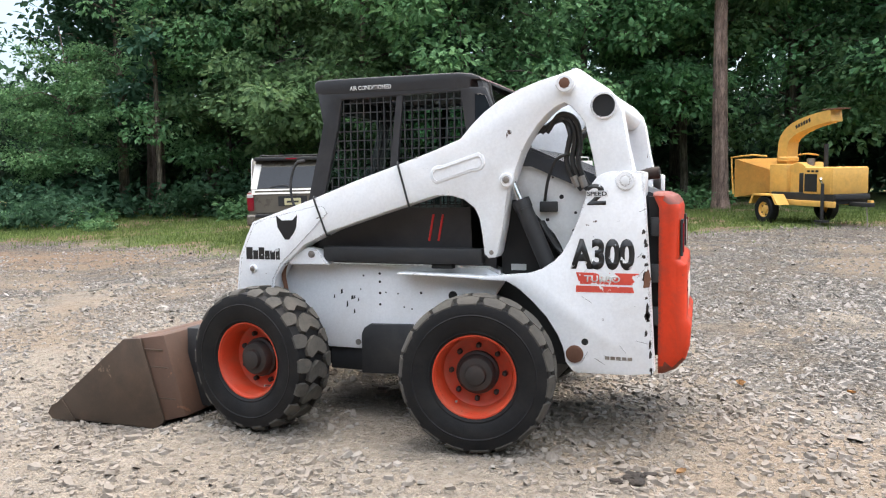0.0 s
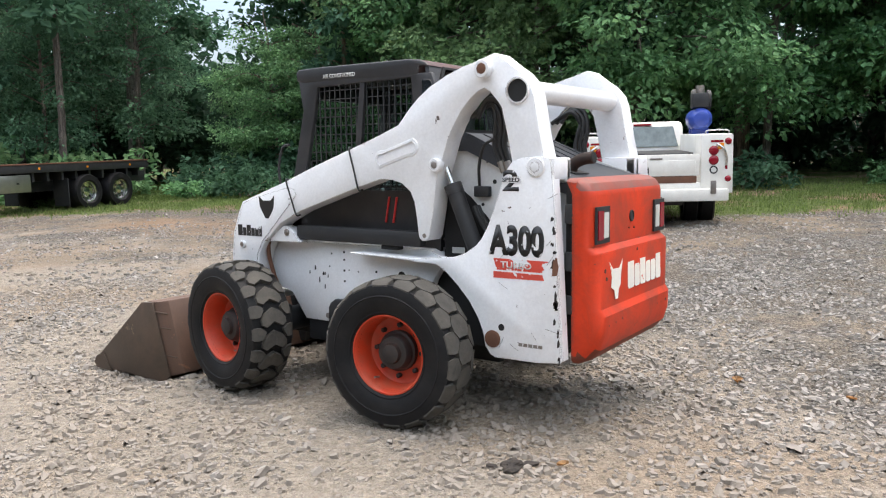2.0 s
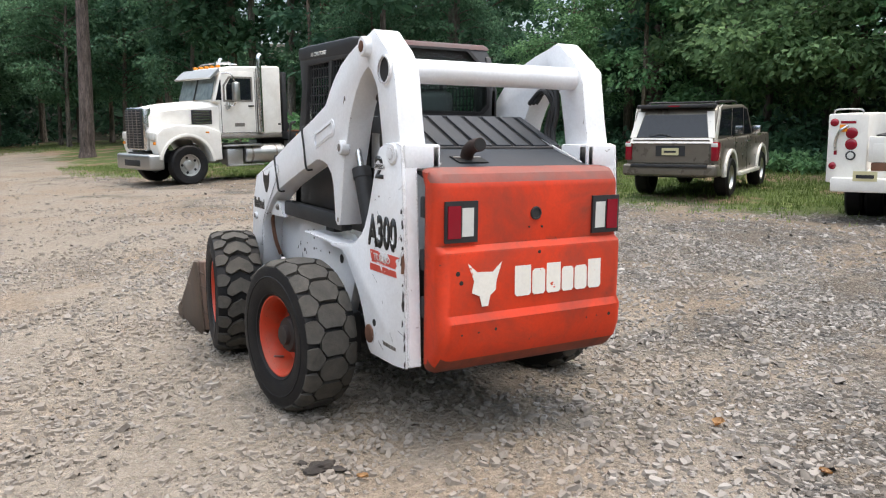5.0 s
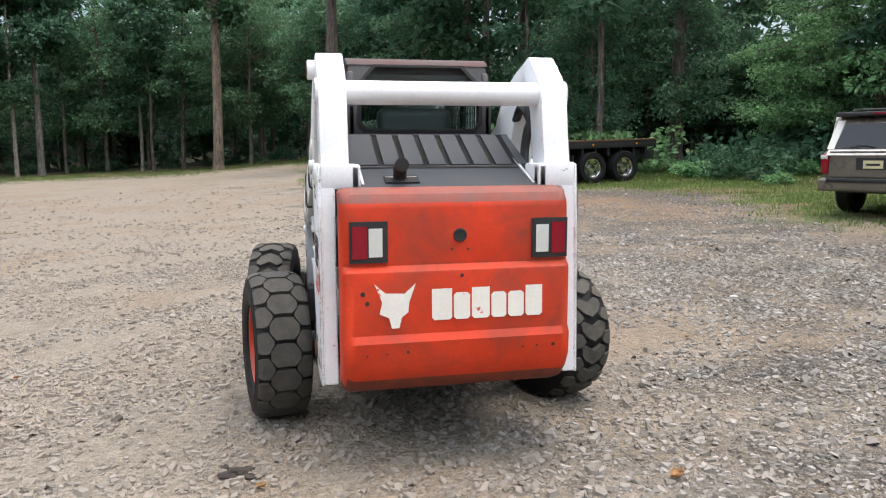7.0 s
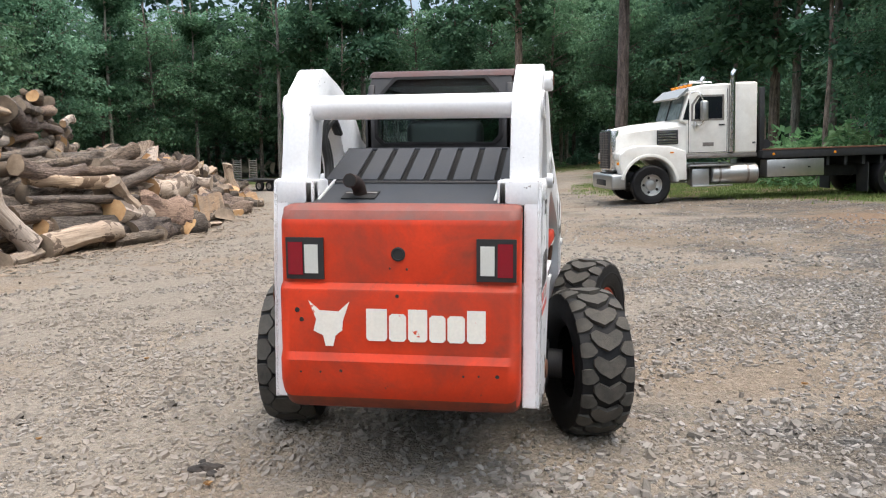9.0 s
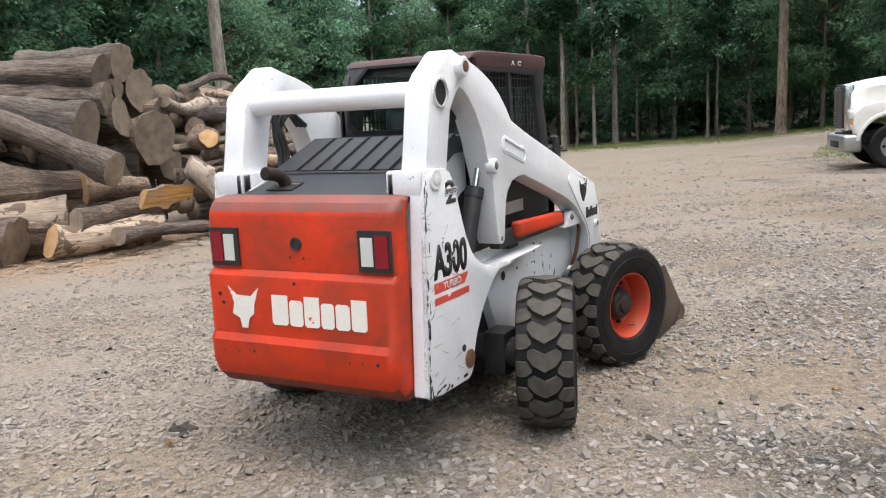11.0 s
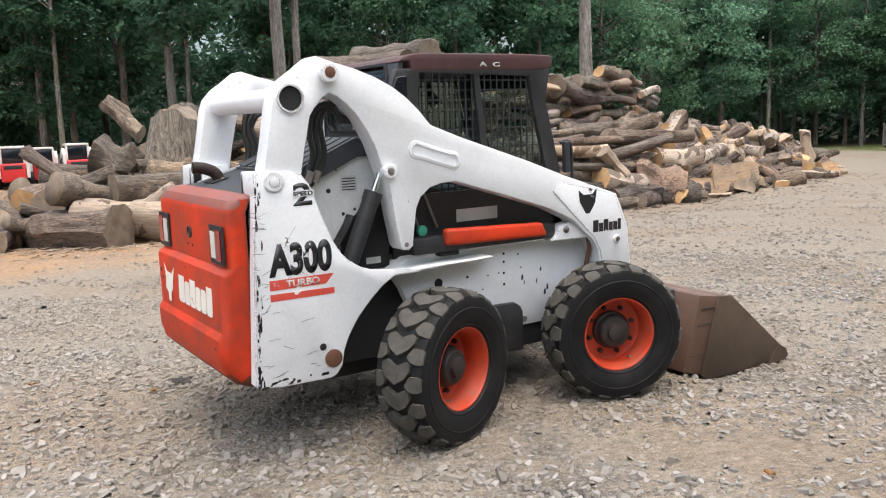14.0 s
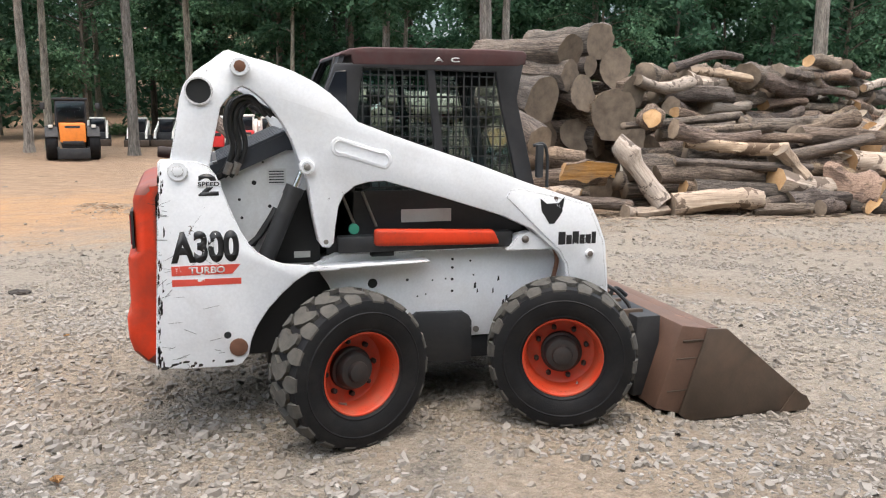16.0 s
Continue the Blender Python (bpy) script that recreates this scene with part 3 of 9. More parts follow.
def turned(bm, profile, centre, axis, seg=32, caps=True):
    """A solid of revolution: profile of (radius, distance along the axis)."""
    a, b, d = frame_of(axis)
    c = Vector(centre)
    rings = []
    for r, h in profile:
        if r < 1e-5:
            rings.append([bm.verts.new(c + d * h)])
        else:
            rings.append([bm.verts.new(c + d * h + (a * math.cos(t) + b * math.sin(t)) * r) for t in (2 * math.pi * i / seg for i in range(seg))])
    for p, q in zip(rings, rings[1:]):
        for i in range(seg):
            j = (i + 1) % seg
            if len(p) == 1 and len(q) > 1:
                bm.faces.new((p[0], q[i], q[j]))
            elif len(q) == 1 and len(p) > 1:
                bm.faces.new((p[i], p[j], q[0]))
            elif len(p) > 1:
                bm.faces.new((p[i], p[j], q[j], q[i]))
    if caps:
        for ring in (rings[0], rings[-1]):
            if len(ring) > 2:
                bm.faces.new(ring)
    return bm


def rod(p0, p1, r, seg=16, bm=None, r1=None):
    bm = bm or bmesh.new()
    d = Vector(p1) - Vector(p0)
    return turned(bm, [(r, 0), (r if r1 is None else r1, d.length)], p0, d, seg)


def curve_points(pts, n=6):
    """Points on a smooth curve (Catmull-Rom) through pts."""
    P = [Vector(p) for p in pts]
    P = [2 * P[0] - P[1]] + P + [2 * P[-1] - P[-2]]
    out = []
    for i in range(1, len(P) - 2):
        for k in range(n):
            t = k / n
            a, b, c, d = P[i - 1], P[i], P[i + 1], P[i + 2]
            out.append(0.5 * (2 * b + (c - a) * t + (2 * a - 5 * b + 4 * c - d) * t * t + (3 * b - a - 3 * c + d) * t ** 3))
    out.append(P[-2])
    return out


def tube(pts, r, seg=10, bm=None, smooth_n=6, ends=None):
    """A pipe along a smooth curve; r is one radius or (first, last)."""
    bm = bm or bmesh.new()
    P = curve_points(pts, smooth_n) if smooth_n > 1 else [Vector(p) for p in pts]
    r0, r1 = r if isinstance(r, tuple) else (r, r)
    prev, a = None, None
    for i, p in enumerate(P):
        d = (P[min(i + 1, len(P) - 1)] - P[max(i - 1, 0)]).normalized()
        a = frame_of(d)[0] if a is None else (a - d * a.dot(d)).normalized()
        b = d.cross(a)
        rr = r0 + (r1 - r0) * i / (len(P) - 1)
        ring = [bm.verts.new(p + (a * math.cos(t) + b * math.sin(t)) * rr) for t in (2 * math.pi * k / seg for k in range(seg))]
        if prev:
            for k in range(seg):
                bm.faces.new((prev[k], prev[(k + 1) % seg], ring[(k + 1) % seg], ring[k]))
        else:
            bm.faces.new(ring[::-1])
        prev = ring
    bm.faces.new(prev)
    return bm


def ring_plate(bm, outer, inner, y0, y1, axis='y'):
    """A plate with an opening: two outlines of the same number of corners."""
    def at(u, v, w):
        return (u, w, v) if axis == 'y' else (w, u, v) if axis == 'x' else (u, v, w)
    V = [[bm.verts.new(at(u, v, w)) for u, v in o] for o in (outer, inner) for w in (y0, y1)]
    n = len(outer)
    for i in range(n):
        j = (i + 1) % n
        for p, q in ((0, 2), (1, 3), (0, 1), (2, 3)):
            bm.faces.new((V[p][i], V[p][j], V[q][j], V[q][i]))
    return bm


def lettering(text, place, across, upwards, width, height, depth=0.0012, bold=0.025):
    """Raised letters: their lower left corner, the reading direction and up, in metres."""
    cu = bpy.data.curves.new("t", 'FONT')
    cu.body = text
    cu.offset = bold
    tmp = bpy.data.objects.new("t", cu)
    me = bpy.data.meshes.new_from_object(tmp)
    bpy.data.objects.remove(tmp)
    bm = bmesh.new()
    bm.from_mesh(me)
    bpy.data.meshes.remove(me)
    bpy.data.curves.remove(cu)
    xs = [v.co.x for v in bm.verts]
    ys = [v.co.y for v in bm.verts]
    kx, ky = width / (max(xs) - min(xs)), height / (max(ys) - min(ys))
    a, u = Vector(across).normalized(), Vector(upwards).normalized()
    n = a.cross(u)
    ext = bmesh.ops.extrude_face_region(bm, geom=bm.faces[:])
    top = [g for g in ext["geom"] if isinstance(g, bmesh.types.BMVert)]
    topset = set(top)
    x0, y0 = min(xs), min(ys)
    for v in bm.verts:
        lift = depth if v in topset else 0.0
        v.co = Vector(place) + a * ((v.co.x - x0) * kx) + u * ((v.co.y - y0) * ky) + n * lift
    return bm


def patch(pts, place, across, upwards, depth=0.0012, bm=None):
    """A flat raised shape of (u, v) points on a surface."""
    bm = bm or bmesh.new()
    a, u = Vector(across).normalized(), Vector(upwards).normalized()
    n = a.cross(u)
    lo = [bm.verts.new(Vector(place) + a * p + u * q) for p, q in pts]
    hi = [bm.verts.new(v.co + n * depth) for v in lo]
    bm.faces.new(hi)
    for i in range(len(pts)):
        j = (i + 1) % len(pts)
        bm.faces.new((lo[i], lo[j], hi[j], hi[i]))
    return bm


def mesh_of(name, v, f, mat):
    me = bpy.data.meshes.new(name)
    nv, nf = len(v), len(f)
    me.vertices.add(nv)
    me.vertices.foreach_set("co", np.asarray(v, np.float32).ravel())
    me.loops.add(nf * 3)
    me.loops.foreach_set("vertex_index", np.asarray(f, np.int32).ravel())
    me.polygons.add(nf)
    me.polygons.foreach_set("loop_start", np.arange(nf, dtype=np.int32) * 3)
    me.update(calc_edges=True)
    me.shade_flat()
    me.materials.append(mat)
    return me


def smoothstep(a, b, v):
    t = np.clip((v - a) / (b - a), 0, 1)
    return t * t * (3 - 2 * t)


def ground_z(x, y):
    """The yard rises gently towards -y and lies level under the loader."""
    x, y = np.asarray(x, float), np.asarray(y, float)
    z = -0.034 * np.clip(y, -32, 24) - 0.01 * np.clip(x - 10, 0, 12) - 0.65 * smoothstep(24, 48, x) * smoothstep(-6, 10, y)
    r = np.hypot(np.maximum(np.abs(x) - 1.6, 0), y)
    z = z * smoothstep(0.9, 2.8, r)
    z = z - 0.085 * smoothstep(1.15, 1.5, x) * (1 - smoothstep(2.4, 3.4, x)) * (1 - smoothstep(1.0, 1.8, np.abs(y)))
    far = smoothstep(2.5, 6, np.hypot(x, y))
    # the last term is an added rise that blocks sky behind the woods
    return z + far * 0.03 * np.sin(x * 0.9 + 1.3) * np.cos(y * 0.7) + 0.008 * np.sin(x * 3.1) * np.sin(y * 2.7 + 1) + 15 * smoothstep(88, 140, np.hypot(x - 8, y - 8))


def gz(x, y):
    return float(ground_z(x, y))


# ---- ground ----
u = np.linspace(-1, 1, 241)
grid = np.sinh(u * 6.2) / np.sinh(6.2) * 600
gx, gy = np.meshgrid(grid, grid, indexing="ij")
gv = np.stack([gx, gy, ground_z(gx, gy)], -1).reshape(-1, 3)
n = len(grid)
idx = np.arange(n * n).reshape(n, n)
quads = np.stack([idx[:-1, :-1], idx[1:, :-1], idx[1:, 1:], idx[:-1, 1:]], -1).reshape(-1, 4)
gme = bpy.data.meshes.new("ground")
gme.from_pydata(gv.tolist(), [], quads.tolist())
gme.polygons.foreach_set("use_smooth", [True] * len(gme.polygons))
gme.materials.append(M_GROUND)
tagged(new("ground", gme), "grey and tan gravel yard with grassy edges and sawdust", "ground", kind="structure")


# ---- the skid-steer loader: x forward, y to its left ----
loader = thing("skid_steer_loader", "white and orange-red wheeled skid-steer loader with black cab, parked on gravel", "skid steer loader")

ARM = [(-1.474, 1.44), (-1.474, 1.482), (-1.440, 1.634), (-1.409, 1.811), (-1.385, 1.877), (-1.331, 1.937), (-1.263, 1.984), (-1.191, 2.039), (-1.166, 2.047),
       (-1.073, 2.018), (-0.964, 1.990), (-0.853, 1.951), (-0.741, 1.897), (-0.656, 1.838), (-0.584, 1.772), (-0.511, 1.691), (-0.331, 1.623), (-0.146, 1.561),
       (0.143, 1.466), (0.444, 1.356), (0.795, 1.241), (0.867, 1.218), (0.914, 1.129), (0.970, 0.993), (1.000, 0.720), (1.01, 0.36), (0.80, 0.36),
       (0.735, 0.70), (0.721, 0.787), (0.707, 0.872), (0.663, 0.940), (0.609, 0.983), (0.502, 1.079), (0.312, 1.166), (-0.018, 1.271), (-0.209, 1.329),
       (-0.364, 1.375), (-0.456, 1.371), (-0.529, 1.352), (-0.593, 1.303), (-0.621, 1.244), (-0.639, 1.139), (-0.650, 1.043), (-0.674, 1.020), (-0.710, 1.024),
       (-0.727, 1.046), (-0.759, 1.204), (-0.784, 1.382), (-0.824, 1.485), (-0.864, 1.601), (-0.904, 1.678), (-0.958, 1.757), (-1.012, 1.813), (-1.065, 1.852),
       (-1.106, 1.868), (-1.140, 1.846), (-1.191, 1.790), (-1.214, 1.757), (-1.227, 1.702), (-1.254, 1.590), (-1.276, 1.478), (-1.280, 1.44)]
UPRIGHT = [(-1.583, 0.425), (-1.545, 1.20), (-1.52, 1.487), (-1.474, 1.498), (-1.341, 1.492), (-1.287, 1.472), (-1.248, 1.420), (-1.211, 1.319), (-1.174, 1.216),
           (-1.136, 1.127), (-1.096, 1.058), (-1.055, 1.014), (-0.984, 0.968), (-0.912, 0.944), (-0.838, 0.938), (-0.758, 0.929), (-0.62, 0.915), (-0.62, 0.897),
           (-0.783, 0.895), (-0.856, 0.852), (-0.932, 0.786), (-1.008, 0.706), (-1.070, 0.612), (-1.102, 0.537), (-1.116, 0.461), (-1.150, 0.417), (-1.180, 0.404), (-1.45, 0.408)]


def disc(x, y, z, r, s, depth=0.002, seg=14):
    return turned(bmesh.new(), [(r, 0), (r, depth)], (x, y, z), (0, s, 0), seg)


def boss(x, y, z, r, s, out, name, mat=M_WHITE, hole=0.0, pin=M_STEEL):
    """A round pivot boss with a bolt head or a dark bore."""
    ob = part(name, turned(bmesh.new(), [(r, -0.02), (r, out - 0.006), (r - 0.006, out), (r * 0.55, out), (r * 0.5, out - 0.004), (0, out - 0.004)], (x, y, z), (0, s, 0), 24), mat, loader)
    if hole:
        part("pin", turned(bmesh.new(), [(hole, out - 0.006), (hole, out + 0.002), (hole * 0.8, out + 0.004), (0, out + 0.004)], (x, y, z), (0, s, 0), 8), pin, ob)
    return ob


def side(s):
    """Everything that stands on one side; s is +1 for the left, -1 for the right."""
    # lift arm: a box section, with a softened outer edge
    bm = bmesh.new()
    prism(bm, ARM, s * 0.495, s * 0.634)
    bmesh.ops.recalc_face_normals(bm, faces=bm.faces)
    soften(bm, 0.008, 2, 55)
    arm = part("lift_arm", bm, M_WHITE, loader, "white painted lift arm with small chips", angle=28)
    # raised plates on the arm's face
    yy = s * 0.634
    def slot_outline(r):
        pts = []
        for cx, cz, a0 in ((-0.605, 1.562, 107.5), (-0.385, 1.492, -72.5)):
            pts += [(cx + r * math.cos(radians(a0 + 30 * k)), cz + r * math.sin(radians(a0 + 30 * k))) for k in range(7)]
        return pts
    bm = bmesh.new()
    ring_plate(bm, slot_outline(0.054), slot_outline(0.037), yy, yy + s * 0.006)
    soften(bm, 0.005, 3, 60)
    part("pressed_rib", bm, M_PRESSED, arm)
    bm = bmesh.new()
    prism(bm, [(0.335, 1.27), (0.36, 1.312), (0.42, 1.318), (0.78, 1.236), (0.855, 1.205), (0.95, 1.0), (0.985, 0.72), (0.75, 0.72), (0.725, 0.86), (0.67, 0.955), (0.62, 1.0)], yy, yy + s * 0.005)
    soften(bm, 0.002, 2, 40)
    part("end_plate", bm, M_WHITE, arm)
    # tall rear post
    bm = bmesh.new()
    prism(bm, UPRIGHT, s * 0.638, s * 0.652)
    bmesh.ops.recalc_face_normals(bm, faces=bm.faces)
    soften(bm, 0.005, 2, 50)
    post = part("rear_side_panel", bm, M_WHITE_WORN, loader, "scraped white side panel with rust chips", angle=28)
    bm = bmesh.new()
    prism(bm, [(-1.588, 0.43), (-1.556, 1.0), (-1.522, 1.485), (-1.485, 1.487), (-1.52, 1.0), (-1.55, 0.43)], s * 0.570, s * 0.638)
    soften(bm, 0.004, 1, 40)
    part("rear_flange", bm, M_WHITE_WORN, post)
    part("pivot_block", box(-1.53, -1.30, min(s * 0.445, s * 0.495), max(s * 0.445, s * 0.495), 1.36, 1.490, 0.012), M_WHITE_WORN, post)
    part("pivot_web", box(-1.530, -1.46, min(s * 0.445, s * 0.638), max(s * 0.445, s * 0.638), 1.375, 1.492, 0.01), M_WHITE_WORN, post)
    # holes are flat near-black discs, their inner shade painted on
    for k, (cx, cz, r) in enumerate(((-1.222, 0.577, 0.019),)):
        part("hole", disc(cx, s * 0.652, cz, r, s), M_DARKHOLE, post)
    part("tow_eye", turned(bmesh.new(), [(0.048, 0), (0.048, 0.008), (0.038, 0.012), (0.0, 0.006)], (-1.167, s * 0.652, 0.508), (0, s, 0), 20), M_RUST, post, "rusty round tie-down boss")
    # rust-brown scars along the rear edge
    rng = random.Random(5 + s)
    bm = bmesh.new()
    for k in range(26 if s > 0 else 60):
        z = rng.uniform(0.43, 1.2) if s > 0 else rng.uniform(0.42, 1.45)
        x = -1.575 + 0.045 * (z - 0.43) + rng.uniform(0.0, 0.035) * rng.random()
        w, h = (rng.uniform(0.004, 0.014), rng.uniform(0.006, 0.03)) if s > 0 else (rng.uniform(0.0012, 0.006), rng.uniform(0.004, 0.03))
        patch([(-w, -h), (w * 0.6, -h * 0.7), (w, h * 0.2), (0, h), (-w * 0.8, h * 0.4)], (x, s * 0.6525, z), (-s, 0, 0), (0, 0, 1), 0.0008, bm)
    for k in range(16 if s > 0 else 42):
        x, z = rng.uniform(-1.55, -1.2), rng.uniform(0.42, 1.3)
        if s < 0:
            x, z = -1.55 + 0.3 * rng.random() ** 1.6, 0.41 + 0.9 * rng.random() ** 1.4
        l, t = rng.uniform(0.006, 0.04), rng.uniform(0.0008, 0.0018)
        a = rng.gauss(0.1, 0.45) if s < 0 else rng.uniform(-1.2, 1.2)
        ca, sa = math.cos(a), math.sin(a)
        patch([(-l * ca, -l * sa), (l * ca + t * sa, l * sa - t * ca), (l * ca, l * sa), (-l * ca - t * sa, -l * sa + t * ca)], (x, s * 0.6525, z), (-s, 0, 0), (0, 0, 1), 0.0008, bm)
    if s < 0:
        for k in range(14):
            x, w, h = rng.uniform(-1.56, -1.2), rng.uniform(0.006, 0.025), rng.uniform(0.003, 0.010)
            patch([(-w, -h), (w * 0.6, -h * 0.8), (w, h * 0.4), (0, h), (-w * 0.8, h * 0.5)], (x, s * 0.6525, 0.418 + rng.uniform(0, 0.03)), (-s, 0, 0), (0, 0, 1), 0.0008, bm)
    tagged(part("scraped_paint", bm, M_HUB, post, smooth=False), kind="stuff")
    if s > 0:
        part("rust_patch", patch([(-0.02, -0.05), (0.012, -0.045), (0.02, 0.0), (0.008, 0.05), (-0.012, 0.03)], (-1.548, s * 0.6525, 0.93), (-s, 0, 0), (0, 0, 1), 0.001), M_RUST, post)
    # pivots
    boss(-1.113, s * 0.634, 1.967, 0.050, s, 0.040, "top_pivot", hole=0.030, pin=M_RUST)
    boss(-0.787, s * 0.634, 1.457, 0.040, s, 0.030, "cylinder_pivot", hole=0.018)
    boss(-1.433, s * 0.652, 1.445, 0.052, s, 0.012, "rear_pivot", M_WHITE_WORN, hole=0.030, pin=M_WHITE_WORN)
    boss(-0.692, s * 0.612, 1.052, 0.026, s, 0.020, "lower_pivot", hole=0.014)
    boss(0.862, s * 0.644, 0.925, 0.026, s, 0.010, "tilt_pivot", hole=0.018)
    # open end of the cross tube
    ring = bmesh.new()
    turned(ring, [(0.060, -0.02), (0.060, 0.014), (0.069, 0.014), (0.069, -0.02)], (-1.316, s * 0.634, 1.843), (0, s, 0), 32, caps=False)
    part("tube_collar", ring, M_WHITE, arm)
    # bore closed by a near-black disc in place of its inner shade
    part("tube_bore", disc(-1.316, s * 0.634, 1.843, 0.060, s, 0.003, 28), M_DARKHOLE, arm)
    # inner side panel of the engine bay
    bm = bmesh.new()
    prism(bm, [(-1.50, 1.40), (-1.28, 1.47), (-0.83, 1.615), (-0.72, 1.60), (-0.70, 0.90), (-1.50, 0.90)], s * 0.425, s * 0.437)
    inner_panel = part("engine_side_panel", bm, M_GREYWHITE, loader, "dull white inner panel with bolt holes")
    for cx, cz, r in ((-1.05, 1.36, 0.013), (-1.13, 1.27, 0.008), (-1.12, 1.17, 0.008), (-0.93, 1.56, 0.006), (-0.86, 1.55, 0.006), (-0.97, 1.23, 0.010), (-1.0, 1.47, 0.006), (-0.90, 1.25, 0.008)):
        part("bolt_hole", disc(cx, s * 0.437, cz, r, s), M_DARKHOLE, inner_panel)
    if s < 0:
        lab = part("safety_label", patch([(-0.05, -0.045), (0.05, -0.045), (0.05, 0.045), (-0.05, 0.045)], (-0.93, s * 0.438, 1.39), (-s, 0, 0), (0, 0, 1)), M_PAPER, inner_panel, "pale printed label", False)
        for k in range(5):
            part("text_bar", patch([(-0.04, -0.003), (0.04, -0.003), (0.04, 0.003), (-0.04, 0.003)], (-0.93, s * 0.4395, 1.36 + 0.015 * k), (-s, 0, 0), (0, 0, 1)), M_BLACK, lab, "", False)
    else:
        part("relay_box", box(-1.03, -0.93, 0.437, 0.475, 1.275, 1.335, 0.006), M_BLACK, inner_panel, "small black electrical box")
    # hydraulic lift cylinder
    cyl = part("lift_cylinder", rod((-1.02, s * 0.555, 0.93), (-0.845, s * 0.555, 1.335), 0.047, 20), M_BLACK, loader, "black hydraulic cylinder")
    part("piston_rod", rod((-0.85, s * 0.555, 1.32), (-0.79, s * 0.555, 1.455), 0.019, 14), M_CHROME, cyl, "bright chrome rod")
    part("gland", rod((-0.862, s * 0.555, 1.295), (-0.84, s * 0.555, 1.345), 0.052, 20), M_BLACK, cyl)
    # dark bay behind the cylinder: a near-black sheet with its shade in the colour
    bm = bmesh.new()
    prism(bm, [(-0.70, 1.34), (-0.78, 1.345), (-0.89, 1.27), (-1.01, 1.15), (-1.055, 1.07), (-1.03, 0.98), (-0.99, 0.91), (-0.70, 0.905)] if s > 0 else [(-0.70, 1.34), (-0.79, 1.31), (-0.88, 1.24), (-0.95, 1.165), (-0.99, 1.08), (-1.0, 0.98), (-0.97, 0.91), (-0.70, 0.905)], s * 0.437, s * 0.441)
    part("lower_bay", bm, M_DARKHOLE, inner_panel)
    part("bay_label", patch([(-0.045, -0.018), (0.045, -0.018), (0.045, 0.018), (-0.045, 0.018)], (-0.80, s * 0.4415, 0.955), (-s, 0, 0), (0, 0, 1), 0.001), M_PAPER, inner_panel, "small pale label", False)
    part("bay_wall", box(-1.10, -0.70, min(s * 0.40, s * 0.42), max(s * 0.40, s * 0.42), 0.78, 1.35), M_BLACK, loader)
    for k, dy in enumerate((0.0, 0.035)):
        bm = tube([(-1.10 + k * 0.03, s * (0.50 - dy), 1.02), (-1.03, s * (0.49 - dy), 1.08), (-0.97, s * (0.49 - dy), 1.17), (-0.94, s * (0.48 - dy), 1.22)], 0.016, 8)
        part("valve_hose", bm, M_HOSE, loader)
    # hoses in the arm's opening
    for k in range(3):
        o = k * 0.032
        part("arm_hose", tube([(-0.98 + o, s * 0.50, 1.72), (-1.06, s * (0.52 - o * 0.5), 1.815 - o * 0.4), (-1.145 + o * 0.5, s * 0.52, 1.78 - o), (-1.17 + o, s * 0.51, 1.66), (-1.155 + o, s * 0.50, 1.56), (-1.19 + o, s * 0.49, 1.46), (-1.24 + o, s * 0.49, 1.40)], 0.015, 8), M_HOSE, loader, "black rubber hydraulic hose")
    for k in range(2):
        o = k * 0.04
        part("hose_fitting", rod((-1.172 + o, s * 0.51, 1.475), (-1.195 + o, s * 0.505, 1.415), 0.021, 8), M_STEEL, loader, "grey steel hose fitting")
    if s > 0:
        part("thin_hose", tube([(-0.955, s * 0.45, 1.33), (-0.985, s * 0.50, 1.45), (-1.03, s * 0.52, 1.56), (-1.10, s * 0.52, 1.60)], 0.009, 8), M_HOSE, loader)
    # flange ledge, tub side, wheel-arch filler
    bm = bmesh.new()
    prism(bm, [(-0.80, 0.905), (-0.62, 0.915), (-0.108, 0.922), (-0.108, 0.912), (-0.45, 0.903), (-0.62, 0.897), (-0.80, 0.893)], s * 0.497, s * 0.625)
    soften(bm, 0.004, 1, 40)
    part("side_ledge", bm, M_WHITE, loader)
    bm = bmesh.new()
    prism(bm, [(-0.66, 0.78), (-0.50, 0.43), (0.42, 0.43), (0.55, 0.60), (0.79, 0.66), (0.79, 0.90), (0.70, 0.955), (-0.62, 0.955), (-0.74, 0.90)], s * 0.30, s * 0.497)
    bmesh.ops.recalc_face_normals(bm, faces=bm.faces)
    soften(bm, 0.006, 2, 40)
    tub = part("body_side", bm, M_WHITE, loader, "white lower body side with chips and bolt holes")
    part("hole", disc(-0.413, s * 0.497, 0.780, 0.028, s), M_DARKHOLE, tub)
    for cx, cz, r in ((0.06, 0.90, 0.008), (0.06, 0.85, 0.008), (0.17, 0.885, 0.006), (0.06, 0.78, 0.008), (0.06, 0.71, 0.008), (-0.06, 0.78, 0.005), (0.02, 0.785, 0.005), (-0.21, 0.79, 0.008), (-0.1, 0.70, 0.005), (0.19, 0.80, 0.005), (-0.15, 0.69, 0.005)):
        part("bolt_hole", disc(cx, s * 0.497, cz, r, s), M_DARKHOLE, tub)
    part("bolt", disc(0.21, s * 0.497, 0.47, 0.018, s, 0.01), M_STEEL, tub)
    bm = bmesh.new()
    for k in range(7):
        cx, cz = rng.uniform(0.2, 0.42), rng.uniform(0.55, 0.9)
        w, h = rng.uniform(0.004, 0.009), rng.uniform(0.008, 0.022)
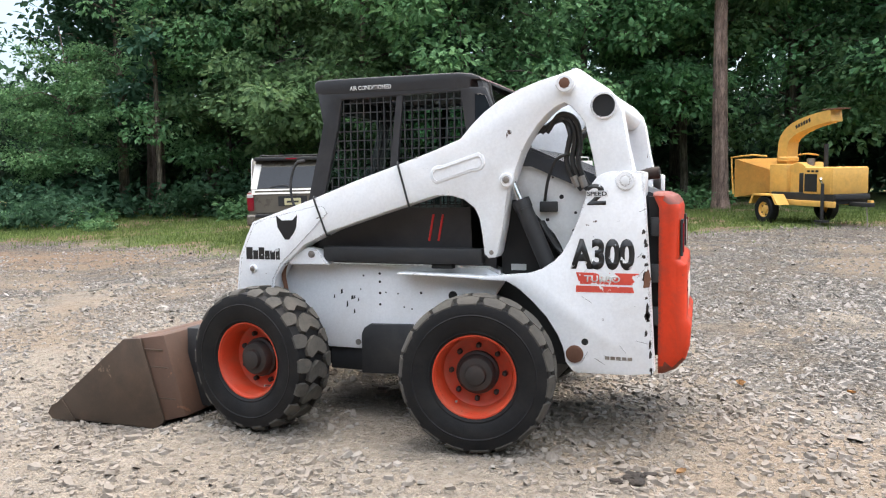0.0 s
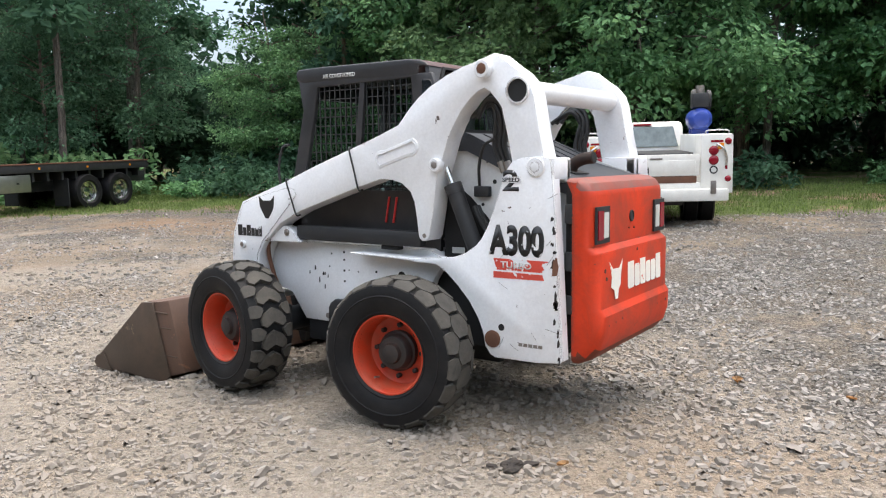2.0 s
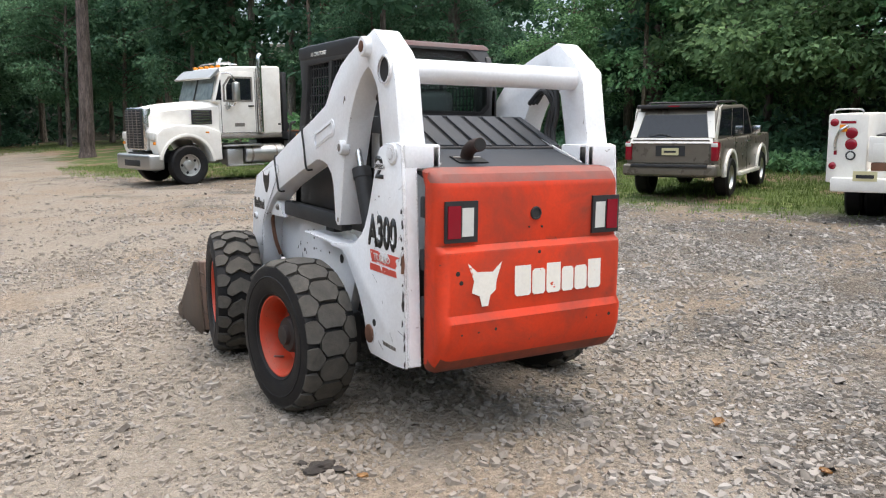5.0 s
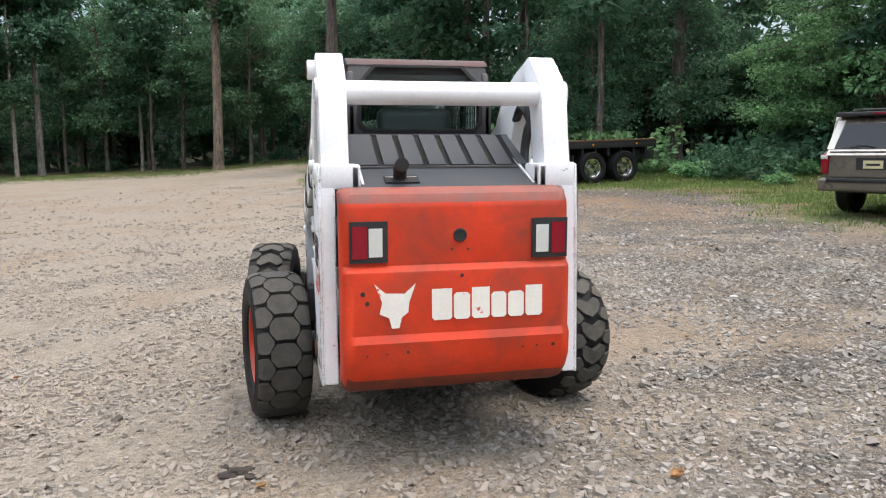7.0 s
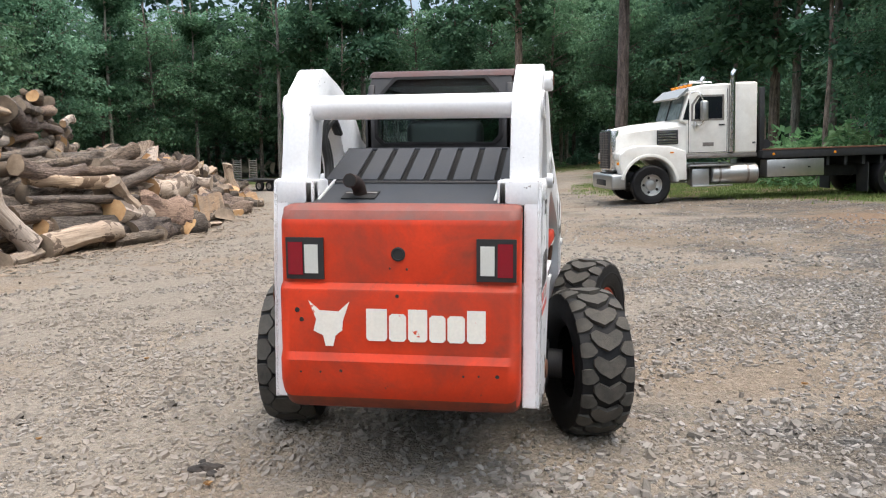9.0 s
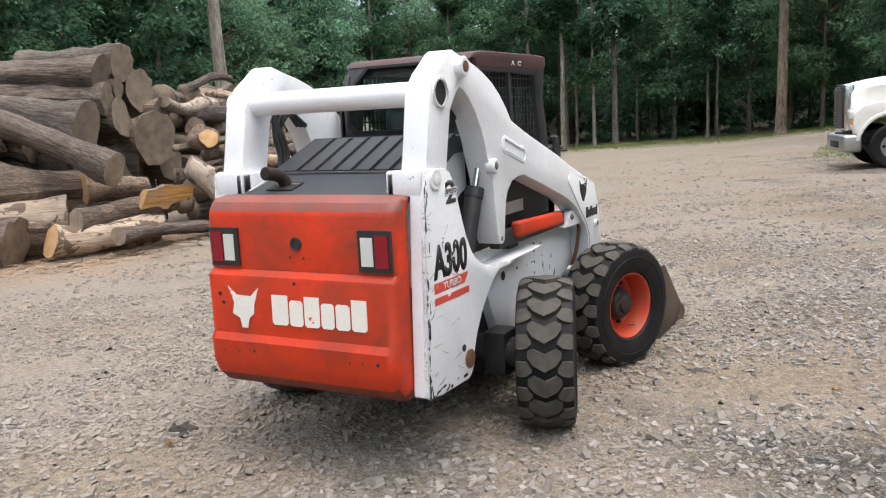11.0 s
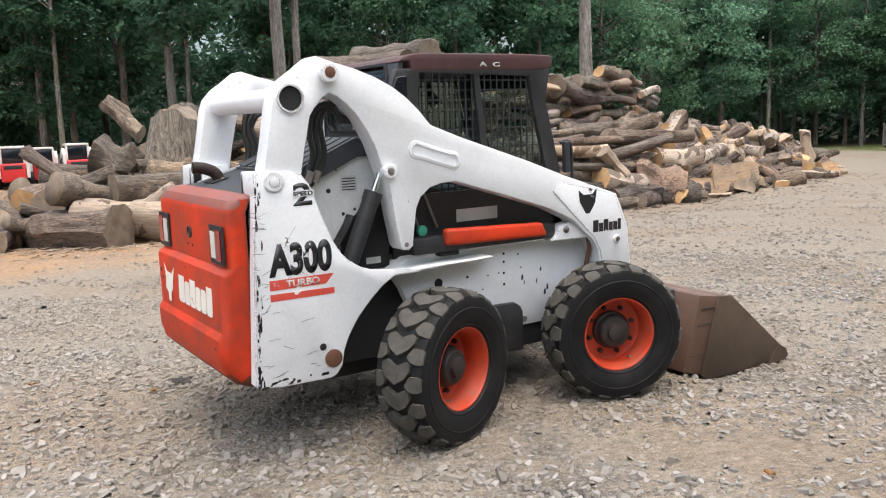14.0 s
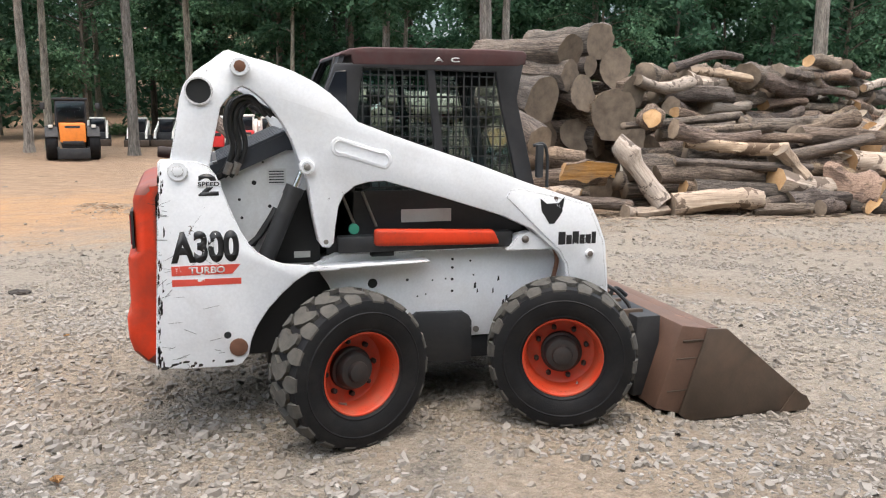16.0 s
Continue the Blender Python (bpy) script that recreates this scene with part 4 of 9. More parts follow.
        patch([(-w, -h), (w, -h * 0.6), (w * 0.7, h), (-w * 0.6, h * 0.7)], (cx, s * 0.4975, cz), (-s, 0, 0), (0, 0, 1), 0.0008, bm)
    tagged(part("paint_chips", bm, M_DARKHOLE, tub, smooth=False), kind="stuff")
    # black step box and belly
    bm = bmesh.new()
    prism(bm, [(-0.20, 0.30), (-0.20, 0.575), (-0.16, 0.60), (0.115, 0.592), (0.155, 0.565), (0.172, 0.53), (0.172, 0.285)], s * 0.497, s * 0.540)
    bmesh.ops.recalc_face_normals(bm, faces=bm.faces)
    soften(bm, 0.008, 2, 40)
    part("side_cover", bm, M_BLACK, loader, "black rounded side cover")
    # front bracket of the arm rest
    bm = bmesh.new()
    prism(bm, [(0.355, 0.957), (0.375, 0.975), (0.425, 1.045), (0.50, 1.062), (0.60, 1.0), (0.70, 0.962), (0.70, 0.952)], s * 0.52, s * 0.605)
    soften(bm, 0.004, 1, 40)
    part("arm_bracket", bm, M_WHITE, loader)
    boss(0.468, s * 0.605, 1.020, 0.022, s, 0.012, "bracket_pin", M_STEEL, hole=0.013)
    # black rail under the arm
    part("side_rail", box(-0.62, 0.40, min(s * 0.515, s * 0.585), max(s * 0.515, s * 0.585), 0.975, 1.068, 0.01), M_BLACK, loader)
    part("cab_skirt", box(-0.66, 0.62, min(s * 0.40, s * 0.425), max(s * 0.40, s * 0.425), 0.94, 1.30), M_CAB, loader)
    part("latch", box(-0.43, -0.30, min(s * 0.497, s * 0.555), max(s * 0.497, s * 0.555), 0.945, 0.972, 0.004), M_DARKHOLE, loader)
    # wheel arch filled by a near-black box that stands for its shade, and axle
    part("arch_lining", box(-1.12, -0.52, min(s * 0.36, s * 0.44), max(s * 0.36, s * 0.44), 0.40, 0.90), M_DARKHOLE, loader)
    for ax in (-0.633, 0.629):
        part("axle", rod((ax, s * 0.25, 0.40), (ax, s * 0.72, 0.39), 0.085, 16), M_BLACK, loader)
        part("steering_knuckle", box(ax - 0.09, ax + 0.09, min(s * 0.50, s * 0.64), max(s * 0.50, s * 0.64), 0.27, 0.52, 0.02), M_BLACK, loader)
    # cab side: frame, divider, wire guard, pane
    out = [(-0.665, 1.02), (-0.665, 1.84), (-0.60, 2.005), (0.505, 2.03), (0.468, 1.82), (0.60, 1.29), (0.62, 1.02)]
    inn = [(-0.50, 1.06), (-0.485, 1.66), (-0.445, 1.985), (0.335, 1.97), (0.365, 1.80), (0.475, 1.35), (0.50, 1.06)]
    bm = bmesh.new()
    ring_plate(bm, out, inn, s * 0.385, s * 0.425)
    bmesh.ops.recalc_face_normals(bm, faces=bm.faces)
    soften(bm, 0.010, 2, 40)
    frame_ob = part("cab_side_frame", bm, M_CAB, loader)
    bm = bmesh.new()
    prism(bm, [(-0.075, 1.98), (-0.035, 1.98), (0.075, 1.06), (0.02, 1.06)], s * 0.39, s * 0.418)
    part("window_divider", bm, M_CAB, frame_ob)
    bm = bmesh.new()

    def inside(x, z):
        t = (z - 1.06) / 0.92
        return -0.495 + 0.045 * t < x < 0.50 - 0.165 * t
    for k in range(22):
        x = -0.49 + 0.0455 * k
        zt = 1.985
        pts = [(x, 1.06 + 0.0307 * i) for i in range(31)]
        pts = [p for p in pts if inside(p[0], p[1])]
        if len(pts) > 1:
            z0, z1 = pts[0][1], pts[-1][1]
            box(x - 0.0035, x + 0.0035, min(s * 0.400, s * 0.407), max(s * 0.400, s * 0.407), z0, z1, bm=bm)
    for k in range(16):
        z = 1.09 + 0.057 * k
        t = (z - 1.06) / 0.92
        box(-0.495 + 0.045 * t, 0.50 - 0.165 * t, min(s * 0.394, s * 0.401), max(s * 0.394, s * 0.401), z - 0.0035, z + 0.0035, bm=bm)
    part("wire_guard", bm, M_BLACK, frame_ob, "black welded wire mesh", False)
    bm = bmesh.new()
    prism(bm, inn, s * 0.372, s * 0.378)
    pane = part("side_pane", bm, M_GLASS, frame_ob, "", False)
    pane.visible_shadow = False
    # rear quarter window of the cab
    bm = bmesh.new()
    prism(bm, [(-0.648, 1.70), (-0.648, 1.84), (-0.60, 1.96), (-0.535, 1.965), (-0.535, 1.70)], s * 0.4255, s * 0.431)
    soften(bm, 0.003, 1, 40)
    part("quarter_pane", bm, M_DARKGLASS, frame_ob)


def decals(s):
    """Lettering and marks; s is the side. On each side the words read as one faces it."""
    ac, up, y = (-s, 0, 0), (0, 0, 1), s * 0.6525
    x0 = -1.143 if s > 0 else -1.487
    part("model_lettering", lettering("A300", (x0, y, 0.972), ac, up, 0.34, 0.166, bold=0.048), M_DECAL, loader, "worn black lettering", False)
    a = lambda d: x0 - s * d  # noqa: E731
    if s > 0:
        part("banner", patch([(0.02, 0), (0.30, 0), (0.335, 0.062), (0.0, 0.062)], (a(0.0) - 0.03, y, 0.893), ac, up), M_DECALPEEL, loader, "mostly peeled red banner", False)
        part("banner_lettering", lettering("TURBO", (a(0.075), y + 0.0013, 0.905), ac, up, 0.19, 0.036), M_PAPER, loader, "white lettering", False)
        part("stripe", patch([(0, 0), (0.31, 0.004), (0.30, 0.034), (0, 0.036)], (a(0.03), y, 0.848), ac, up), M_DECALRED, loader, "", False)
    else:
        part("banner", patch([(0, 0), (0.30, 0), (0.345, 0.05), (0.0, 0.05)], (a(0.0), y, 0.908), ac, up), M_DECALRED, loader, "peeling red banner", False)
        part("banner_lettering", lettering("TURBO", (a(0.085), y - 0.0013, 0.915), ac, up, 0.18, 0.036), M_PAPER, loader, "white lettering", False)
        part("stripe", patch([(0, 0), (0.345, 0.0), (0.345, 0.032), (0, 0.036)], (a(0.0), y, 0.852), ac, up), M_DECALRED, loader, "", False)
    xs = -1.232 if s > 0 else -1.338
    part("speed_numeral", lettering("2", (xs, y, 1.318), ac, up, 0.10, 0.112), M_DECAL, loader, "black numeral", False)
    part("speed_band", patch([(-0.004, 0), (0.112, 0), (0.112, 0.032), (-0.004, 0.032)], (xs, y + s * 0.0013, 1.362), ac, up), M_WHITE_WORN, loader, "", False)
    part("speed_lettering", lettering("SPEED", (xs, y + s * 0.0026, 1.367), ac, up, 0.105, 0.022), M_DECAL, loader, "", False)
    # maker's mark on the arm end: a plain emblem over a row of plain bars
    ya = s * 0.6395
    c = 0.617
    bm = patch([(-0.075, 0.075), (-0.066, 0.0), (-0.045, -0.03), (-0.015, -0.075), (0.015, -0.075), (0.05, -0.03), (0.066, 0.0), (0.075, 0.08), (0.04, 0.045), (-0.035, 0.043)], (c, ya, 1.185), ac, up)
    part("emblem", bm, M_DECAL, loader, "plain black emblem shape", False)
    xl = 0.912 if s > 0 else 0.662
    for k, (w0, w1, h) in enumerate(((0.0, 0.045, 0.075), (0.05, 0.085, 0.055), (0.09, 0.13, 0.075), (0.135, 0.168, 0.055), (0.173, 0.208, 0.055), (0.213, 0.24, 0.07))):
        part("name_bar", patch([(w0, 0), (w1, 0), (w1, h), (w0, h)], (xl, ya, 0.985), ac, up), M_DECAL, loader, "", False)
    # small plain maker's bars low on the rear panel
    for k in range(5 if s > 0 else 0):
        part("small_bar", patch([(0.03 * k, 0), (0.03 * k + 0.024, 0), (0.03 * k + 0.024, 0.018), (0.03 * k, 0.018)], ((-1.33 if s > 0 else -1.49), y, 0.487), ac, up), M_STEEL, loader, "", False)
    part("roof_lettering", lettering("AIR CONDITIONED" if s > 0 else "A  C", ((0.275 if s > 0 else -0.04), s * 0.4285, 2.022), ac, up, 0.28 if s > 0 else 0.15, 0.026), M_PAPER, loader, "white lettering partly worn off", False)


for s in (1, -1):
    side(s)
    decals(s)

# cross tube between the arms
part("cross_tube", rod((-1.316, -0.62, 1.843), (-1.316, 0.62, 1.843), 0.060, 28), M_WHITE, loader, "white cross tube")
part("front_cross_tube", rod((0.89, -0.50, 0.55), (0.89, 0.50, 0.55), 0.05, 20), M_WHITE, loader)
part("belly", box(-1.0, 0.75, -0.30, 0.30, 0.27, 0.93, 0.02), M_BLACK, loader)
part("belly_side", box(-0.55, 0.42, -0.475, 0.475, 0.285, 0.44, 0.015), M_BLACK, loader)
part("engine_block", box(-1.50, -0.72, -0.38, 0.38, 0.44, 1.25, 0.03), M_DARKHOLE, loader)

# orange-red arm support lying on the right-hand rail
bm = bmesh.new()
prism(bm, [(-0.422, 1.012), (-0.42, 1.108), (0.275, 1.083), (0.315, 0.996)], -0.620, -0.560)
soften(bm, 0.02, 3, 40)
part("arm_support", bm, M_RED, loader, "orange-red lift-arm support stop")
part("instruction_label", patch([(0, 0), (0.30, 0.0), (0.30, 0.075), (0, 0.075)], (-0.23, -0.428, 1.115), (1, 0, 0), (0, 0, 1)), M_PAPER, loader, "pale instruction label", False)
part("fluid_cap", turned(bmesh.new(), [(0.03, 0), (0.03, 0.02), (0.0, 0.025)], (-0.52, -0.50, 1.10), (0, -1, 0), 14), M_GREENPLUG, loader, "green plastic cap")
for k, x in enumerate((-0.30, -0.24)):
    part("arm_stop_pin", rod((x, 0.43, 1.10), (x - 0.03, 0.43, 1.26), 0.007, 8), M_REDP, loader)
    part("gas_strut", rod((-0.50 + 0.12 * k, -0.45, 1.10), (-0.58 + 0.12 * k, -0.45, 1.30), 0.008, 8), M_STEEL, loader)
for s in (1, -1):
    part("drain_hose", tube([(0.60, s * 0.575, 1.0), (0.66, s * 0.58, 0.96), (0.685, s * 0.575, 0.88), (0.67, s * 0.56, 0.76), (0.66, s * 0.53, 0.66)], 0.014, 8), M_RUST, loader, "muddy brown hose")
# cable ties round the left arm
for x0, z0, x1, z1 in ((-0.13, 1.557, -0.197, 1.316), (0.427, 1.362, 0.345, 1.146)):
    part("cable_tie", tube([(x0 + 0.004, 0.60, z0 + 0.008), (x0, 0.638, z0), ((x0 + x1) / 2, 0.6395, (z0 + z1) / 2), (x1, 0.638, z1), (x1 - 0.004, 0.60, z1 - 0.008)], 0.006, 6), M_BLACK, loader)

# cab roof, back wall with window, front frame
bm = bmesh.new()
prism(bm, [(-0.578, 2.046), (-0.560, 2.066), (-0.515, 2.084), (-0.43, 2.094), (0.30, 2.099), (0.50, 2.095), (0.522, 2.075), (0.515, 2.02), (0.46, 2.005), (-0.50, 1.996), (-0.51, 2.048)], -0.428, 0.428)
bmesh.ops.recalc_face_normals(bm, faces=bm.faces)
soften(bm, 0.022, 3, 40, only=lambda e: abs(e.verts[0].co.y - e.verts[1].co.y) < 0.01)
for f in bm.faces:
    f.material_index = 1 if f.calc_center_median().y > 0.40 or f.calc_center_median().x < -0.58 else 0
part("roof", bm, [M_ROOF, M_CAB], loader, "sun-faded maroon and black roof")


def bent(bm):
    """The cab's back is upright below and leans forward towards the roof."""
    for v in bm.verts:
        v.co.x += 0.38 * max(0.0, v.co.z - 1.80)
    return bm


WIN = [(-0.320, 1.665), (0.320, 1.665), (0.358, 1.705), (0.358, 1.80), (0.336, 1.955), (0.262, 2.040), (-0.262, 2.040), (-0.336, 1.955), (-0.358, 1.80), (-0.358, 1.705)]
bm = bmesh.new()
ring_plate(bm, [(-0.425, 1.02), (0.425, 1.02), (0.428, 1.705), (0.428, 1.80), (0.425, 1.98), (0.405, 2.056), (-0.405, 2.056), (-0.425, 1.98), (-0.428, 1.80), (-0.428, 1.705)], WIN, -0.665, -0.635, axis='x')
back = part("cab_back", bent(bm), M_CAB, loader, "black cab back with a tall rounded window")
bm = bmesh.new()
for q in range(2):
    lo_z, hi_z = ((1.665, 1.80), (1.80, 2.040))[q]
    pts = [p for p in WIN if lo_z <= p[1] <= hi_z]
    prism(bm, pts, -0.652, -0.646, axis='x')
rw = part("rear_pane", bent(bm), M_GLASS, back, "dusty pale green rear glass", False)
rw.visible_shadow = False
gb = bmesh.new()
ring_plate(gb, [(y * 1.035, 1.846 + (z - 1.846) * 1.045) for y, z in WIN], [(y * 0.98, 1.846 + (z - 1.846) * 0.965) for y, z in WIN], -0.676, -0.664, axis='x')
part("window_seal", bent(gb), M_TYRE, back, "black rubber window seal")
for yy in (-0.395, 0.395):
    bm = bmesh.new()
    prism(bm, [(0.50, 2.02), (0.455, 1.82), (0.585, 1.29), (0.61, 1.0), (0.56, 1.0), (0.54, 1.29), (0.41, 1.82), (0.44, 2.02)], yy - 0.02, yy + 0.02)
    part("front_post", bm, M_CAB, loader)
part("door_top", box(0.44, 0.49, -0.40, 0.40, 1.90, 2.01, 0.01), M_CAB, loader)
bm = bmesh.new()
v = [bm.verts.new(p) for p in ((0.475, -0.36, 1.90), (0.475, 0.36, 1.90), (0.58, 0.36, 1.02), (0.58, -0.36, 1.02))]
bm.faces.new(v)
bmesh.ops.solidify(bm, geom=bm.faces[:], thickness=0.006)
dg = part("front_door_glass", bm, M_GLASS, loader, "", False)
dg.visible_shadow = False
part("door_handle", tube([(0.60, 0.43, 1.60), (0.66, 0.44, 1.58), (0.70, 0.44, 1.45), (0.68, 0.44, 1.32), (0.62, 0.43, 1.30)], 0.009, 8), M_BLACK, loader)
part("door_hinge", tube([(0.575, -0.43, 1.55), (0.63, -0.44, 1.56), (0.66, -0.44, 1.50), (0.665, -0.44, 1.30)], 0.010, 8), M_BLACK, loader)
part("mirror_arm", box(0.585, 0.63, -0.47, -0.43, 1.36, 1.56, 0.012), M_BLACK, loader)
# inside the cab: seat, floor, levers
part("cab_floor", box(-0.62, 0.58, -0.37, 0.37, 0.94, 1.0), M_BLACK, loader)
part("seat", box(-0.42, 0.08, -0.24, 0.24, 1.16, 1.30, 0.04, 3), M_CAB, loader, "dark seat cushion")
bm = box(-0.50, -0.36, -0.23, 0.23, 1.26, 1.80, 0.05, 3)
part("seat_back", bm, M_CAB, loader, "dark seat back")
part("seat_base", box(-0.40, 0.05, -0.20, 0.20, 0.99, 1.17, 0.02), M_BLACK, loader)
for yy in (-0.27, 0.27):
    lever = part("control_lever", tube([(0.10, yy, 1.0), (0.12, yy, 1.2), (0.08, yy * 0.95, 1.42)], 0.012, 8), M_BLACK, loader)
    part("grip", rod((0.08, yy * 0.95, 1.41), (0.06, yy * 0.94, 1.53), 0.022, 10), M_BLACK, lever)
part("lap_bar", tube([(-0.45, -0.26, 1.60), (-0.1, -0.26, 1.52), (-0.05, 0.0, 1.50), (-0.1, 0.26, 1.52), (-0.45, 0.26, 1.60)], 0.018, 8), M_BLACK, loader)

# rear hood: sloping slatted grille and a flat cover
hood = part("engine_hood", bmesh.new(), M_HOOD, loader, "dusty charcoal hood with slanted slots")
bm = bmesh.new()
top = [(-0.66, 1.632), (-0.88, 1.624), (-1.235, 1.470), (-1.56, 1.378)]
for half0, half1, (xa, za), (xb, zb) in ((0.450, 0.462, top[0], top[1]), (0.462, 0.482, top[1], top[2]), (0.482, 0.485, top[2], top[3])):
    vs = [bm.verts.new(p) for p in ((xa, half0, za), (xb, half1, zb), (xb, -half1, zb), (xa, -half0, za))]
    lo = [bm.verts.new((q.co.x, q.co.y, q.co.z - 0.09)) for q in vs]
    bm.faces.new(vs)
    bm.faces.new(lo[::-1])
    for i in range(4):
        bm.faces.new((vs[i], lo[i], lo[(i + 1) % 4], vs[(i + 1) % 4]))
bmesh.ops.remove_doubles(bm, verts=bm.verts[:], dist=0.001)
hood.data = finish(bm, "engine_hood", M_HOOD)
HN = Vector((-0.398, 0, 0.917))


def hood_at(q, y):
    """A point on the sloping grille: q from 0 at its upper edge to 1."""
    return Vector((-0.882 - 0.353 * q, y, 1.624 - 0.154 * q))


# flush bars with dark-backed slots between them, each slot a little wider at its upper end
edges = [0.462] + [0.310 - 0.12 * k for k in range(7)] + [-0.462]
for k in range(8):
    y0, y1 = edges[k] - (0.016 if k else 0.0), edges[k + 1] + (0.016 if k < 7 else 0.0)
    bm = bmesh.new()
    q = [hood_at(0, y0), hood_at(0, y1), hood_at(1, y1 + (0.0 if k < 7 else -0.018)), hood_at(1, y0 + (0.0 if k else 0.018))]
    lo = [bm.verts.new(p) for p in q]
    hi = [bm.verts.new(p + HN * 0.014) for p in q]
    bm.faces.new(hi)
    for i in range(4):
        bm.faces.new((lo[i], lo[(i + 1) % 4], hi[(i + 1) % 4], hi[i]))
    bmesh.ops.recalc_face_normals(bm, faces=bm.faces)
    part("slat", bm, M_HOOD, hood, smooth=False)
    if k < 7:
        # near-black sheet in each slot, coloured for the shade below the bars
        bm = bmesh.new()
        y1 = edges[k + 1]
        q = [hood_at(0.01, y1 + 0.0155), hood_at(0.01, y1 - 0.0155), hood_at(0.99, y1 - 0.0155), hood_at(0.99, y1 + 0.0155)]
        vs = [bm.verts.new(p + HN * 0.004) for p in q]
        bm.faces.new(vs)
        bmesh.ops.solidify(bm, geom=bm.faces[:], thickness=0.003)
        part("slot", bm, M_DARKHOLE, hood, smooth=False)
part("dust_lip", box(-1.262, -1.236, -0.478, 0.478, 1.464, 1.476, 0.003), M_HOOD_DUST, hood, "pale dusty lip under the slots")
part("hood_side", box(-1.50, -0.70, -0.43, 0.43, 1.25, 1.37), M_HOOD, loader)
part("hood_rail", box(-0.885, -0.862, -0.468, 0.468, 1.616, 1.640, 0.005), M_HOOD, loader)
# opening drawn as a near-black patch, its depth only in the colour
part("exhaust_opening", patch([(-0.085, -0.052), (0.085, -0.052), (0.085, 0.052), (-0.085, 0.052)], (-1.445, 0.235, 1.4145), (0, -1, 0), (0.962, 0, 0.272), 0.004), M_DARKHOLE, loader, "", False)
# pale strip: light from below through the opening, put in as a part
part("opening_light_strip", patch([(-0.078, -0.007), (0.078, -0.007), (0.078, 0.009), (-0.078, 0.009)], (-1.425, 0.235, 1.4245), (0, -1, 0), (0.962, 0, 0.272), 0.003), M_STEEL, loader, "pale strip standing for light seen through the exhaust opening", False)
ex = part("exhaust_pipe", tube([(-1.425, 0.24, 1.32), (-1.428, 0.24, 1.40), (-1.445, 0.243, 1.452), (-1.50, 0.247, 1.482), (-1.57, 0.25, 1.492)], 0.034, 16), M_PIPE, loader, "sooty brown bent exhaust pipe")
part("pipe_mouth", turned(bmesh.new(), [(0.029, 0), (0.029, 0.003)], (-1.571, 0.2501, 1.492), (-1, 0.05, 0.1), 16), M_DARKHOLE, ex)

# orange-red tailgate, standing slightly ajar on its right-hand hinge
gate = part("tailgate", bmesh.new(), M_RED, loader, "scuffed orange-red tailgate, slightly ajar")
prof = [(-1.545, 1.385), (-1.60, 1.380), (-1.650, 1.358), (-1.676, 1.318), (-1.683, 1.290), (-1.684, 1.024), (-1.718, 0.998), (-1.722, 0.985), (-1.722, 0.700), (-1.744, 0.665), (-1.740, 0.560), (-1.718, 0.485), (-1.665, 0.428), (-1.60, 0.400), (-1.575, 0.40), (-1.575, 1.30)]
bm = bmesh.new()
edge_off = (0.0, 0.006, 0.018, 0.036, 0.060, 0.12)
cols = [-0.565 + o for o in edge_off] + [-0.35 + 0.1 * k for k in range(8)] + [0.565 - o for o in edge_off[::-1]]
rows = []
for y in cols:
    d = min(1.0, (0.565 - abs(y)) / 0.060)
    pull = 0.055 * (1 - math.sqrt(max(0.0, 1 - (1 - d) ** 2)))
    rows.append([bm.verts.new((x + (pull if x < -1.61 else 0.0), y, z + (pull * 0.9 if z < 0.5 else 0) - (pull * 0.35 if z > 1.33 else 0))) for x, z in prof])
for p, q in zip(rows, rows[1:]):
    for j in range(len(prof)):
        jj = (j + 1) % len(prof)
        bm.faces.new((p[j], p[jj], q[jj], q[j]))
bm.faces.new(rows[0])
bm.faces.new(rows[-1][::-1])
bm.normal_update()
swing = Matrix.Rotation(radians(2.2), 4, 'Z')
hinge = Vector((-1.58, -0.03, 0))
for v in bm.verts:
    v.co = swing @ (v.co - hinge) + hinge


def on_gate(p):
    return swing @ (Vector(p) - hinge) + hinge


for f in bm.faces:
    f.material_index = 1 if f.calc_center_median().z > 1.31 else 2 if f.calc_center_median().z < 0.475 else 0
gate.data = finish(bm, "tailgate", [M_RED, M_RED_TOP, M_RED_GRIMY], angle=31)
GA, GU = swing @ Vector((0, -1, 0)), Vector((0, 0, 1))
# near-black fill behind the ajar gate, gives the gap its shade
part("gate_seal", box(-1.60, -1.54, -0.52, 0.52, 0.50, 1.36, 0.004), M_DARKHOLE, loader)
for k, (ya, inner) in enumerate(((0.436, -1), (-0.456, 1))):
    bz = bmesh.new()
    c = on_gate((-1.685, ya, 1.138))
    ring_o = [(-0.09, -0.097), (0.09, -0.097), (0.09, 0.097), (-0.09, 0.097)]
    patch(ring_o, c, GA, GU, 0.012, bz)
    lamp = part("tail_lamp", bz, M_BLACK, loader, "red and clear tail lamp in a black surround", False)
    red = patch([(-0.036, -0.076), (0.033, -0.076), (0.033, 0.076), (-0.036, 0.076)], c + GA * (0.042 * inner) + GA.cross(GU) * 0.012, GA, GU, 0.006)
    clear = patch([(-0.036, -0.069), (0.028, -0.069), (0.028, 0.065), (-0.036, 0.065)], c - GA * (0.036 * inner) + GA.cross(GU) * 0.012, GA, GU, 0.004)
    part("red_lens", red, M_LAMPRED, lamp, "dark red lens", False)
    part("clear_lens", clear, M_LAMPCLEAR, lamp, "clear ribbed lens", False)
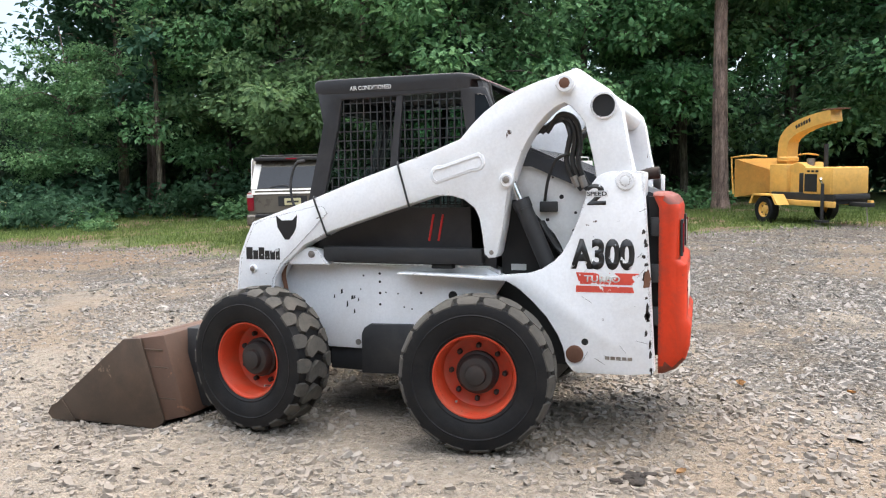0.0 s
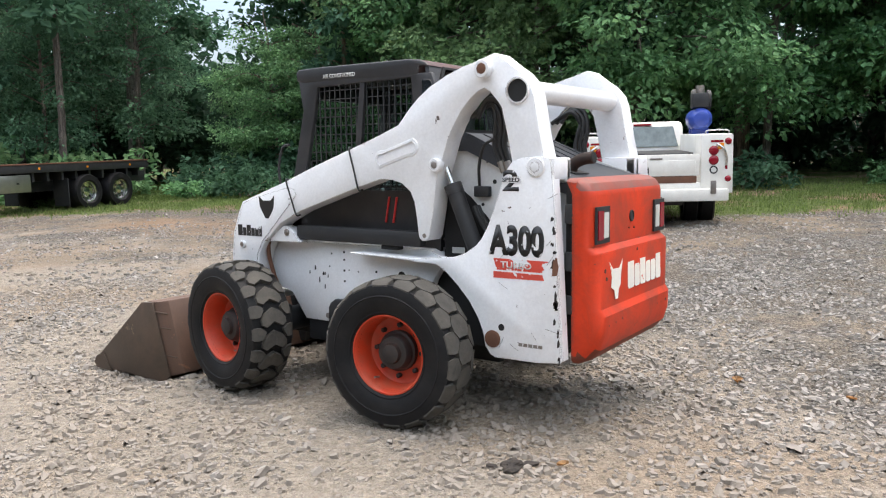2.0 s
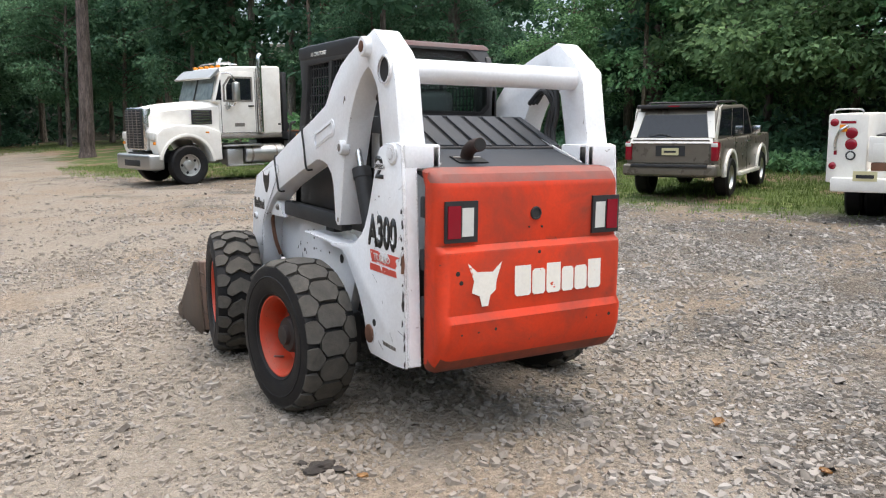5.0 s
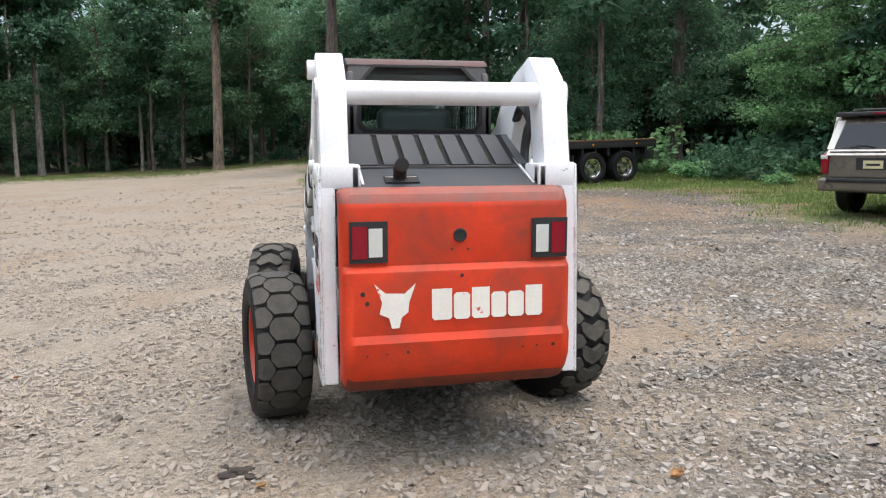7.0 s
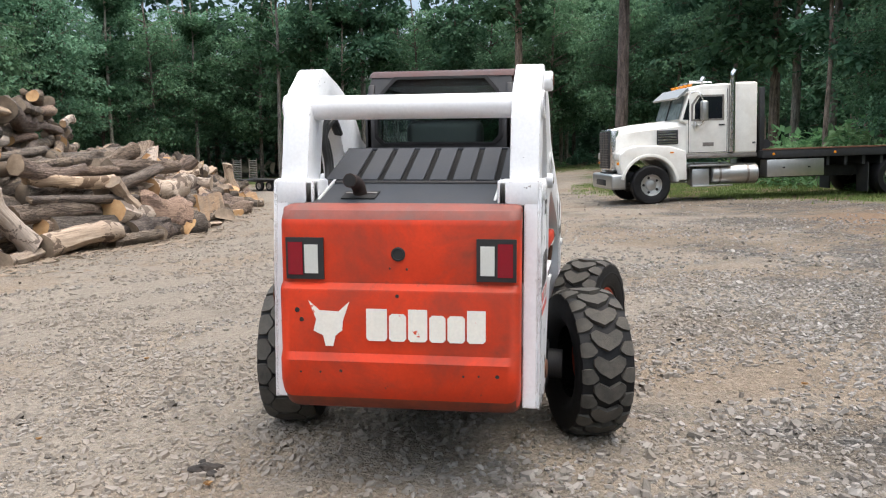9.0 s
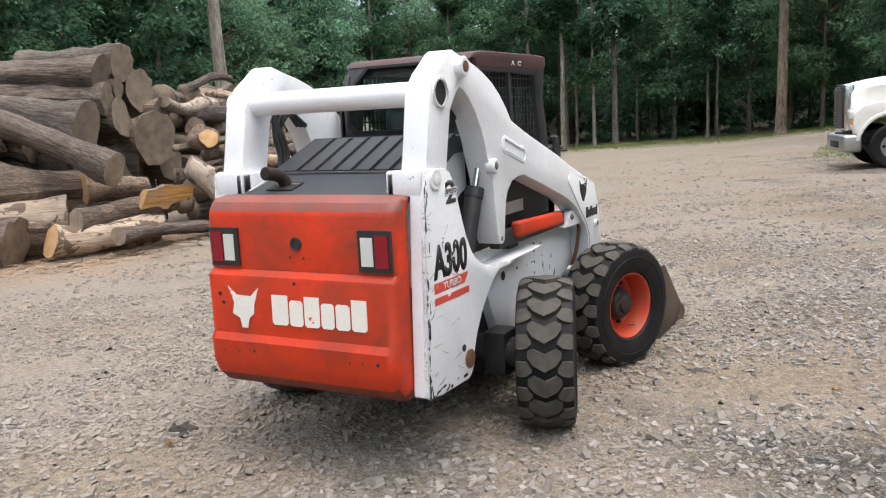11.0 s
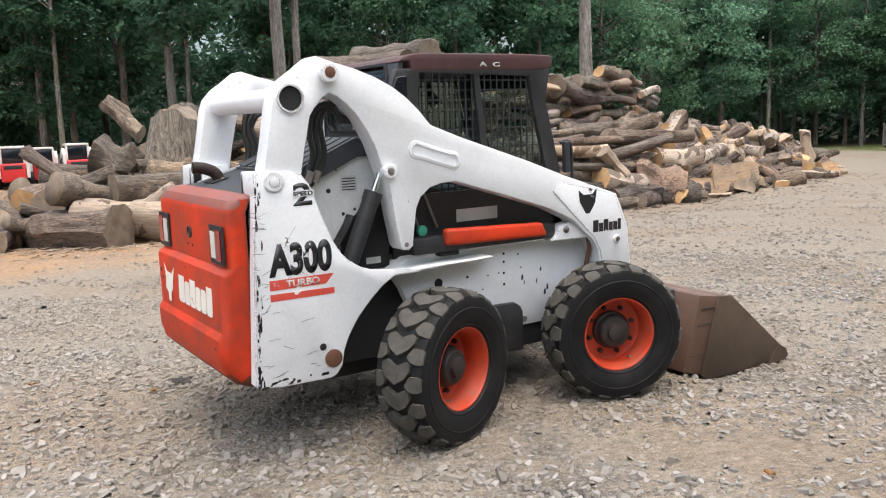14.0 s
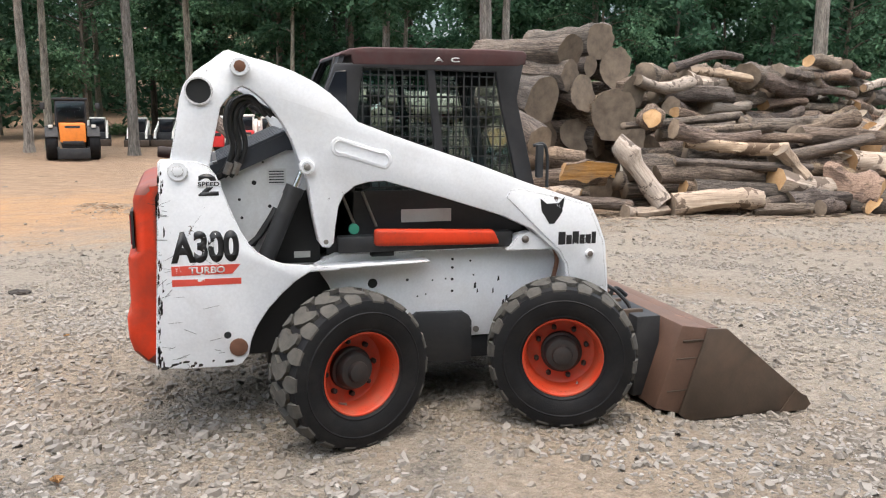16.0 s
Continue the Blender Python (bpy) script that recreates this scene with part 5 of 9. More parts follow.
part("lock_hole", turned(bmesh.new(), [(0.033, 0), (0.033, 0.006), (0.026, 0.008), (0.024, 0.002), (0, 0.002)], on_gate((-1.684, -0.005, 1.161)), GA.cross(GU), 22), M_BLACK, gate)
for yy, zz, r in ((0.035, 1.095, 0.005), (-0.045, 1.092, 0.006), (-0.005, 0.973, 0.009), (0.47, 0.90, 0.012), (0.45, 0.855, 0.011), (0.455, 0.61, 0.006), (0.36, 0.613, 0.006), (0.262, 0.622, 0.011), (-0.31, 0.612, 0.006), (-0.38, 0.615, 0.006), (-0.464, 0.618, 0.012)):
    part("gate_bolt", turned(bmesh.new(), [(r, 0), (r, 0.004), (0, 0.005)], on_gate((-1.685 if zz > 1.05 else -1.720 if zz > 0.8 else -1.738, yy, zz)), GA.cross(GU), 10), M_HUB, gate)
# maker's mark on the tailgate: a plain emblem and plain bars of the letters' sizes
ec = on_gate((-1.7235, 0.318, 0.838))
part("emblem", patch([(-0.062, 0.02), (-0.098, 0.108), (-0.045, 0.062), (0.045, 0.058), (0.098, 0.105), (0.066, 0.015), (0.062, -0.03), (0.03, -0.055), (0.018, -0.105), (-0.018, -0.105), (-0.03, -0.055), (-0.075, -0.035)], ec, GA, (0.03, 0, 1), 0.002), M_DECALWHITE, gate, "plain cream-white emblem shape", False)
for w0, w1, h in ((0.0, 0.098, 0.172), (0.107, 0.187, 0.128), (0.196, 0.285, 0.166), (0.294, 0.369, 0.124), (0.378, 0.458, 0.124), (0.467, 0.552, 0.164)):
    r = 0.012
    part("name_bar", patch([(w0 + r, 0), (w1 - r, 0), (w1, r), (w1, h - r), (w1 - r, h), (w0 + r, h), (w0, h - r), (w0, r)], on_gate((-1.7245, 0.142, 0.762)), GA, (0.03, 0, 1), 0.002), M_DECALWHITE, gate, "", False)
for zz in (0.72, 0.95, 1.2):
    part("hinge_knuckle", box(-1.60, -1.555, 0.545, 0.568, zz - 0.05, zz + 0.05, 0.006), M_BLACK, loader)


# ---- wheels ----
def lug_mesh(bm, worn):
    """Tread: a middle row of blocks and a shoulder row on each side, half a pitch off; the tyre turns about y.
    Worn: wide six-sided blocks with narrow grooves. Otherwise deep angled lugs with open grooves."""
    N = 18
    R = 0.424
    pitch = 2 * math.pi / N
    deep = 0.028 if worn else 0.034

    def block(mid, stations):
        # stations: (across, first angle, last angle, radius), in pitches and metres
        prev = None
        for w, a0, a1, r in stations:
            b0, b1 = mid + a0 * pitch, mid + a1 * pitch
            c = [(b0, r - deep), (b0 + 0.010, r), (b1 - 0.010, r), (b1, r - deep)]
            ring = [bm.verts.new((rr * math.cos(a), w, rr * math.sin(a))) for a, rr in c]
            if prev:
                for i in range(3):
                    bm.faces.new((prev[i], prev[i + 1], ring[i + 1], ring[i]))
            else:
                bm.faces.new(ring)
            prev = ring
        bm.faces.new(prev)

    for k in range(N):
        a = pitch * k
        if worn:
            mid = [(-0.080, -0.16, 0.20, R - 0.003), (-0.048, -0.45, 0.45, R - 0.001), (0.0, -0.47, 0.43, R), (0.048, -0.45, 0.45, R - 0.001), (0.080, -0.20, 0.16, R - 0.003)]
            st = [(0.060, 0.40, 0.60, R - 0.002), (0.092, 0.07, 0.93, R - 0.004), (0.118, 0.06, 0.94, R - 0.010), (0.136, 0.08, 0.92, R - 0.018), (0.1470, 0.12, 0.88, R - 0.030)]
        else:
            mid = [(-0.088, 0.10, 0.36, R - 0.005), (-0.058, -0.18, 0.48, R - 0.002), (0.0, -0.40, 0.27, R), (0.058, -0.18, 0.48, R - 0.002), (0.088, 0.10, 0.36, R - 0.005)]
            st = [(0.066, 0.58, 0.72, R - 0.003), (0.092, 0.44, 1.00, R - 0.005), (0.118, 0.40, 1.02, R - 0.010), (0.136, 0.40, 1.02, R - 0.018), (0.1480, 0.44, 0.98, R - 0.032)]
        block(a, mid)
        for sg in (1, -1):
            block(a, [(sg * w, p, q, r) for w, p, q, r in (st if sg > 0 else st[::-1])])


def wheel(m, worn):
    """One wheel as a part of the loader, with tyre, rim, hub and bolts under it; +y is its outer side."""
    bm = bmesh.new()
    carc = [(0.205, 0.100), (0.225, 0.128), (0.262, 0.148), (0.315, 0.156), (0.366, 0.1535), (0.392, 0.1445), (0.399, 0.120), (0.398, 0.08), (0.397, 0.0), (0.398, -0.08), (0.399, -0.120), (0.392, -0.1445), (0.366, -0.1535), (0.315, -0.156), (0.262, -0.148), (0.205, -0.100)]
    turned(bm, carc, (0, 0, 0), (0, 1, 0), 56, caps=False)
    turned(bm, [(0.325, 0.1555), (0.331, 0.159), (0.338, 0.1535)], (0, 0, 0), (0, 1, 0), 56, caps=False)
    turned(bm, [(0.232, 0.131), (0.238, 0.141), (0.246, 0.141)], (0, 0, 0), (0, 1, 0), 56, caps=False)
    tyre = part("wheel", bm, M_TYRE, loader, "dusty black tyre on an orange-red steel rim", angle=40)
    tyre.matrix_local = m
    lb = bmesh.new()
    lug_mesh(lb, worn)
    part("tread", lb, M_TREAD, tyre, "worn six-sided tread blocks" if worn else "deep angled tread lugs", angle=30)
    rim = bmesh.new()
    turned(rim, [(0.210, 0.118), (0.224, 0.130), (0.227, 0.126), (0.227, 0.108), (0.216, 0.104), (0.202, 0.085), (0.196, 0.02), (0.190, -0.01), (0.165, -0.022), (0.10, -0.012), (0.0, -0.012)], (0, 0, 0), (0, 1, 0), 48, caps=False)
    turned(rim, [(0.224, 0.130), (0.217, 0.129), (0.209, 0.114), (0.201, 0.085)], (0, 0, 0), (0, 1, 0), 48, caps=False)
    part("rim", rim, M_RIM, tyre, "orange-red dished rim")
    hub = bmesh.new()
    turned(hub, [(0.116, -0.02), (0.116, 0.018), (0.104, 0.026), (0.098, 0.060), (0.088, 0.072), (0.058, 0.076), (0.052, 0.098), (0.030, 0.104), (0.0, 0.107)], (0, 0, 0), (0, 1, 0), 28, caps=False)
    part("hub", hub, M_HUB, tyre, "rusty brown steel hub")
    for k in range(8):
        a = 2 * math.pi * k / 8 + 0.2
        part("wheel_bolt", turned(bmesh.new(), [(0.015, -0.02), (0.015, 0.005), (0.008, 0.012), (0, 0.012)], (0.146 * math.cos(a), 0, 0.146 * math.sin(a)), (0, 1, 0), 6), M_HUB, tyre)
    part("valve_stem", rod((0.0, 0.04, -0.19), (0.0, 0.10, -0.175), 0.006, 6), M_STEEL, tyre)
    return tyre


for hx, hy, deg in ((-0.698, 0.979, 8.0), (0.684, 0.979, -8.0), (-0.567, -0.947, 180 + 20.0), (0.569, -0.956, 180 - 20.0)):
    ax = Matrix.Rotation(radians(deg), 4, 'Z') @ Vector((0, 1, 0))
    c = Vector((hx, hy, 0.424 if hy > 0 else 0.408)) - ax * 0.107
    wheel(Matrix.Translation(c) @ Matrix.Rotation(radians(deg), 4, 'Z') @ Matrix.Rotation(radians(17 * hx * 3), 4, 'Y'), hy > 0 and hx < 0)

# ---- bucket on its quick-attach plate ----
bucket = part("bucket", bmesh.new(), M_BUCKET, loader, "rust-brown steel bucket resting on the gravel")
shell = [(1.52, 0.565), (1.36, 0.06), (1.42, 0.012), (2.235, 0.012), (2.25, 0.028), (1.44, 0.04), (1.39, 0.075), (1.545, 0.56)]
bm = bmesh.new()
prism(bm, shell, -0.935, 0.935)
bmesh.ops.recalc_face_normals(bm, faces=bm.faces)
soften(bm, 0.006, 2, 30)
bucket.data = finish(bm, "bucket", M_BUCKET)
bucket.location = (0, 0, -0.072)
for s in (1, -1):
    bm = bmesh.new()
    prism(bm, [(1.512, 0.572), (1.640, 0.562), (1.76, 0.465), (2.225, 0.095), (2.262, 0.045), (2.235, 0.004), (1.405, 0.004), (1.348, 0.055)], s * 0.915, s * 0.939)
    bmesh.ops.recalc_face_normals(bm, faces=bm.faces)
    soften(bm, 0.008, 2, 30)
    part("side_plate", bm, M_BUCKET_DARK, bucket, "dark brown bucket side")
    bm = bmesh.new()
    prism(bm, [(2.05, 0.0), (2.24, 0.0), (2.275, 0.035), (2.24, 0.09), (2.15, 0.13)], s * 0.9395, s * 0.947)
    part("side_cutter", bm, M_BUCKET_DARK, bucket)
part("top_rib", box(1.50, 1.60, -0.91, 0.91, 0.54, 0.57, 0.008), M_BUCKET, bucket)
bm = bmesh.new()
prism(bm, [(1.34, 0.60), (1.515, 0.572), (1.352, 0.055), (1.19, 0.10)], -0.925, 0.925)
soften(bm, 0.01, 2, 30)
part("back_box", bm, M_BUCKET, bucket, "rust-brown bucket back")
for s in (1, -1):
    for yy in (0.35, 0.62):
        part("mount_plate", box(0.98, 1.24, min(s * yy, s * (yy + 0.03)), max(s * yy, s * (yy + 0.03)), 0.14, 0.64, 0.01), M_BUCKET_DARK, bucket)
    part("latch_lever", tube([(1.02, s * 0.5, 0.55), (1.07, s * 0.5, 0.66), (1.12, s * 0.5, 0.74), (1.20, s * 0.5, 0.69)], 0.014, 8), M_BLACK, bucket)
    part("attach_plate", box(1.14, 1.30, min(s * 0.2, s * 0.75), max(s * 0.2, s * 0.75), 0.12, 0.62, 0.01), M_BLACK, bucket)
    part("tilt_cylinder", rod((0.80, s * 0.38, 0.95), (1.10, s * 0.38, 0.50), 0.035, 14), M_BLACK, loader)
    part("front_hose", tube([(1.0, s * 0.52, 0.72), (1.10, s * 0.56, 0.66), (1.18, s * 0.60, 0.55), (1.14, s * 0.62, 0.45)], 0.012, 8), M_HOSE, loader)
for zz in (0.395, 0.20):
    part("weld_seam", box(1.21 + 0.26 * zz, 1.39 + 0.29 * (zz - 0.06), -0.929, 0.929, zz - 0.004, zz + 0.004, 0.003), M_BUCKET_DARK, bucket)
part("wear_strip", box(1.35, 1.49, -0.931, 0.931, 0.496, 0.508, 0.003), M_BUCKET_DARK, bucket)


# ---- vehicles round the yard: each in its own frame, x forward, y to its left ----
def road_wheel(parent, x, y, r, w, s, rim_mat, rim_r, name="wheel"):
    """A road wheel; s is the side its face looks to."""
    bm = bmesh.new()
    turned(bm, [(rim_r, w * 0.42), (rim_r * 1.15, w * 0.5), (r * 0.93, w * 0.5), (r, w * 0.36), (r, -w * 0.36), (r * 0.93, -w * 0.5), (rim_r, -w * 0.5)], (x, y, r), (0, s, 0), 32, caps=False)
    t = part(name, bm, M_TYRE, parent, "black tyre")
    rm = bmesh.new()
    turned(rm, [(rim_r * 1.02, w * 0.42), (rim_r * 0.93, w * 0.40), (rim_r * 0.85, w * 0.22), (rim_r * 0.55, w * 0.18), (rim_r * 0.42, w * 0.32), (rim_r * 0.2, w * 0.36), (0, w * 0.36)], (x, y, r), (0, s, 0), 24, caps=False)
    part("rim", rm, rim_mat, t)
    for k in range(5):
        a = 2 * math.pi * k / 5
        part("rim_slot", turned(bmesh.new(), [(rim_r * 0.13, 0), (rim_r * 0.13, 0.004)], (x + rim_r * 0.7 * math.cos(a), y + s * w * 0.215, r + rim_r * 0.7 * math.sin(a)), (0, s, 0), 8), M_DARKHOLE, t)
    return t


def flatbed_truck(m):
    t = thing("flatbed_truck", "white long-nose truck with sleeper cab and empty black flatbed", "truck", m=m)
    # x = 0 at the front axle
    for s in (1, -1):
        road_wheel(t, 0.0, s * 1.02, 0.525, 0.30, s, M_ALU, 0.29)
        for x in (-6.70, -7.95):
            road_wheel(t, x, s * 0.98, 0.52, 0.56, s, M_CHROME, 0.30)
    part("chassis", box(-9.3, 1.0, -0.45, 0.45, 0.58, 0.88, 0.02), M_BLACK, t)
    # bonnet: narrower at the grille than at the windscreen
    bm = bmesh.new()
    rings = []
    for x, half, z0, z1 in ((0.82, 0.58, 0.98, 1.98), (0.70, 0.63, 0.98, 2.06), (0.32, 0.74, 1.2, 2.12), (-0.20, 0.88, 1.2, 2.17), (-0.70, 0.97, 1.2, 2.21), (-1.10, 1.0, 1.2, 2.23)):
        rings.append([bm.verts.new(p) for p in ((x, -half, z0), (x, half, z0), (x, half, z1 - 0.16), (x, half * 0.84, z1 - 0.03), (x, 0.0, z1 + 0.03), (x, -half * 0.84, z1 - 0.03), (x, -half, z1 - 0.16))])
    for p, q in zip(rings, rings[1:]):
        for i in range(7):
            bm.faces.new((p[i], p[(i + 1) % 7], q[(i + 1) % 7], q[i]))
    bm.faces.new(rings[0])
    bm.faces.new(rings[-1][::-1])
    part("bonnet", bm, M_CREAM, t, "white sloping bonnet")
    shell = part("grille_shell", box(0.72, 0.96, -0.58, 0.58, 0.92, 2.06, 0.05, 3), M_CHROME, t, "bright grille surround")
    grille = part("grille", box(0.94, 1.00, -0.50, 0.50, 0.98, 2.0, 0.03, 2), M_BLACK, t, "dark slatted grille")
    for k in range(14):
        part("grille_bar", box(0.99, 1.012, -0.48, 0.48, 1.03 + 0.068 * k, 1.045 + 0.068 * k), M_STEEL, grille)
    for y in (-0.27, 0.0, 0.27):
        part("grille_rod", box(0.996, 1.018, y - 0.008, y + 0.008, 1.0, 1.98), M_STEEL, shell)
    bmp = part("bumper", box(0.66, 1.08, -1.08, 1.08, 0.42, 0.84, 0.07, 4), M_ALU, t, "dull steel bumper")
    part("bumper_grille", box(1.07, 1.095, -0.50, 0.50, 0.52, 0.68, 0.01), M_BLACK, bmp)
    for s in (1, -1):
        # fender with the wheel arch, splash panel behind it
        arch = [(0.03 + 0.70 * math.cos(radians(a)), 0.54 + 0.72 * math.sin(radians(a))) for a in range(178, 15, -12)]
        bm = bmesh.new()
        prism(bm, [(0.78, 0.80), (0.86, 1.05), (0.84, 1.36), (0.68, 1.52), (0.34, 1.60), (-0.55, 1.56), (-0.98, 1.40), (-1.0, 0.62), (-0.76, 0.62)] + arch, s * 0.62, s * 1.09)
        bmesh.ops.recalc_face_normals(bm, faces=bm.faces)
        soften(bm, 0.05, 3, 40)
        fen = part("fender", bm, M_CREAM, t, "white fender with a round wheel arch")
        lip = [(0.03 + 0.72 * math.cos(radians(a)), 0.54 + 0.74 * math.sin(radians(a))) for a in range(176, 10, -11)]
        lip2 = [(0.03 + 0.80 * math.cos(radians(a)), 0.54 + 0.82 * math.sin(radians(a))) for a in range(11, 177, 11)]
        bm = bmesh.new()
        prism(bm, lip + lip2, s * 0.95, s * 1.13)
        bmesh.ops.recalc_face_normals(bm, faces=bm.faces)
        soften(bm, 0.012, 2, 50)
        part("arch_lip", bm, M_CREAM, fen)
        part("headlamp", box(0.68, 0.92, s * 0.86 - 0.14, s * 0.86 + 0.14, 1.20, 1.42, 0.05, 3), M_LAMPCLEAR, fen, "clear headlamp")
        part("turn_lamp", box(0.72, 0.90, s * 0.98 - 0.05, s * 0.98 + 0.05, 1.08, 1.16, 0.02), M_LAMPAMBER, fen)
        vent = part("bonnet_vent", box(-0.78, -0.20, s * 0.97 - 0.03, s * 0.97 + 0.03, 1.60, 1.98, 0.02), M_BLACK, t, "dark louvred bonnet vent")
        for k in range(5):
            part("vent_bar", box(-0.76 + 0.02 * k, -0.22, s * 1.0 - 0.014, s * 1.0 + 0.014, 1.63 + 0.072 * k, 1.665 + 0.072 * k), M_CHROME, vent)
        part("side_lamp", box(-0.62, -0.52, s * 1.09 - 0.012, s * 1.09 + 0.012, 1.36, 1.40, 0.005), M_LAMPAMBER, fen)
    # cab and sleeper
    bm = bmesh.new()
    prism(bm, [(-0.98, 1.30), (-0.98, 2.14), (-0.80, 2.20), (-1.02, 2.90), (-1.14, 3.08), (-1.40, 3.16), (-2.16, 3.18), (-2.16, 1.30)], -1.06, 1.06)
    bmesh.ops.recalc_face_normals(bm, faces=bm.faces)
    soften(bm, 0.06, 3, 35)
    cab = part("cab", bm, M_CREAM, t, "white cab")
    sleeper = part("sleeper", box(-2.92, -2.26, -1.09, 1.09, 1.30, 3.20, 0.07, 3), M_CREAM, t, "white sleeper box behind the cab")
    part("sleeper_seam", box(-2.27, -2.14, -1.04, 1.04, 1.34, 3.12, 0.02), M_STEEL, sleeper)
    part("sleeper_latch", box(-2.86, -2.78, 1.085, 1.10, 1.55, 1.60, 0.004), M_BLACK, sleeper)
    bm = bmesh.new()
    v = [bm.verts.new(p) for p in ((-0.83, -0.97, 2.24), (-0.83, 0.97, 2.24), (-1.01, 0.93, 2.86), (-1.01, -0.93, 2.86))]
    bm.faces.new(v)
    bmesh.ops.translate(bm, verts=bm.verts, vec=(0.045, 0, 0.02))
    bmesh.ops.solidify(bm, geom=bm.faces[:], thickness=0.012)
    ws = part("windscreen", bm, M_SKYGLASS, cab, "sloping windscreen with a pale sky reflection in its colour", False)
    part("windscreen_post", rod((-0.76, 0.0, 2.24), (-0.94, 0.0, 2.87), 0.018, 8), M_BLACK, ws)
    bm = bmesh.new()
    prism(bm, [(-1.04, 3.00), (-0.76, 2.80), (-0.73, 2.84), (-1.02, 3.09)], -1.06, 1.06)
    part("sun_visor", bm, M_ALU, cab, "dull metal sun visor")
    for k in range(5):
        part("roof_lamp", box(-1.26, -1.14, -0.66 + 0.33 * k - 0.05, -0.66 + 0.33 * k + 0.05, 3.13, 3.20, 0.02), M_LAMPAMBER, cab)
    part("roof_rail", tube([(-1.45, -0.85, 3.15), (-1.45, -0.80, 3.27), (-1.45, 0.80, 3.27), (-1.45, 0.85, 3.15)], 0.018, 8), M_ALU, cab)
    part("air_horn", tube([(-1.9, 0.45, 3.25), (-1.5, 0.45, 3.26), (-1.25, 0.45, 3.26)], (0.02, 0.05), 10), M_CHROME, cab)
    for s in (1, -1):
        door = part("door", box(-2.08, -1.04, s * 1.06 - 0.008, s * 1.06 + 0.008, 1.36, 3.02, 0.006), M_CREAM, cab, "white cab door")
        seam = bmesh.new()
        for x0, x1, z0, z1 in ((-2.095, -2.08, 1.36, 3.03), (-1.04, -1.025, 1.36, 2.60), (-2.095, -1.025, 1.345, 1.36)):
            box(x0, x1, s * 1.06 - 0.01, s * 1.06 + 0.002, z0, z1, bm=seam)
        part("door_seam", seam, M_BLACK, door, smooth=False)
        bm = bmesh.new()
        prism(bm, [(-1.96, 2.24), (-1.96, 2.84), (-1.34, 2.84), (-1.20, 2.62), (-1.20, 2.24)], s * 1.063, s * 1.074)
        win = part("side_window", bm, M_DARKGLASS, door, "dark side window", False)
        bm = bmesh.new()
        ring_plate(bm, [(-2.0, 2.20), (-2.0, 2.88), (-1.28, 2.88), (-1.10, 2.64), (-1.10, 2.20)], [(-1.95, 2.25), (-1.95, 2.83), (-1.305, 2.83), (-1.15, 2.61), (-1.15, 2.25)], s * 1.066, s * 1.082)
        part("window_trim", bm, M_STEEL, win, smooth=False)
        bm = bmesh.new()
        prism(bm, [(-0.88, 2.24), (-1.03, 2.78), (-1.06, 2.78), (-1.06, 2.24)], s * 1.056, s * 1.068)
        part("quarter_glass", bm, M_DARKGLASS, cab, "dark wraparound glass", False)
        part("handle", box(-2.02, -1.86, s * 1.08 - 0.015, s * 1.08 + 0.015, 2.06, 2.10, 0.006), M_BLACK, door)
        part("door_badge", box(-1.72, -1.42, s * 1.07 - 0.004, s * 1.07 + 0.004, 1.52, 1.62), M_STEEL, door)
        mir = part("mirror", box(-1.46, -1.28, s * 1.30 - 0.10, s * 1.30 + 0.10, 2.20, 2.72, 0.05, 3), M_ALU, cab, "tall grey mirror")
        part("mirror_arm", tube([(-1.1, s * 1.06, 2.95), (-1.25, s * 1.25, 2.94), (-1.36, s * 1.30, 2.70)], 0.02, 8), M_CHROME, mir)
        part("mirror_bracket", tube([(-1.36, s * 1.30, 2.22), (-1.3, s * 1.22, 2.08), (-1.12, s * 1.06, 2.10)], 0.02, 8), M_CHROME, mir)
        part("spot_mirror", turned(bmesh.new(), [(0.0, 0), (0.10, 0.03), (0.11, 0.06), (0.09, 0.08), (0, 0.09)], (-1.22, s * 1.18, 2.08), (1, 0, 0), 16), M_ALU, cab)
        stack_pipe = part("exhaust", tube([(-2.21, s * 1.12, 1.35), (-2.21, s * 1.12, 2.2), (-2.21, s * 1.12, 3.2), (-2.22, s * 1.12, 3.40), (-2.28, s * 1.12, 3.50)], 0.075, 14), M_CHROME, t, "chrome exhaust stack")
        for k in range(9):
            part("heat_guard", box(-2.165, -2.145, s * 1.19 - 0.012, s * 1.19 + 0.004, 1.55 + 0.15 * k, 1.64 + 0.15 * k), M_STEEL, stack_pipe)
        tank = part("fuel_tank", turned(bmesh.new(), [(0.0, 0), (0.24, 0.01), (0.27, 0.04), (0.27, 1.26), (0.24, 1.29), (0, 1.30)], (-1.66, s * 0.92, 0.76), (-1, 0, 0), 28), M_ALU, t, "polished aluminium fuel tank")
        for x in (-1.85, -2.62):
            part("strap", turned(bmesh.new(), [(0.276, 0), (0.276, 0.06)], (x, s * 0.92, 0.76), (-1, 0, 0), 28), M_STEEL, tank)
        part("battery_box", box(-1.60, -1.12, s * 0.92 - 0.20, s * 0.92 + 0.20, 0.48, 0.92, 0.03), M_ALU, t, "pale metal battery box")
        part("step", box(-2.2, -1.02, s * 1.10 - 0.12, s * 1.10 + 0.12, 0.98, 1.03, 0.01), M_ALU, t)
        part("low_step", box(-2.2, -1.10, s * 1.12 - 0.10, s * 1.12 + 0.10, 0.44, 0.48, 0.01), M_ALU, t)
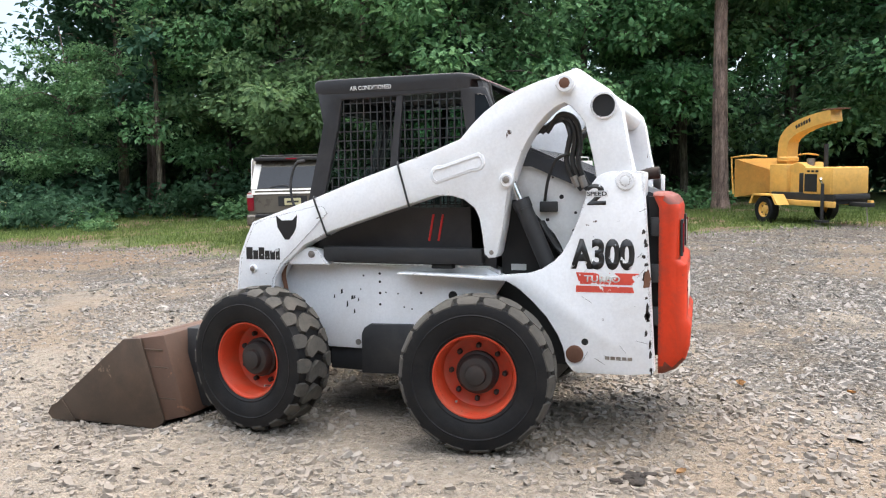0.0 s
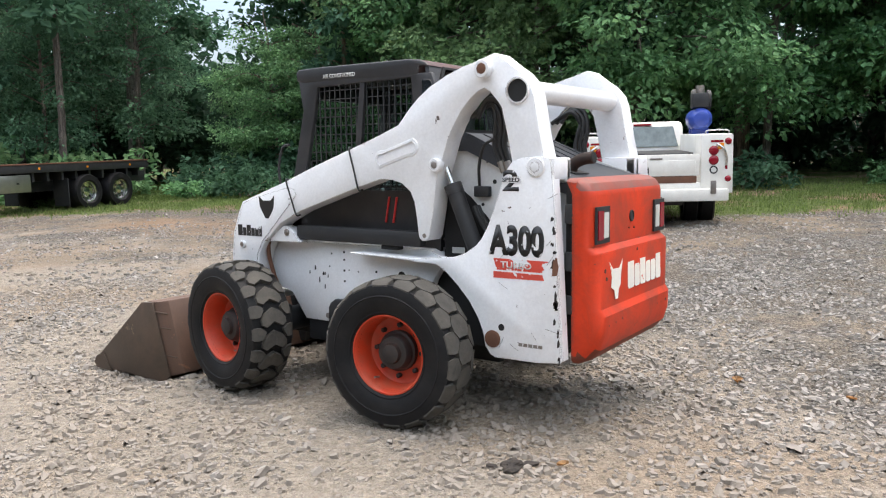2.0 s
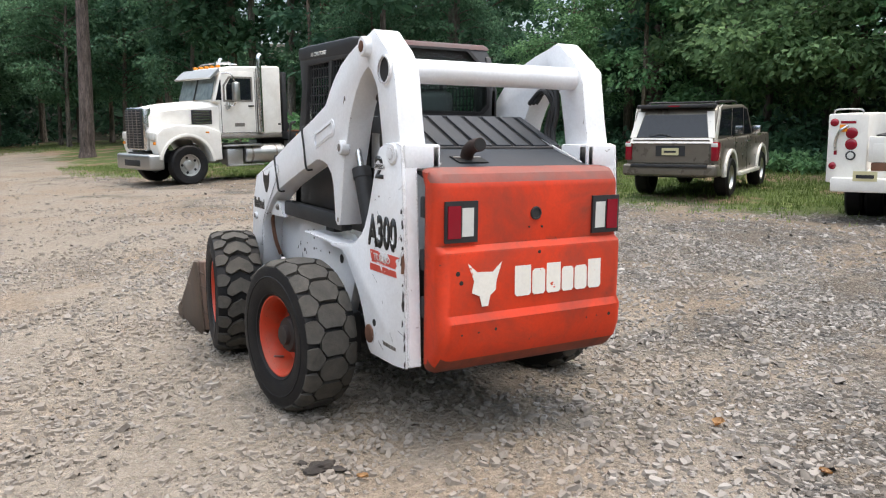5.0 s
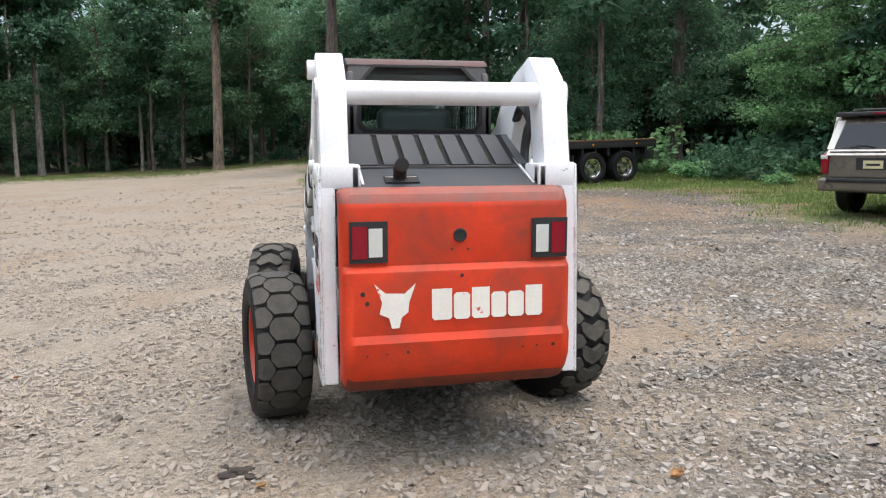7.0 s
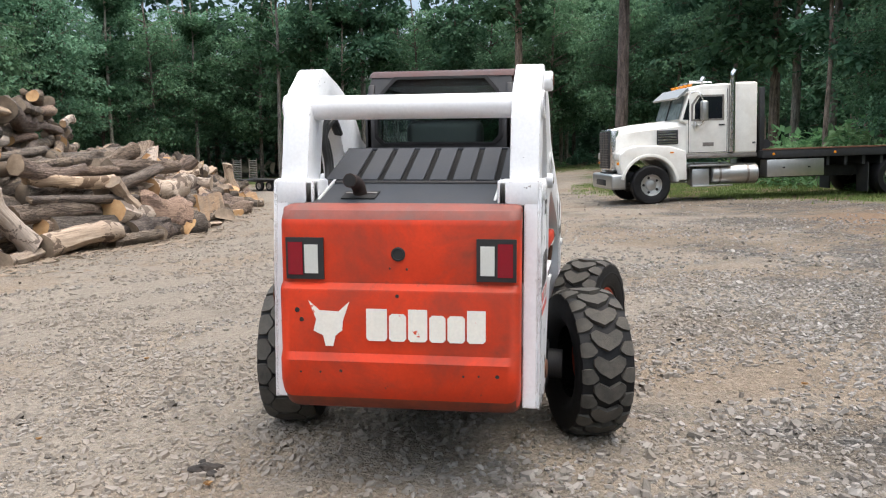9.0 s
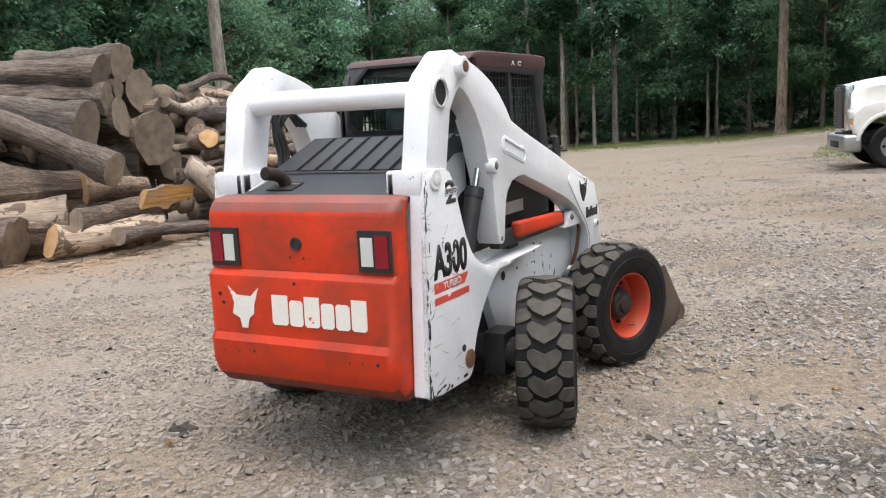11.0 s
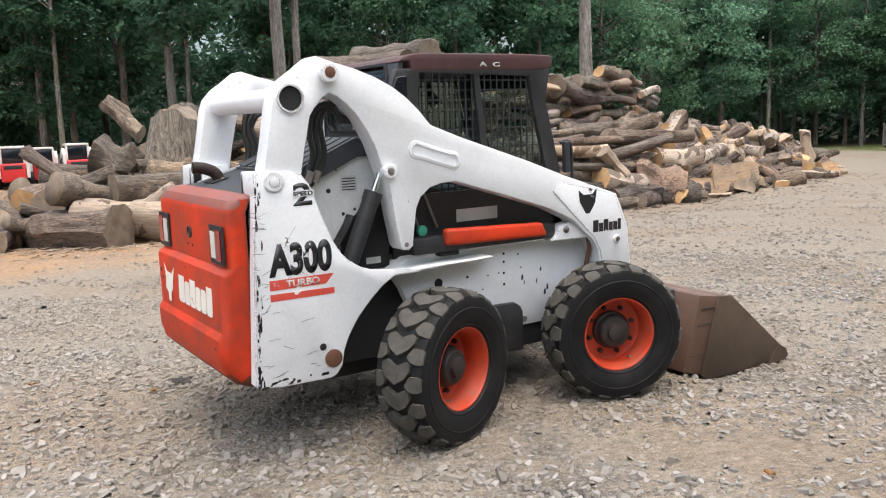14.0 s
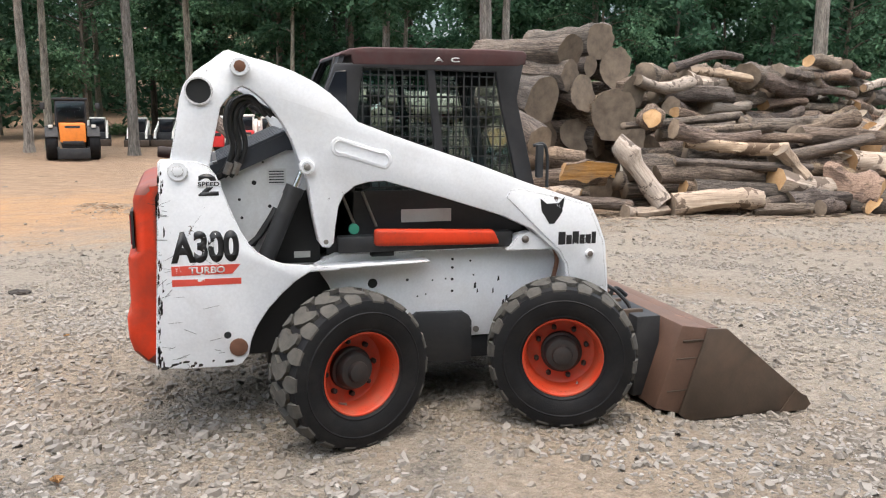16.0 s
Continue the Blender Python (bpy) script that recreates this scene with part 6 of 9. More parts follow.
        part("cab_sill", box(-2.92, -0.98, s * 1.04 - 0.03, s * 1.04 + 0.03, 1.20, 1.31, 0.02), M_STEEL, t)
        tool = part("tool_box", box(-4.72, -3.14, s * 1.0 - 0.22, s * 1.0 + 0.22, 0.64, 1.10, 0.015), M_ALU, t, "grey aluminium tool box")
        for x in (-3.6, -4.3):
            part("latch", box(x - 0.035, x + 0.035, s * 1.225 - 0.01, s * 1.225 + 0.01, 0.86, 0.90), M_BLACK, tool)
        part("mud_flap", box(-5.95, -5.92, s * 0.98 - 0.28, s * 0.98 + 0.28, 0.15, 0.95), M_BLACK, t)
    deck = part("flatbed", box(-9.2, -3.0, -1.24, 1.24, 1.14, 1.36, 0.02), M_BLACK, t, "black steel flatbed")
    for k in range(12):
        part("cross_member", box(-3.4 - 0.5 * k, -3.32 - 0.5 * k, -1.15, 1.15, 0.90, 1.14), M_BLACK, deck)
    part("deck_rail", box(-9.2, -3.0, 1.20, 1.262, 1.36, 1.40, 0.005), M_RUST, deck)
    part("winch", rod((-3.5, -0.35, 1.52), (-3.5, 0.35, 1.52), 0.13, 16), M_BLACK, deck, "black winch drum")
    part("headboard", box(-3.12, -3.02, -1.0, 1.0, 1.36, 2.35, 0.02), M_BLACK, t)
    part("head_post", box(-3.14, -3.0, 0.92, 1.04, 1.36, 3.05, 0.02), M_BLACK, t)
    part("head_post", box(-3.14, -3.0, -1.04, -0.92, 1.36, 3.05, 0.02), M_BLACK, t)
    for k in range(4):
        for s in (1, -1):
            part("marker_lamp", turned(bmesh.new(), [(0.035, 0), (0.03, 0.02), (0, 0.025)], (-3.3 - 1.7 * k, s * 1.24, 1.25), (0, s, 0), 10), M_LAMPAMBER, deck)
    part("tail_frame", box(-9.4, -8.4, -0.9, 0.9, 0.72, 1.04, 0.02), M_BLACK, t)
    return t


def estate_car(m):
    c = thing("off_road_car", "taupe and silver four-door off-road car standing in grass", "car", m=m)
    # x = 0 at the rear axle; the nose is at +3.5
    for s in (1, -1):
        road_wheel(c, 0.0, s * 0.76, 0.365, 0.25, s, M_ALU, 0.23)
        road_wheel(c, 2.67, s * 0.76, 0.365, 0.25, s, M_ALU, 0.23)

    def hull(pts, half, mat, name, bev, label=""):
        bm = bmesh.new()
        prism(bm, pts, -half, half)
        bmesh.ops.recalc_face_normals(bm, faces=bm.faces)
        soften(bm, bev, 3, 35)
        return part(name, bm, mat, c, label)
    body = hull([(-0.93, 0.55), (-0.96, 0.80), (-0.93, 1.10), (3.42, 1.12), (3.5, 0.95), (3.5, 0.50), (3.1, 0.38), (3.04, 0.62), (2.85, 0.82), (2.5, 0.82), (2.28, 0.62), (2.22, 0.36), (0.45, 0.36), (0.40, 0.62), (0.2, 0.82), (-0.18, 0.82), (-0.40, 0.62), (-0.48, 0.42), (-0.85, 0.42)], 0.84, M_TAUPE, "body", 0.05, "taupe lower body")
    cabin = hull([(-0.93, 1.08), (-0.70, 1.62), (-0.54, 1.71), (1.35, 1.72), (1.66, 1.66), (2.30, 1.12)], 0.76, M_TAUPE, "cabin", 0.06)
    hull([(2.1, 1.08), (2.2, 1.16), (3.3, 1.10), (3.42, 1.0)], 0.80, M_TAUPE, "bonnet", 0.03)
    part("inner_floor", box(-0.8, 3.2, -0.6, 0.6, 0.40, 0.8), M_BLACK, c)
    part("rear_bumper", box(-1.10, -0.80, -0.86, 0.86, 0.44, 0.66, 0.05, 3), M_TAUPE, c, "grey-brown rear bumper")
    part("bumper_pad", box(-1.12, -1.0, -0.70, 0.70, 0.60, 0.66, 0.01), M_BLACK, c)
    part("front_bumper", box(3.3, 3.62, -0.84, 0.84, 0.42, 0.70, 0.06, 3), M_TAUPE, c)
    # tail door with glass, plate, lamps
    sl = Vector((0.26, 0, 0.58)).normalized()
    tail = part("tailgate", patch([(-0.70, 0.0), (0.70, 0.0), (0.70, 0.42), (-0.70, 0.42)], (-0.962, 0, 0.68), (0, -1, 0), (0.0, 0, 1), 0.012), M_TAUPE, c, "", False)
    part("rear_glass", patch([(-0.66, 0.06), (0.66, 0.06), (0.56, 0.52), (-0.56, 0.52)], (-0.925, 0, 1.085), (0, -1, 0), sl, 0.012), M_DARKGLASS, tail, "dark rear glass", False)
    part("pale_band", patch([(-0.76, -0.03), (0.76, -0.03), (0.74, 0.07), (-0.74, 0.07)], (-0.958, 0, 1.055), (0, -1, 0), sl, 0.02), M_SILVERP, tail, "", False)
    for sg in (1, -1):
        pts = [(sg * 0.665, 0.05), (sg * 0.78, 0.05), (sg * 0.70, 0.56), (sg * 0.57, 0.56)]
        part("tail_pillar", patch(pts if sg > 0 else pts[::-1], (-0.93, 0, 1.085), (0, -1, 0), sl, 0.014), M_SILVERP, c, "pale silver tail pillar", False)
    part("plate_recess", patch([(-0.27, 0), (0.27, 0), (0.27, 0.19), (-0.27, 0.19)], (-0.976, 0, 0.80), (0, -1, 0), (0, 0, 1), 0.006), M_BLACK, tail, "", False)
    pl = part("number_plate", patch([(-0.155, 0), (0.155, 0), (0.155, 0.13), (-0.155, 0.13)], (-0.984, 0, 0.82), (0, -1, 0), (0, 0, 1), 0.004), M_PLATE, tail, "pale plate with a plain dark bar", False)
    part("plate_bar", patch([(-0.11, 0.045), (0.11, 0.045), (0.11, 0.08), (-0.11, 0.08)], (-0.9885, 0, 0.82), (0, -1, 0), (0, 0, 1), 0.002), M_BLACK, pl, "", False)
    part("spoiler", box(-0.82, -0.45, -0.70, 0.70, 1.665, 1.735, 0.02), M_BLACK, c)
    part("brake_lamp", box(-0.83, -0.815, -0.10, 0.10, 1.69, 1.712), M_LAMPRED, c)
    part("wiper", tube([(-0.93, 0.0, 1.16), (-0.92, 0.2, 1.2), (-0.93, 0.42, 1.17)], 0.008, 6), M_BLACK, c)
    for s in (1, -1):
        lamp = part("tail_lamp", box(-0.985, -0.80, s * 0.79 - 0.065, s * 0.79 + 0.065, 0.72, 1.06, 0.03, 2), M_LAMPRED, c, "red tail lamp")
        part("clear_lens", box(-0.99, -0.82, s * 0.79 - 0.055, s * 0.79 + 0.06, 0.97, 1.04, 0.01), M_LAMPCLEAR, lamp)
        # pillars and side glass
        bm = bmesh.new()
        prism(bm, [(-0.88, 1.10), (-0.62, 1.66), (-0.40, 1.72), (-0.52, 1.66), (-0.70, 1.10)], s * 0.757, s * 0.772)
        part("rear_pillar", bm, M_SILVERP, cabin, "pale silver pillar")
        for pts in ([(-0.60, 1.16), (-0.44, 1.62), (0.28, 1.65), (0.30, 1.14)], [(0.40, 1.14), (0.38, 1.65), (1.20, 1.66), (1.30, 1.14)], [(1.38, 1.14), (1.28, 1.64), (1.50, 1.63), (2.0, 1.14)]):
            bm = bmesh.new()
            prism(bm, pts, s * 0.757, s * 0.768)
            part("side_window", bm, M_DARKGLASS, cabin, "dark side window", False)
        for x in (0.0, 2.67):
            bm = bmesh.new()
            arc = [(x + 0.50 * math.cos(a), 0.40 + 0.50 * math.sin(a)) for a in np.linspace(0, math.pi, 13)]
            arc2 = [(x + 0.41 * math.cos(a), 0.40 + 0.43 * math.sin(a)) for a in np.linspace(math.pi, 0, 13)]
            prism(bm, arc + arc2, s * 0.80, s * 0.885)
            bmesh.ops.recalc_face_normals(bm, faces=bm.faces)
            soften(bm, 0.015, 2, 50)
            part("wheel_flare", bm, M_SILVERP, c, "pale silver wheel flare")
        part("running_board", box(0.5, 2.2, s * 0.86 - 0.07, s * 0.86 + 0.07, 0.36, 0.44, 0.02), M_SILVERP, c)
        for x in (0.25, 1.30):
            part("door_handle", box(x, x + 0.16, s * 0.85 - 0.015, s * 0.85 + 0.015, 0.98, 1.02, 0.008), M_CHROME, c)
        for x in (0.34, 1.34):
            part("door_gap", box(x - 0.005, x + 0.005, s * 0.842 - 0.003, s * 0.842 + 0.003, 0.44, 1.10), M_DARKHOLE, c)
        part("door_mirror", box(1.66, 1.78, s * 0.93 - 0.09, s * 0.93 + 0.09, 1.10, 1.30, 0.03, 2), M_CHROME, c)
        part("roof_rail", tube([(-0.35, s * 0.62, 1.71), (-0.25, s * 0.62, 1.77), (1.1, s * 0.62, 1.78), (1.25, s * 0.62, 1.71)], 0.016, 8), M_BLACK, c)
    for x in (0.0, 0.85):
        part("roof_bar", rod((x, -0.62, 1.77), (x, 0.62, 1.77), 0.014, 8), M_BLACK, c)
    return c


def service_truck(m):
    t = thing("service_truck", "cream-white pickup with a utility box body and open tailgate gap", "truck", m=m)
    # x = 0 at the rear axle; the tail is at -1.25
    for s in (1, -1):
        for k, y in enumerate((0.98, 0.70)):
            road_wheel(t, 0.0, s * y, 0.39, 0.25, s, M_ALU, 0.22)
        road_wheel(t, 3.6, s * 0.88, 0.39, 0.25, s, M_ALU, 0.22)
        box_b = part("utility_box", box(-1.25, 1.55, min(s * 0.72, s * 1.24), max(s * 0.72, s * 1.24), 0.62, 1.60, 0.02), M_CREAM, t, "cream-white tool box body side")
        for x0, x1 in ((-1.2, -0.55), (0.55, 1.05), (1.07, 1.5)):
            part("box_door", box(x0, x1, s * 1.24 - 0.006, s * 1.24 + 0.006, 0.70, 1.55, 0.004), M_CREAM, box_b)
        part("mud_guard", box(-0.5, 0.5, min(s * 0.68, s * 1.22), max(s * 0.68, s * 1.22), 0.55, 0.85), M_DARKHOLE, t)
        back = -1.253
        lamps = ((1.16, 1.48, 0.045, M_LAMPRED), (0.93, 1.33, 0.068, M_LAMPRED), (0.93, 1.17, 0.068, M_LAMPRED), (1.16, 0.86, 0.04, M_LAMPRED))
        for y, z, r, mt in lamps:
            part("tail_lamp", turned(bmesh.new(), [(r + 0.012, 0), (r, 0.016), (r * 0.6, 0.026), (0, 0.028)], (back, s * y, z), (-1, 0, 0), 20), mt, box_b, "round red lamp")
        part("reverse_lamp", turned(bmesh.new(), [(0.068, 0), (0.06, 0.014), (0, 0.016)], (back, s * 0.93, 1.01), (-1, 0, 0), 20), M_BLACK, box_b)
        part("reverse_lens", turned(bmesh.new(), [(0.048, 0), (0.044, 0.02), (0, 0.024)], (back, s * 0.93, 1.01), (-1, 0, 0), 20), M_LAMPCLEAR, box_b, "clear round lamp")
        part("reflector_tape", box(back - 0.004, back, s * 0.98 - 0.10, s * 0.98 + 0.10, 1.465, 1.50), M_LAMPRED, box_b)
        part("door_latch", tube([(back - 0.01, s * 0.98, 1.44), (back - 0.03, s * 1.08, 1.36), (back - 0.02, s * 1.13, 1.22), (back - 0.01, s * 1.13, 1.08)], 0.022, 8), M_CHROME, box_b, "curved metal latch")
        part("amber_lamp", box(back - 0.02, back, s * 1.04 - 0.05, s * 1.04 + 0.05, 1.35, 1.45, 0.01), M_LAMPAMBER, box_b)
        part("tape_low", box(back - 0.004, back, s * 1.13 - 0.02, s * 1.13 + 0.02, 1.02, 1.12), M_LAMPRED, box_b)
        part("grab_rail", tube([(-1.2, s * 0.80, 1.60), (-1.2, s * 0.84, 1.66), (-1.2, s * 1.14, 1.66), (-1.2, s * 1.18, 1.60)], 0.012, 8), M_ALU, box_b)
    part("bed_floor", box(-1.25, 1.55, -0.72, 0.72, 0.66, 0.80, 0.01), M_CREAM, t)
    # added black block, stands for the dark inner wall of the bed
    part("bed_load", box(-0.6, 1.5, -0.70, 0.70, 0.80, 1.29, 0.03), M_BLACK, t, "black block standing for the dark inside of the bed")
    tg = part("tailgate", box(-1.27, -1.21, -0.70, 0.70, 0.92, 1.28, 0.012), M_CREAM, t, "cream-white tailgate")
    part("handle", box(-1.285, -1.265, -0.10, 0.10, 1.20, 1.225, 0.005), M_STEEL, tg)
    part("tailgate_panel", box(-1.278, -1.268, -0.64, 0.64, 0.97, 1.18, 0.006), M_CREAM, tg)
    part("load_edge", box(-1.26, -1.16, -0.66, 0.66, 0.80, 0.91, 0.01), M_RUST, t, "rusty bed lip")
    bmp = part("rear_bumper", box(-1.42, -1.20, -1.15, 1.15, 0.50, 0.70, 0.02), M_CREAM, t, "cream-white step bumper")
    part("hitch", box(-1.52, -1.36, -0.08, 0.08, 0.42, 0.58, 0.01), M_BLACK, bmp)
    part("crane_foot", box(-1.44, -1.40, -0.95, -0.86, 0.62, 0.84, 0.01), M_STEEL, bmp)
    part("plate", box(-1.425, -1.42, 0.55, 0.86, 0.66, 0.80), M_PLATE, bmp, "yellow plate with a plain dark bar")
    part("plate_bar", box(-1.428, -1.4255, 0.59, 0.82, 0.70, 0.75), M_BLACK, bmp)
    part("chassis", box(-1.2, 4.3, -0.45, 0.45, 0.42, 0.66, 0.01), M_BLACK, t)

    def hull(pts, half, mat, name, bev):
        bm = bmesh.new()
        prism(bm, pts, -half, half)
        bmesh.ops.recalc_face_normals(bm, faces=bm.faces)
        soften(bm, bev, 3, 35)
        return part(name, bm, mat, t)
    cab = hull([(1.62, 0.55), (1.62, 1.32), (1.78, 1.80), (1.95, 1.86), (3.0, 1.86), (3.55, 1.36), (4.6, 1.26), (4.65, 0.55)], 0.80, M_CREAM, "cab", 0.08)
    sl = Vector((0.16, 0, 0.48)).normalized()
    part("rear_window", patch([(-0.69, 0), (0.69, 0), (0.60, 0.42), (-0.60, 0.42)], (1.615, 0, 1.36), (0, -1, 0), sl, 0.012), M_SKYGLASS, cab, "rear window with a pale reflection in its colour", False)
    part("third_lamp", box(1.74, 1.80, -0.18, 0.18, 1.79, 1.825), M_LAMPRED, cab)
    for s in (1, -1):
        bm = bmesh.new()
        prism(bm, [(1.95, 1.34), (2.05, 1.74), (2.95, 1.74), (3.35, 1.36)], s * 0.795, s * 0.808)
        part("side_window", bm, M_DARKGLASS, cab, "", False)
        part("door_mirror", box(3.05, 3.2, s * 0.94 - 0.10, s * 0.94 + 0.10, 1.32, 1.58, 0.03), M_BLACK, cab)
    # air compressor on the right-hand box
    comp = thing("air_compressor", "blue tank air compressor with a small engine on top", "compressor", m=m @ Matrix.Translation((0.9, -0.98, 1.60)))
    part("tank", turned(bmesh.new(), [(0, -0.42), (0.14, -0.38), (0.21, -0.28), (0.21, 0.28), (0.14, 0.38), (0, 0.42)], (0, 0, 0.27), (1, 0, 0), 24), M_BLUE, comp, "blue air tank")
    for x in (-0.2, 0.2):
        part("foot", box(x - 0.03, x + 0.03, -0.15, 0.15, 0.0, 0.12, 0.005), M_BLUE, comp)
    part("engine", box(-0.30, 0.02, -0.16, 0.16, 0.48, 0.76, 0.04), M_BLACK, comp)
    part("cylinder_head", box(0.06, 0.26, -0.12, 0.12, 0.48, 0.84, 0.03), M_STEEL, comp)
    part("air_filter", rod((-0.14, 0.0, 0.74), (-0.14, 0.0, 0.90), 0.08, 14), M_STEEL, comp)
    part("belt_guard", turned(bmesh.new(), [(0.2, 0), (0.2, 0.06)], (-0.02, -0.20, 0.62), (0, 1, 0), 20), M_BLACK, comp)
    return t


def wood_chipper(m):
    c = thing("wood_chipper", "yellow towed wood chipper with a curved discharge chute", "wood chipper", m=m)
    # x forward to the tow bar, 0 at the axle
    for s in (1, -1):
        road_wheel(c, 0.0, s * 0.92, 0.36, 0.24, s, M_YELLOW, 0.2)
        bm = bmesh.new()
        prism(bm, [(-0.55, 0.50), (-0.40, 0.76), (0.40, 0.76), (0.62, 0.50), (0.52, 0.50), (0.36, 0.72), (-0.36, 0.72), (-0.46, 0.50)], s * 0.72, s * 1.07)
        part("fender", bm, M_YELLOW, c)
        part("frame_rail", box(-0.9, 2.0, s * 0.55 - 0.05, s * 0.55 + 0.05, 0.48, 0.62, 0.01), M_YELLOW, c)
    # feed hopper: an open flared box at the back
    bm = bmesh.new()
    inner0, outer0 = (-0.45, 0.42, 0.80, 1.35), (-1.55, 0.82, 0.62, 1.68)
    ring = []
    for x, h, z0, z1 in (inner0, outer0):
        ring.append([bm.verts.new(p) for p in ((x, -h, z0), (x, h, z0), (x, h, z1), (x, -h, z1))])
    for i in range(4):
        bm.faces.new((ring[0][i], ring[0][(i + 1) % 4], ring[1][(i + 1) % 4], ring[1][i]))
    bmesh.ops.solidify(bm, geom=bm.faces[:], thickness=0.03)
    hop = part("feed_hopper", bm, M_YELLOW, c, "yellow flared feed hopper", False)
    part("hopper_bar", tube([(-1.55, 0.86, 0.7), (-1.62, 0.88, 1.72), (-0.7, 0.88, 1.78), (-0.2, 0.8, 1.74)], 0.025, 8, smooth_n=1), M_YELLOW, hop)
    part("hopper_bar", tube([(-1.55, -0.86, 0.7), (-1.62, -0.88, 1.72), (-0.7, -0.88, 1.78), (-0.2, -0.8, 1.74)], 0.025, 8, smooth_n=1), M_YELLOW, hop)
    part("feed_housing", box(-0.55, 0.15, -0.45, 0.45, 0.62, 1.52, 0.04), M_YELLOW, c)
    part("drum_housing", turned(bmesh.new(), [(0.0, -0.34), (0.50, -0.34), (0.52, -0.30), (0.52, 0.30), (0.50, 0.34), (0, 0.34)], (0.42, 0, 1.05), (0, 1, 0), 28), M_YELLOW, c, "yellow drum housing")
    part("engine_cover", box(0.85, 1.90, -0.52, 0.52, 0.78, 1.44, 0.04), M_YELLOW, c, "yellow engine cover")
    for k in range(5):
        part("cover_slot", box(1.00 + 0.15 * k, 1.10 + 0.15 * k, -0.526, -0.518, 1.32, 1.37), M_DARKHOLE, c)
    part("engine_bay", box(0.62, 0.88, -0.45, 0.45, 0.70, 1.30, 0.02), M_BLACK, c)
    for s in (1, -1):
        part("side_door", box(1.42, 1.84, s * 0.525 - 0.008, s * 0.525 + 0.008, 0.82, 1.38, 0.005), M_YELLOW, c)
        part("open_bay", box(0.92, 1.36, s * 0.523 - 0.006, s * 0.523 + 0.006, 0.84, 1.28), M_DARKHOLE, c)
    part("muffler", rod((0.80, 0.20, 1.30), (0.80, 0.20, 2.02), 0.055, 14), M_BLACK, c, "black exhaust muffler")
    part("air_cleaner", rod((0.62, -0.1, 1.38), (0.62, -0.1, 1.66), 0.10, 14), M_STEEL, c)
    # discharge chute: square section bent forward
    pts = curve_points([(-0.40, 0, 1.45), (-0.40, 0, 1.95), (-0.28, 0, 2.24), (0.10, 0, 2.46), (0.75, 0, 2.62), (1.35, 0, 2.70)], 5)
    bm = bmesh.new()
    prev = None
    for i, p in enumerate(pts):
        d = (pts[min(i + 1, len(pts) - 1)] - pts[max(i - 1, 0)]).normalized()
        nrm = Vector((-d.z, 0, d.x))
        h = 0.20 - 0.06 * i / len(pts)
        rg = [bm.verts.new(p + nrm * a * h + Vector((0, b * 0.17, 0))) for a, b in ((-1, -1), (-1, 1), (1, 1), (1, -1))]
        if prev:
            for k in range(4):
                bm.faces.new((prev[k], prev[(k + 1) % 4], rg[(k + 1) % 4], rg[k]))
        prev = rg
    bm.faces.new(prev)
    chute = part("discharge_chute", bm, M_YELLOW, c, "curved yellow chute with a dark marking", angle=50)
    part("chute_flap", box(1.05, 1.62, -0.18, 0.18, 2.84, 2.87, 0.008), M_RUST, chute)
    for k in range(6):
        for s in (1, -1):
            part("mark_bar", patch([(0, 0), (0.07, 0.015), (0.07, 0.11), (0, 0.09)], (0.12 + 0.095 * k, s * 0.172, 2.42 + 0.028 * k), (1, 0, 0.35), (-0.35, 0, 1), 0.004), M_BLACK, chute, "", False)
    part("chute_collar", turned(bmesh.new(), [(0.27, 0), (0.27, 0.08), (0.22, 0.12)], (-0.40, 0, 1.60), (0, 0, 1), 20), M_YELLOW, c)
    part("tow_bar", box(1.9, 2.6, -0.06, 0.06, 0.50, 0.60, 0.01), M_BLACK, c)
    jk = part("jack_stand", rod((1.72, -0.66, 0.16), (1.72, -0.66, 1.05), 0.04, 12), M_BLACK, c)
    part("jack_handle", tube([(1.72, -0.66, 1.05), (1.72, -0.72, 1.14), (1.78, -0.76, 1.18)], 0.03, 8), M_CHROME, jk)
    part("jack_foot", box(1.60, 1.84, -0.78, -0.54, 0.12, 0.17), M_BLACK, jk)
    part("bumper_bar", box(1.90, 1.98, -0.5, 0.5, 0.66, 0.78, 0.01), M_BLACK, c)
    part("chain", tube([(2.3, 0.1, 0.5), (2.32, 0.12, 0.25), (2.35, 0.1, 0.03)], 0.015, 6), M_STEEL, c)
    part("under_tray", box(-0.4, 1.9, -0.5, 0.5, 0.55, 0.80, 0.02), M_BLACK, c)
    return c


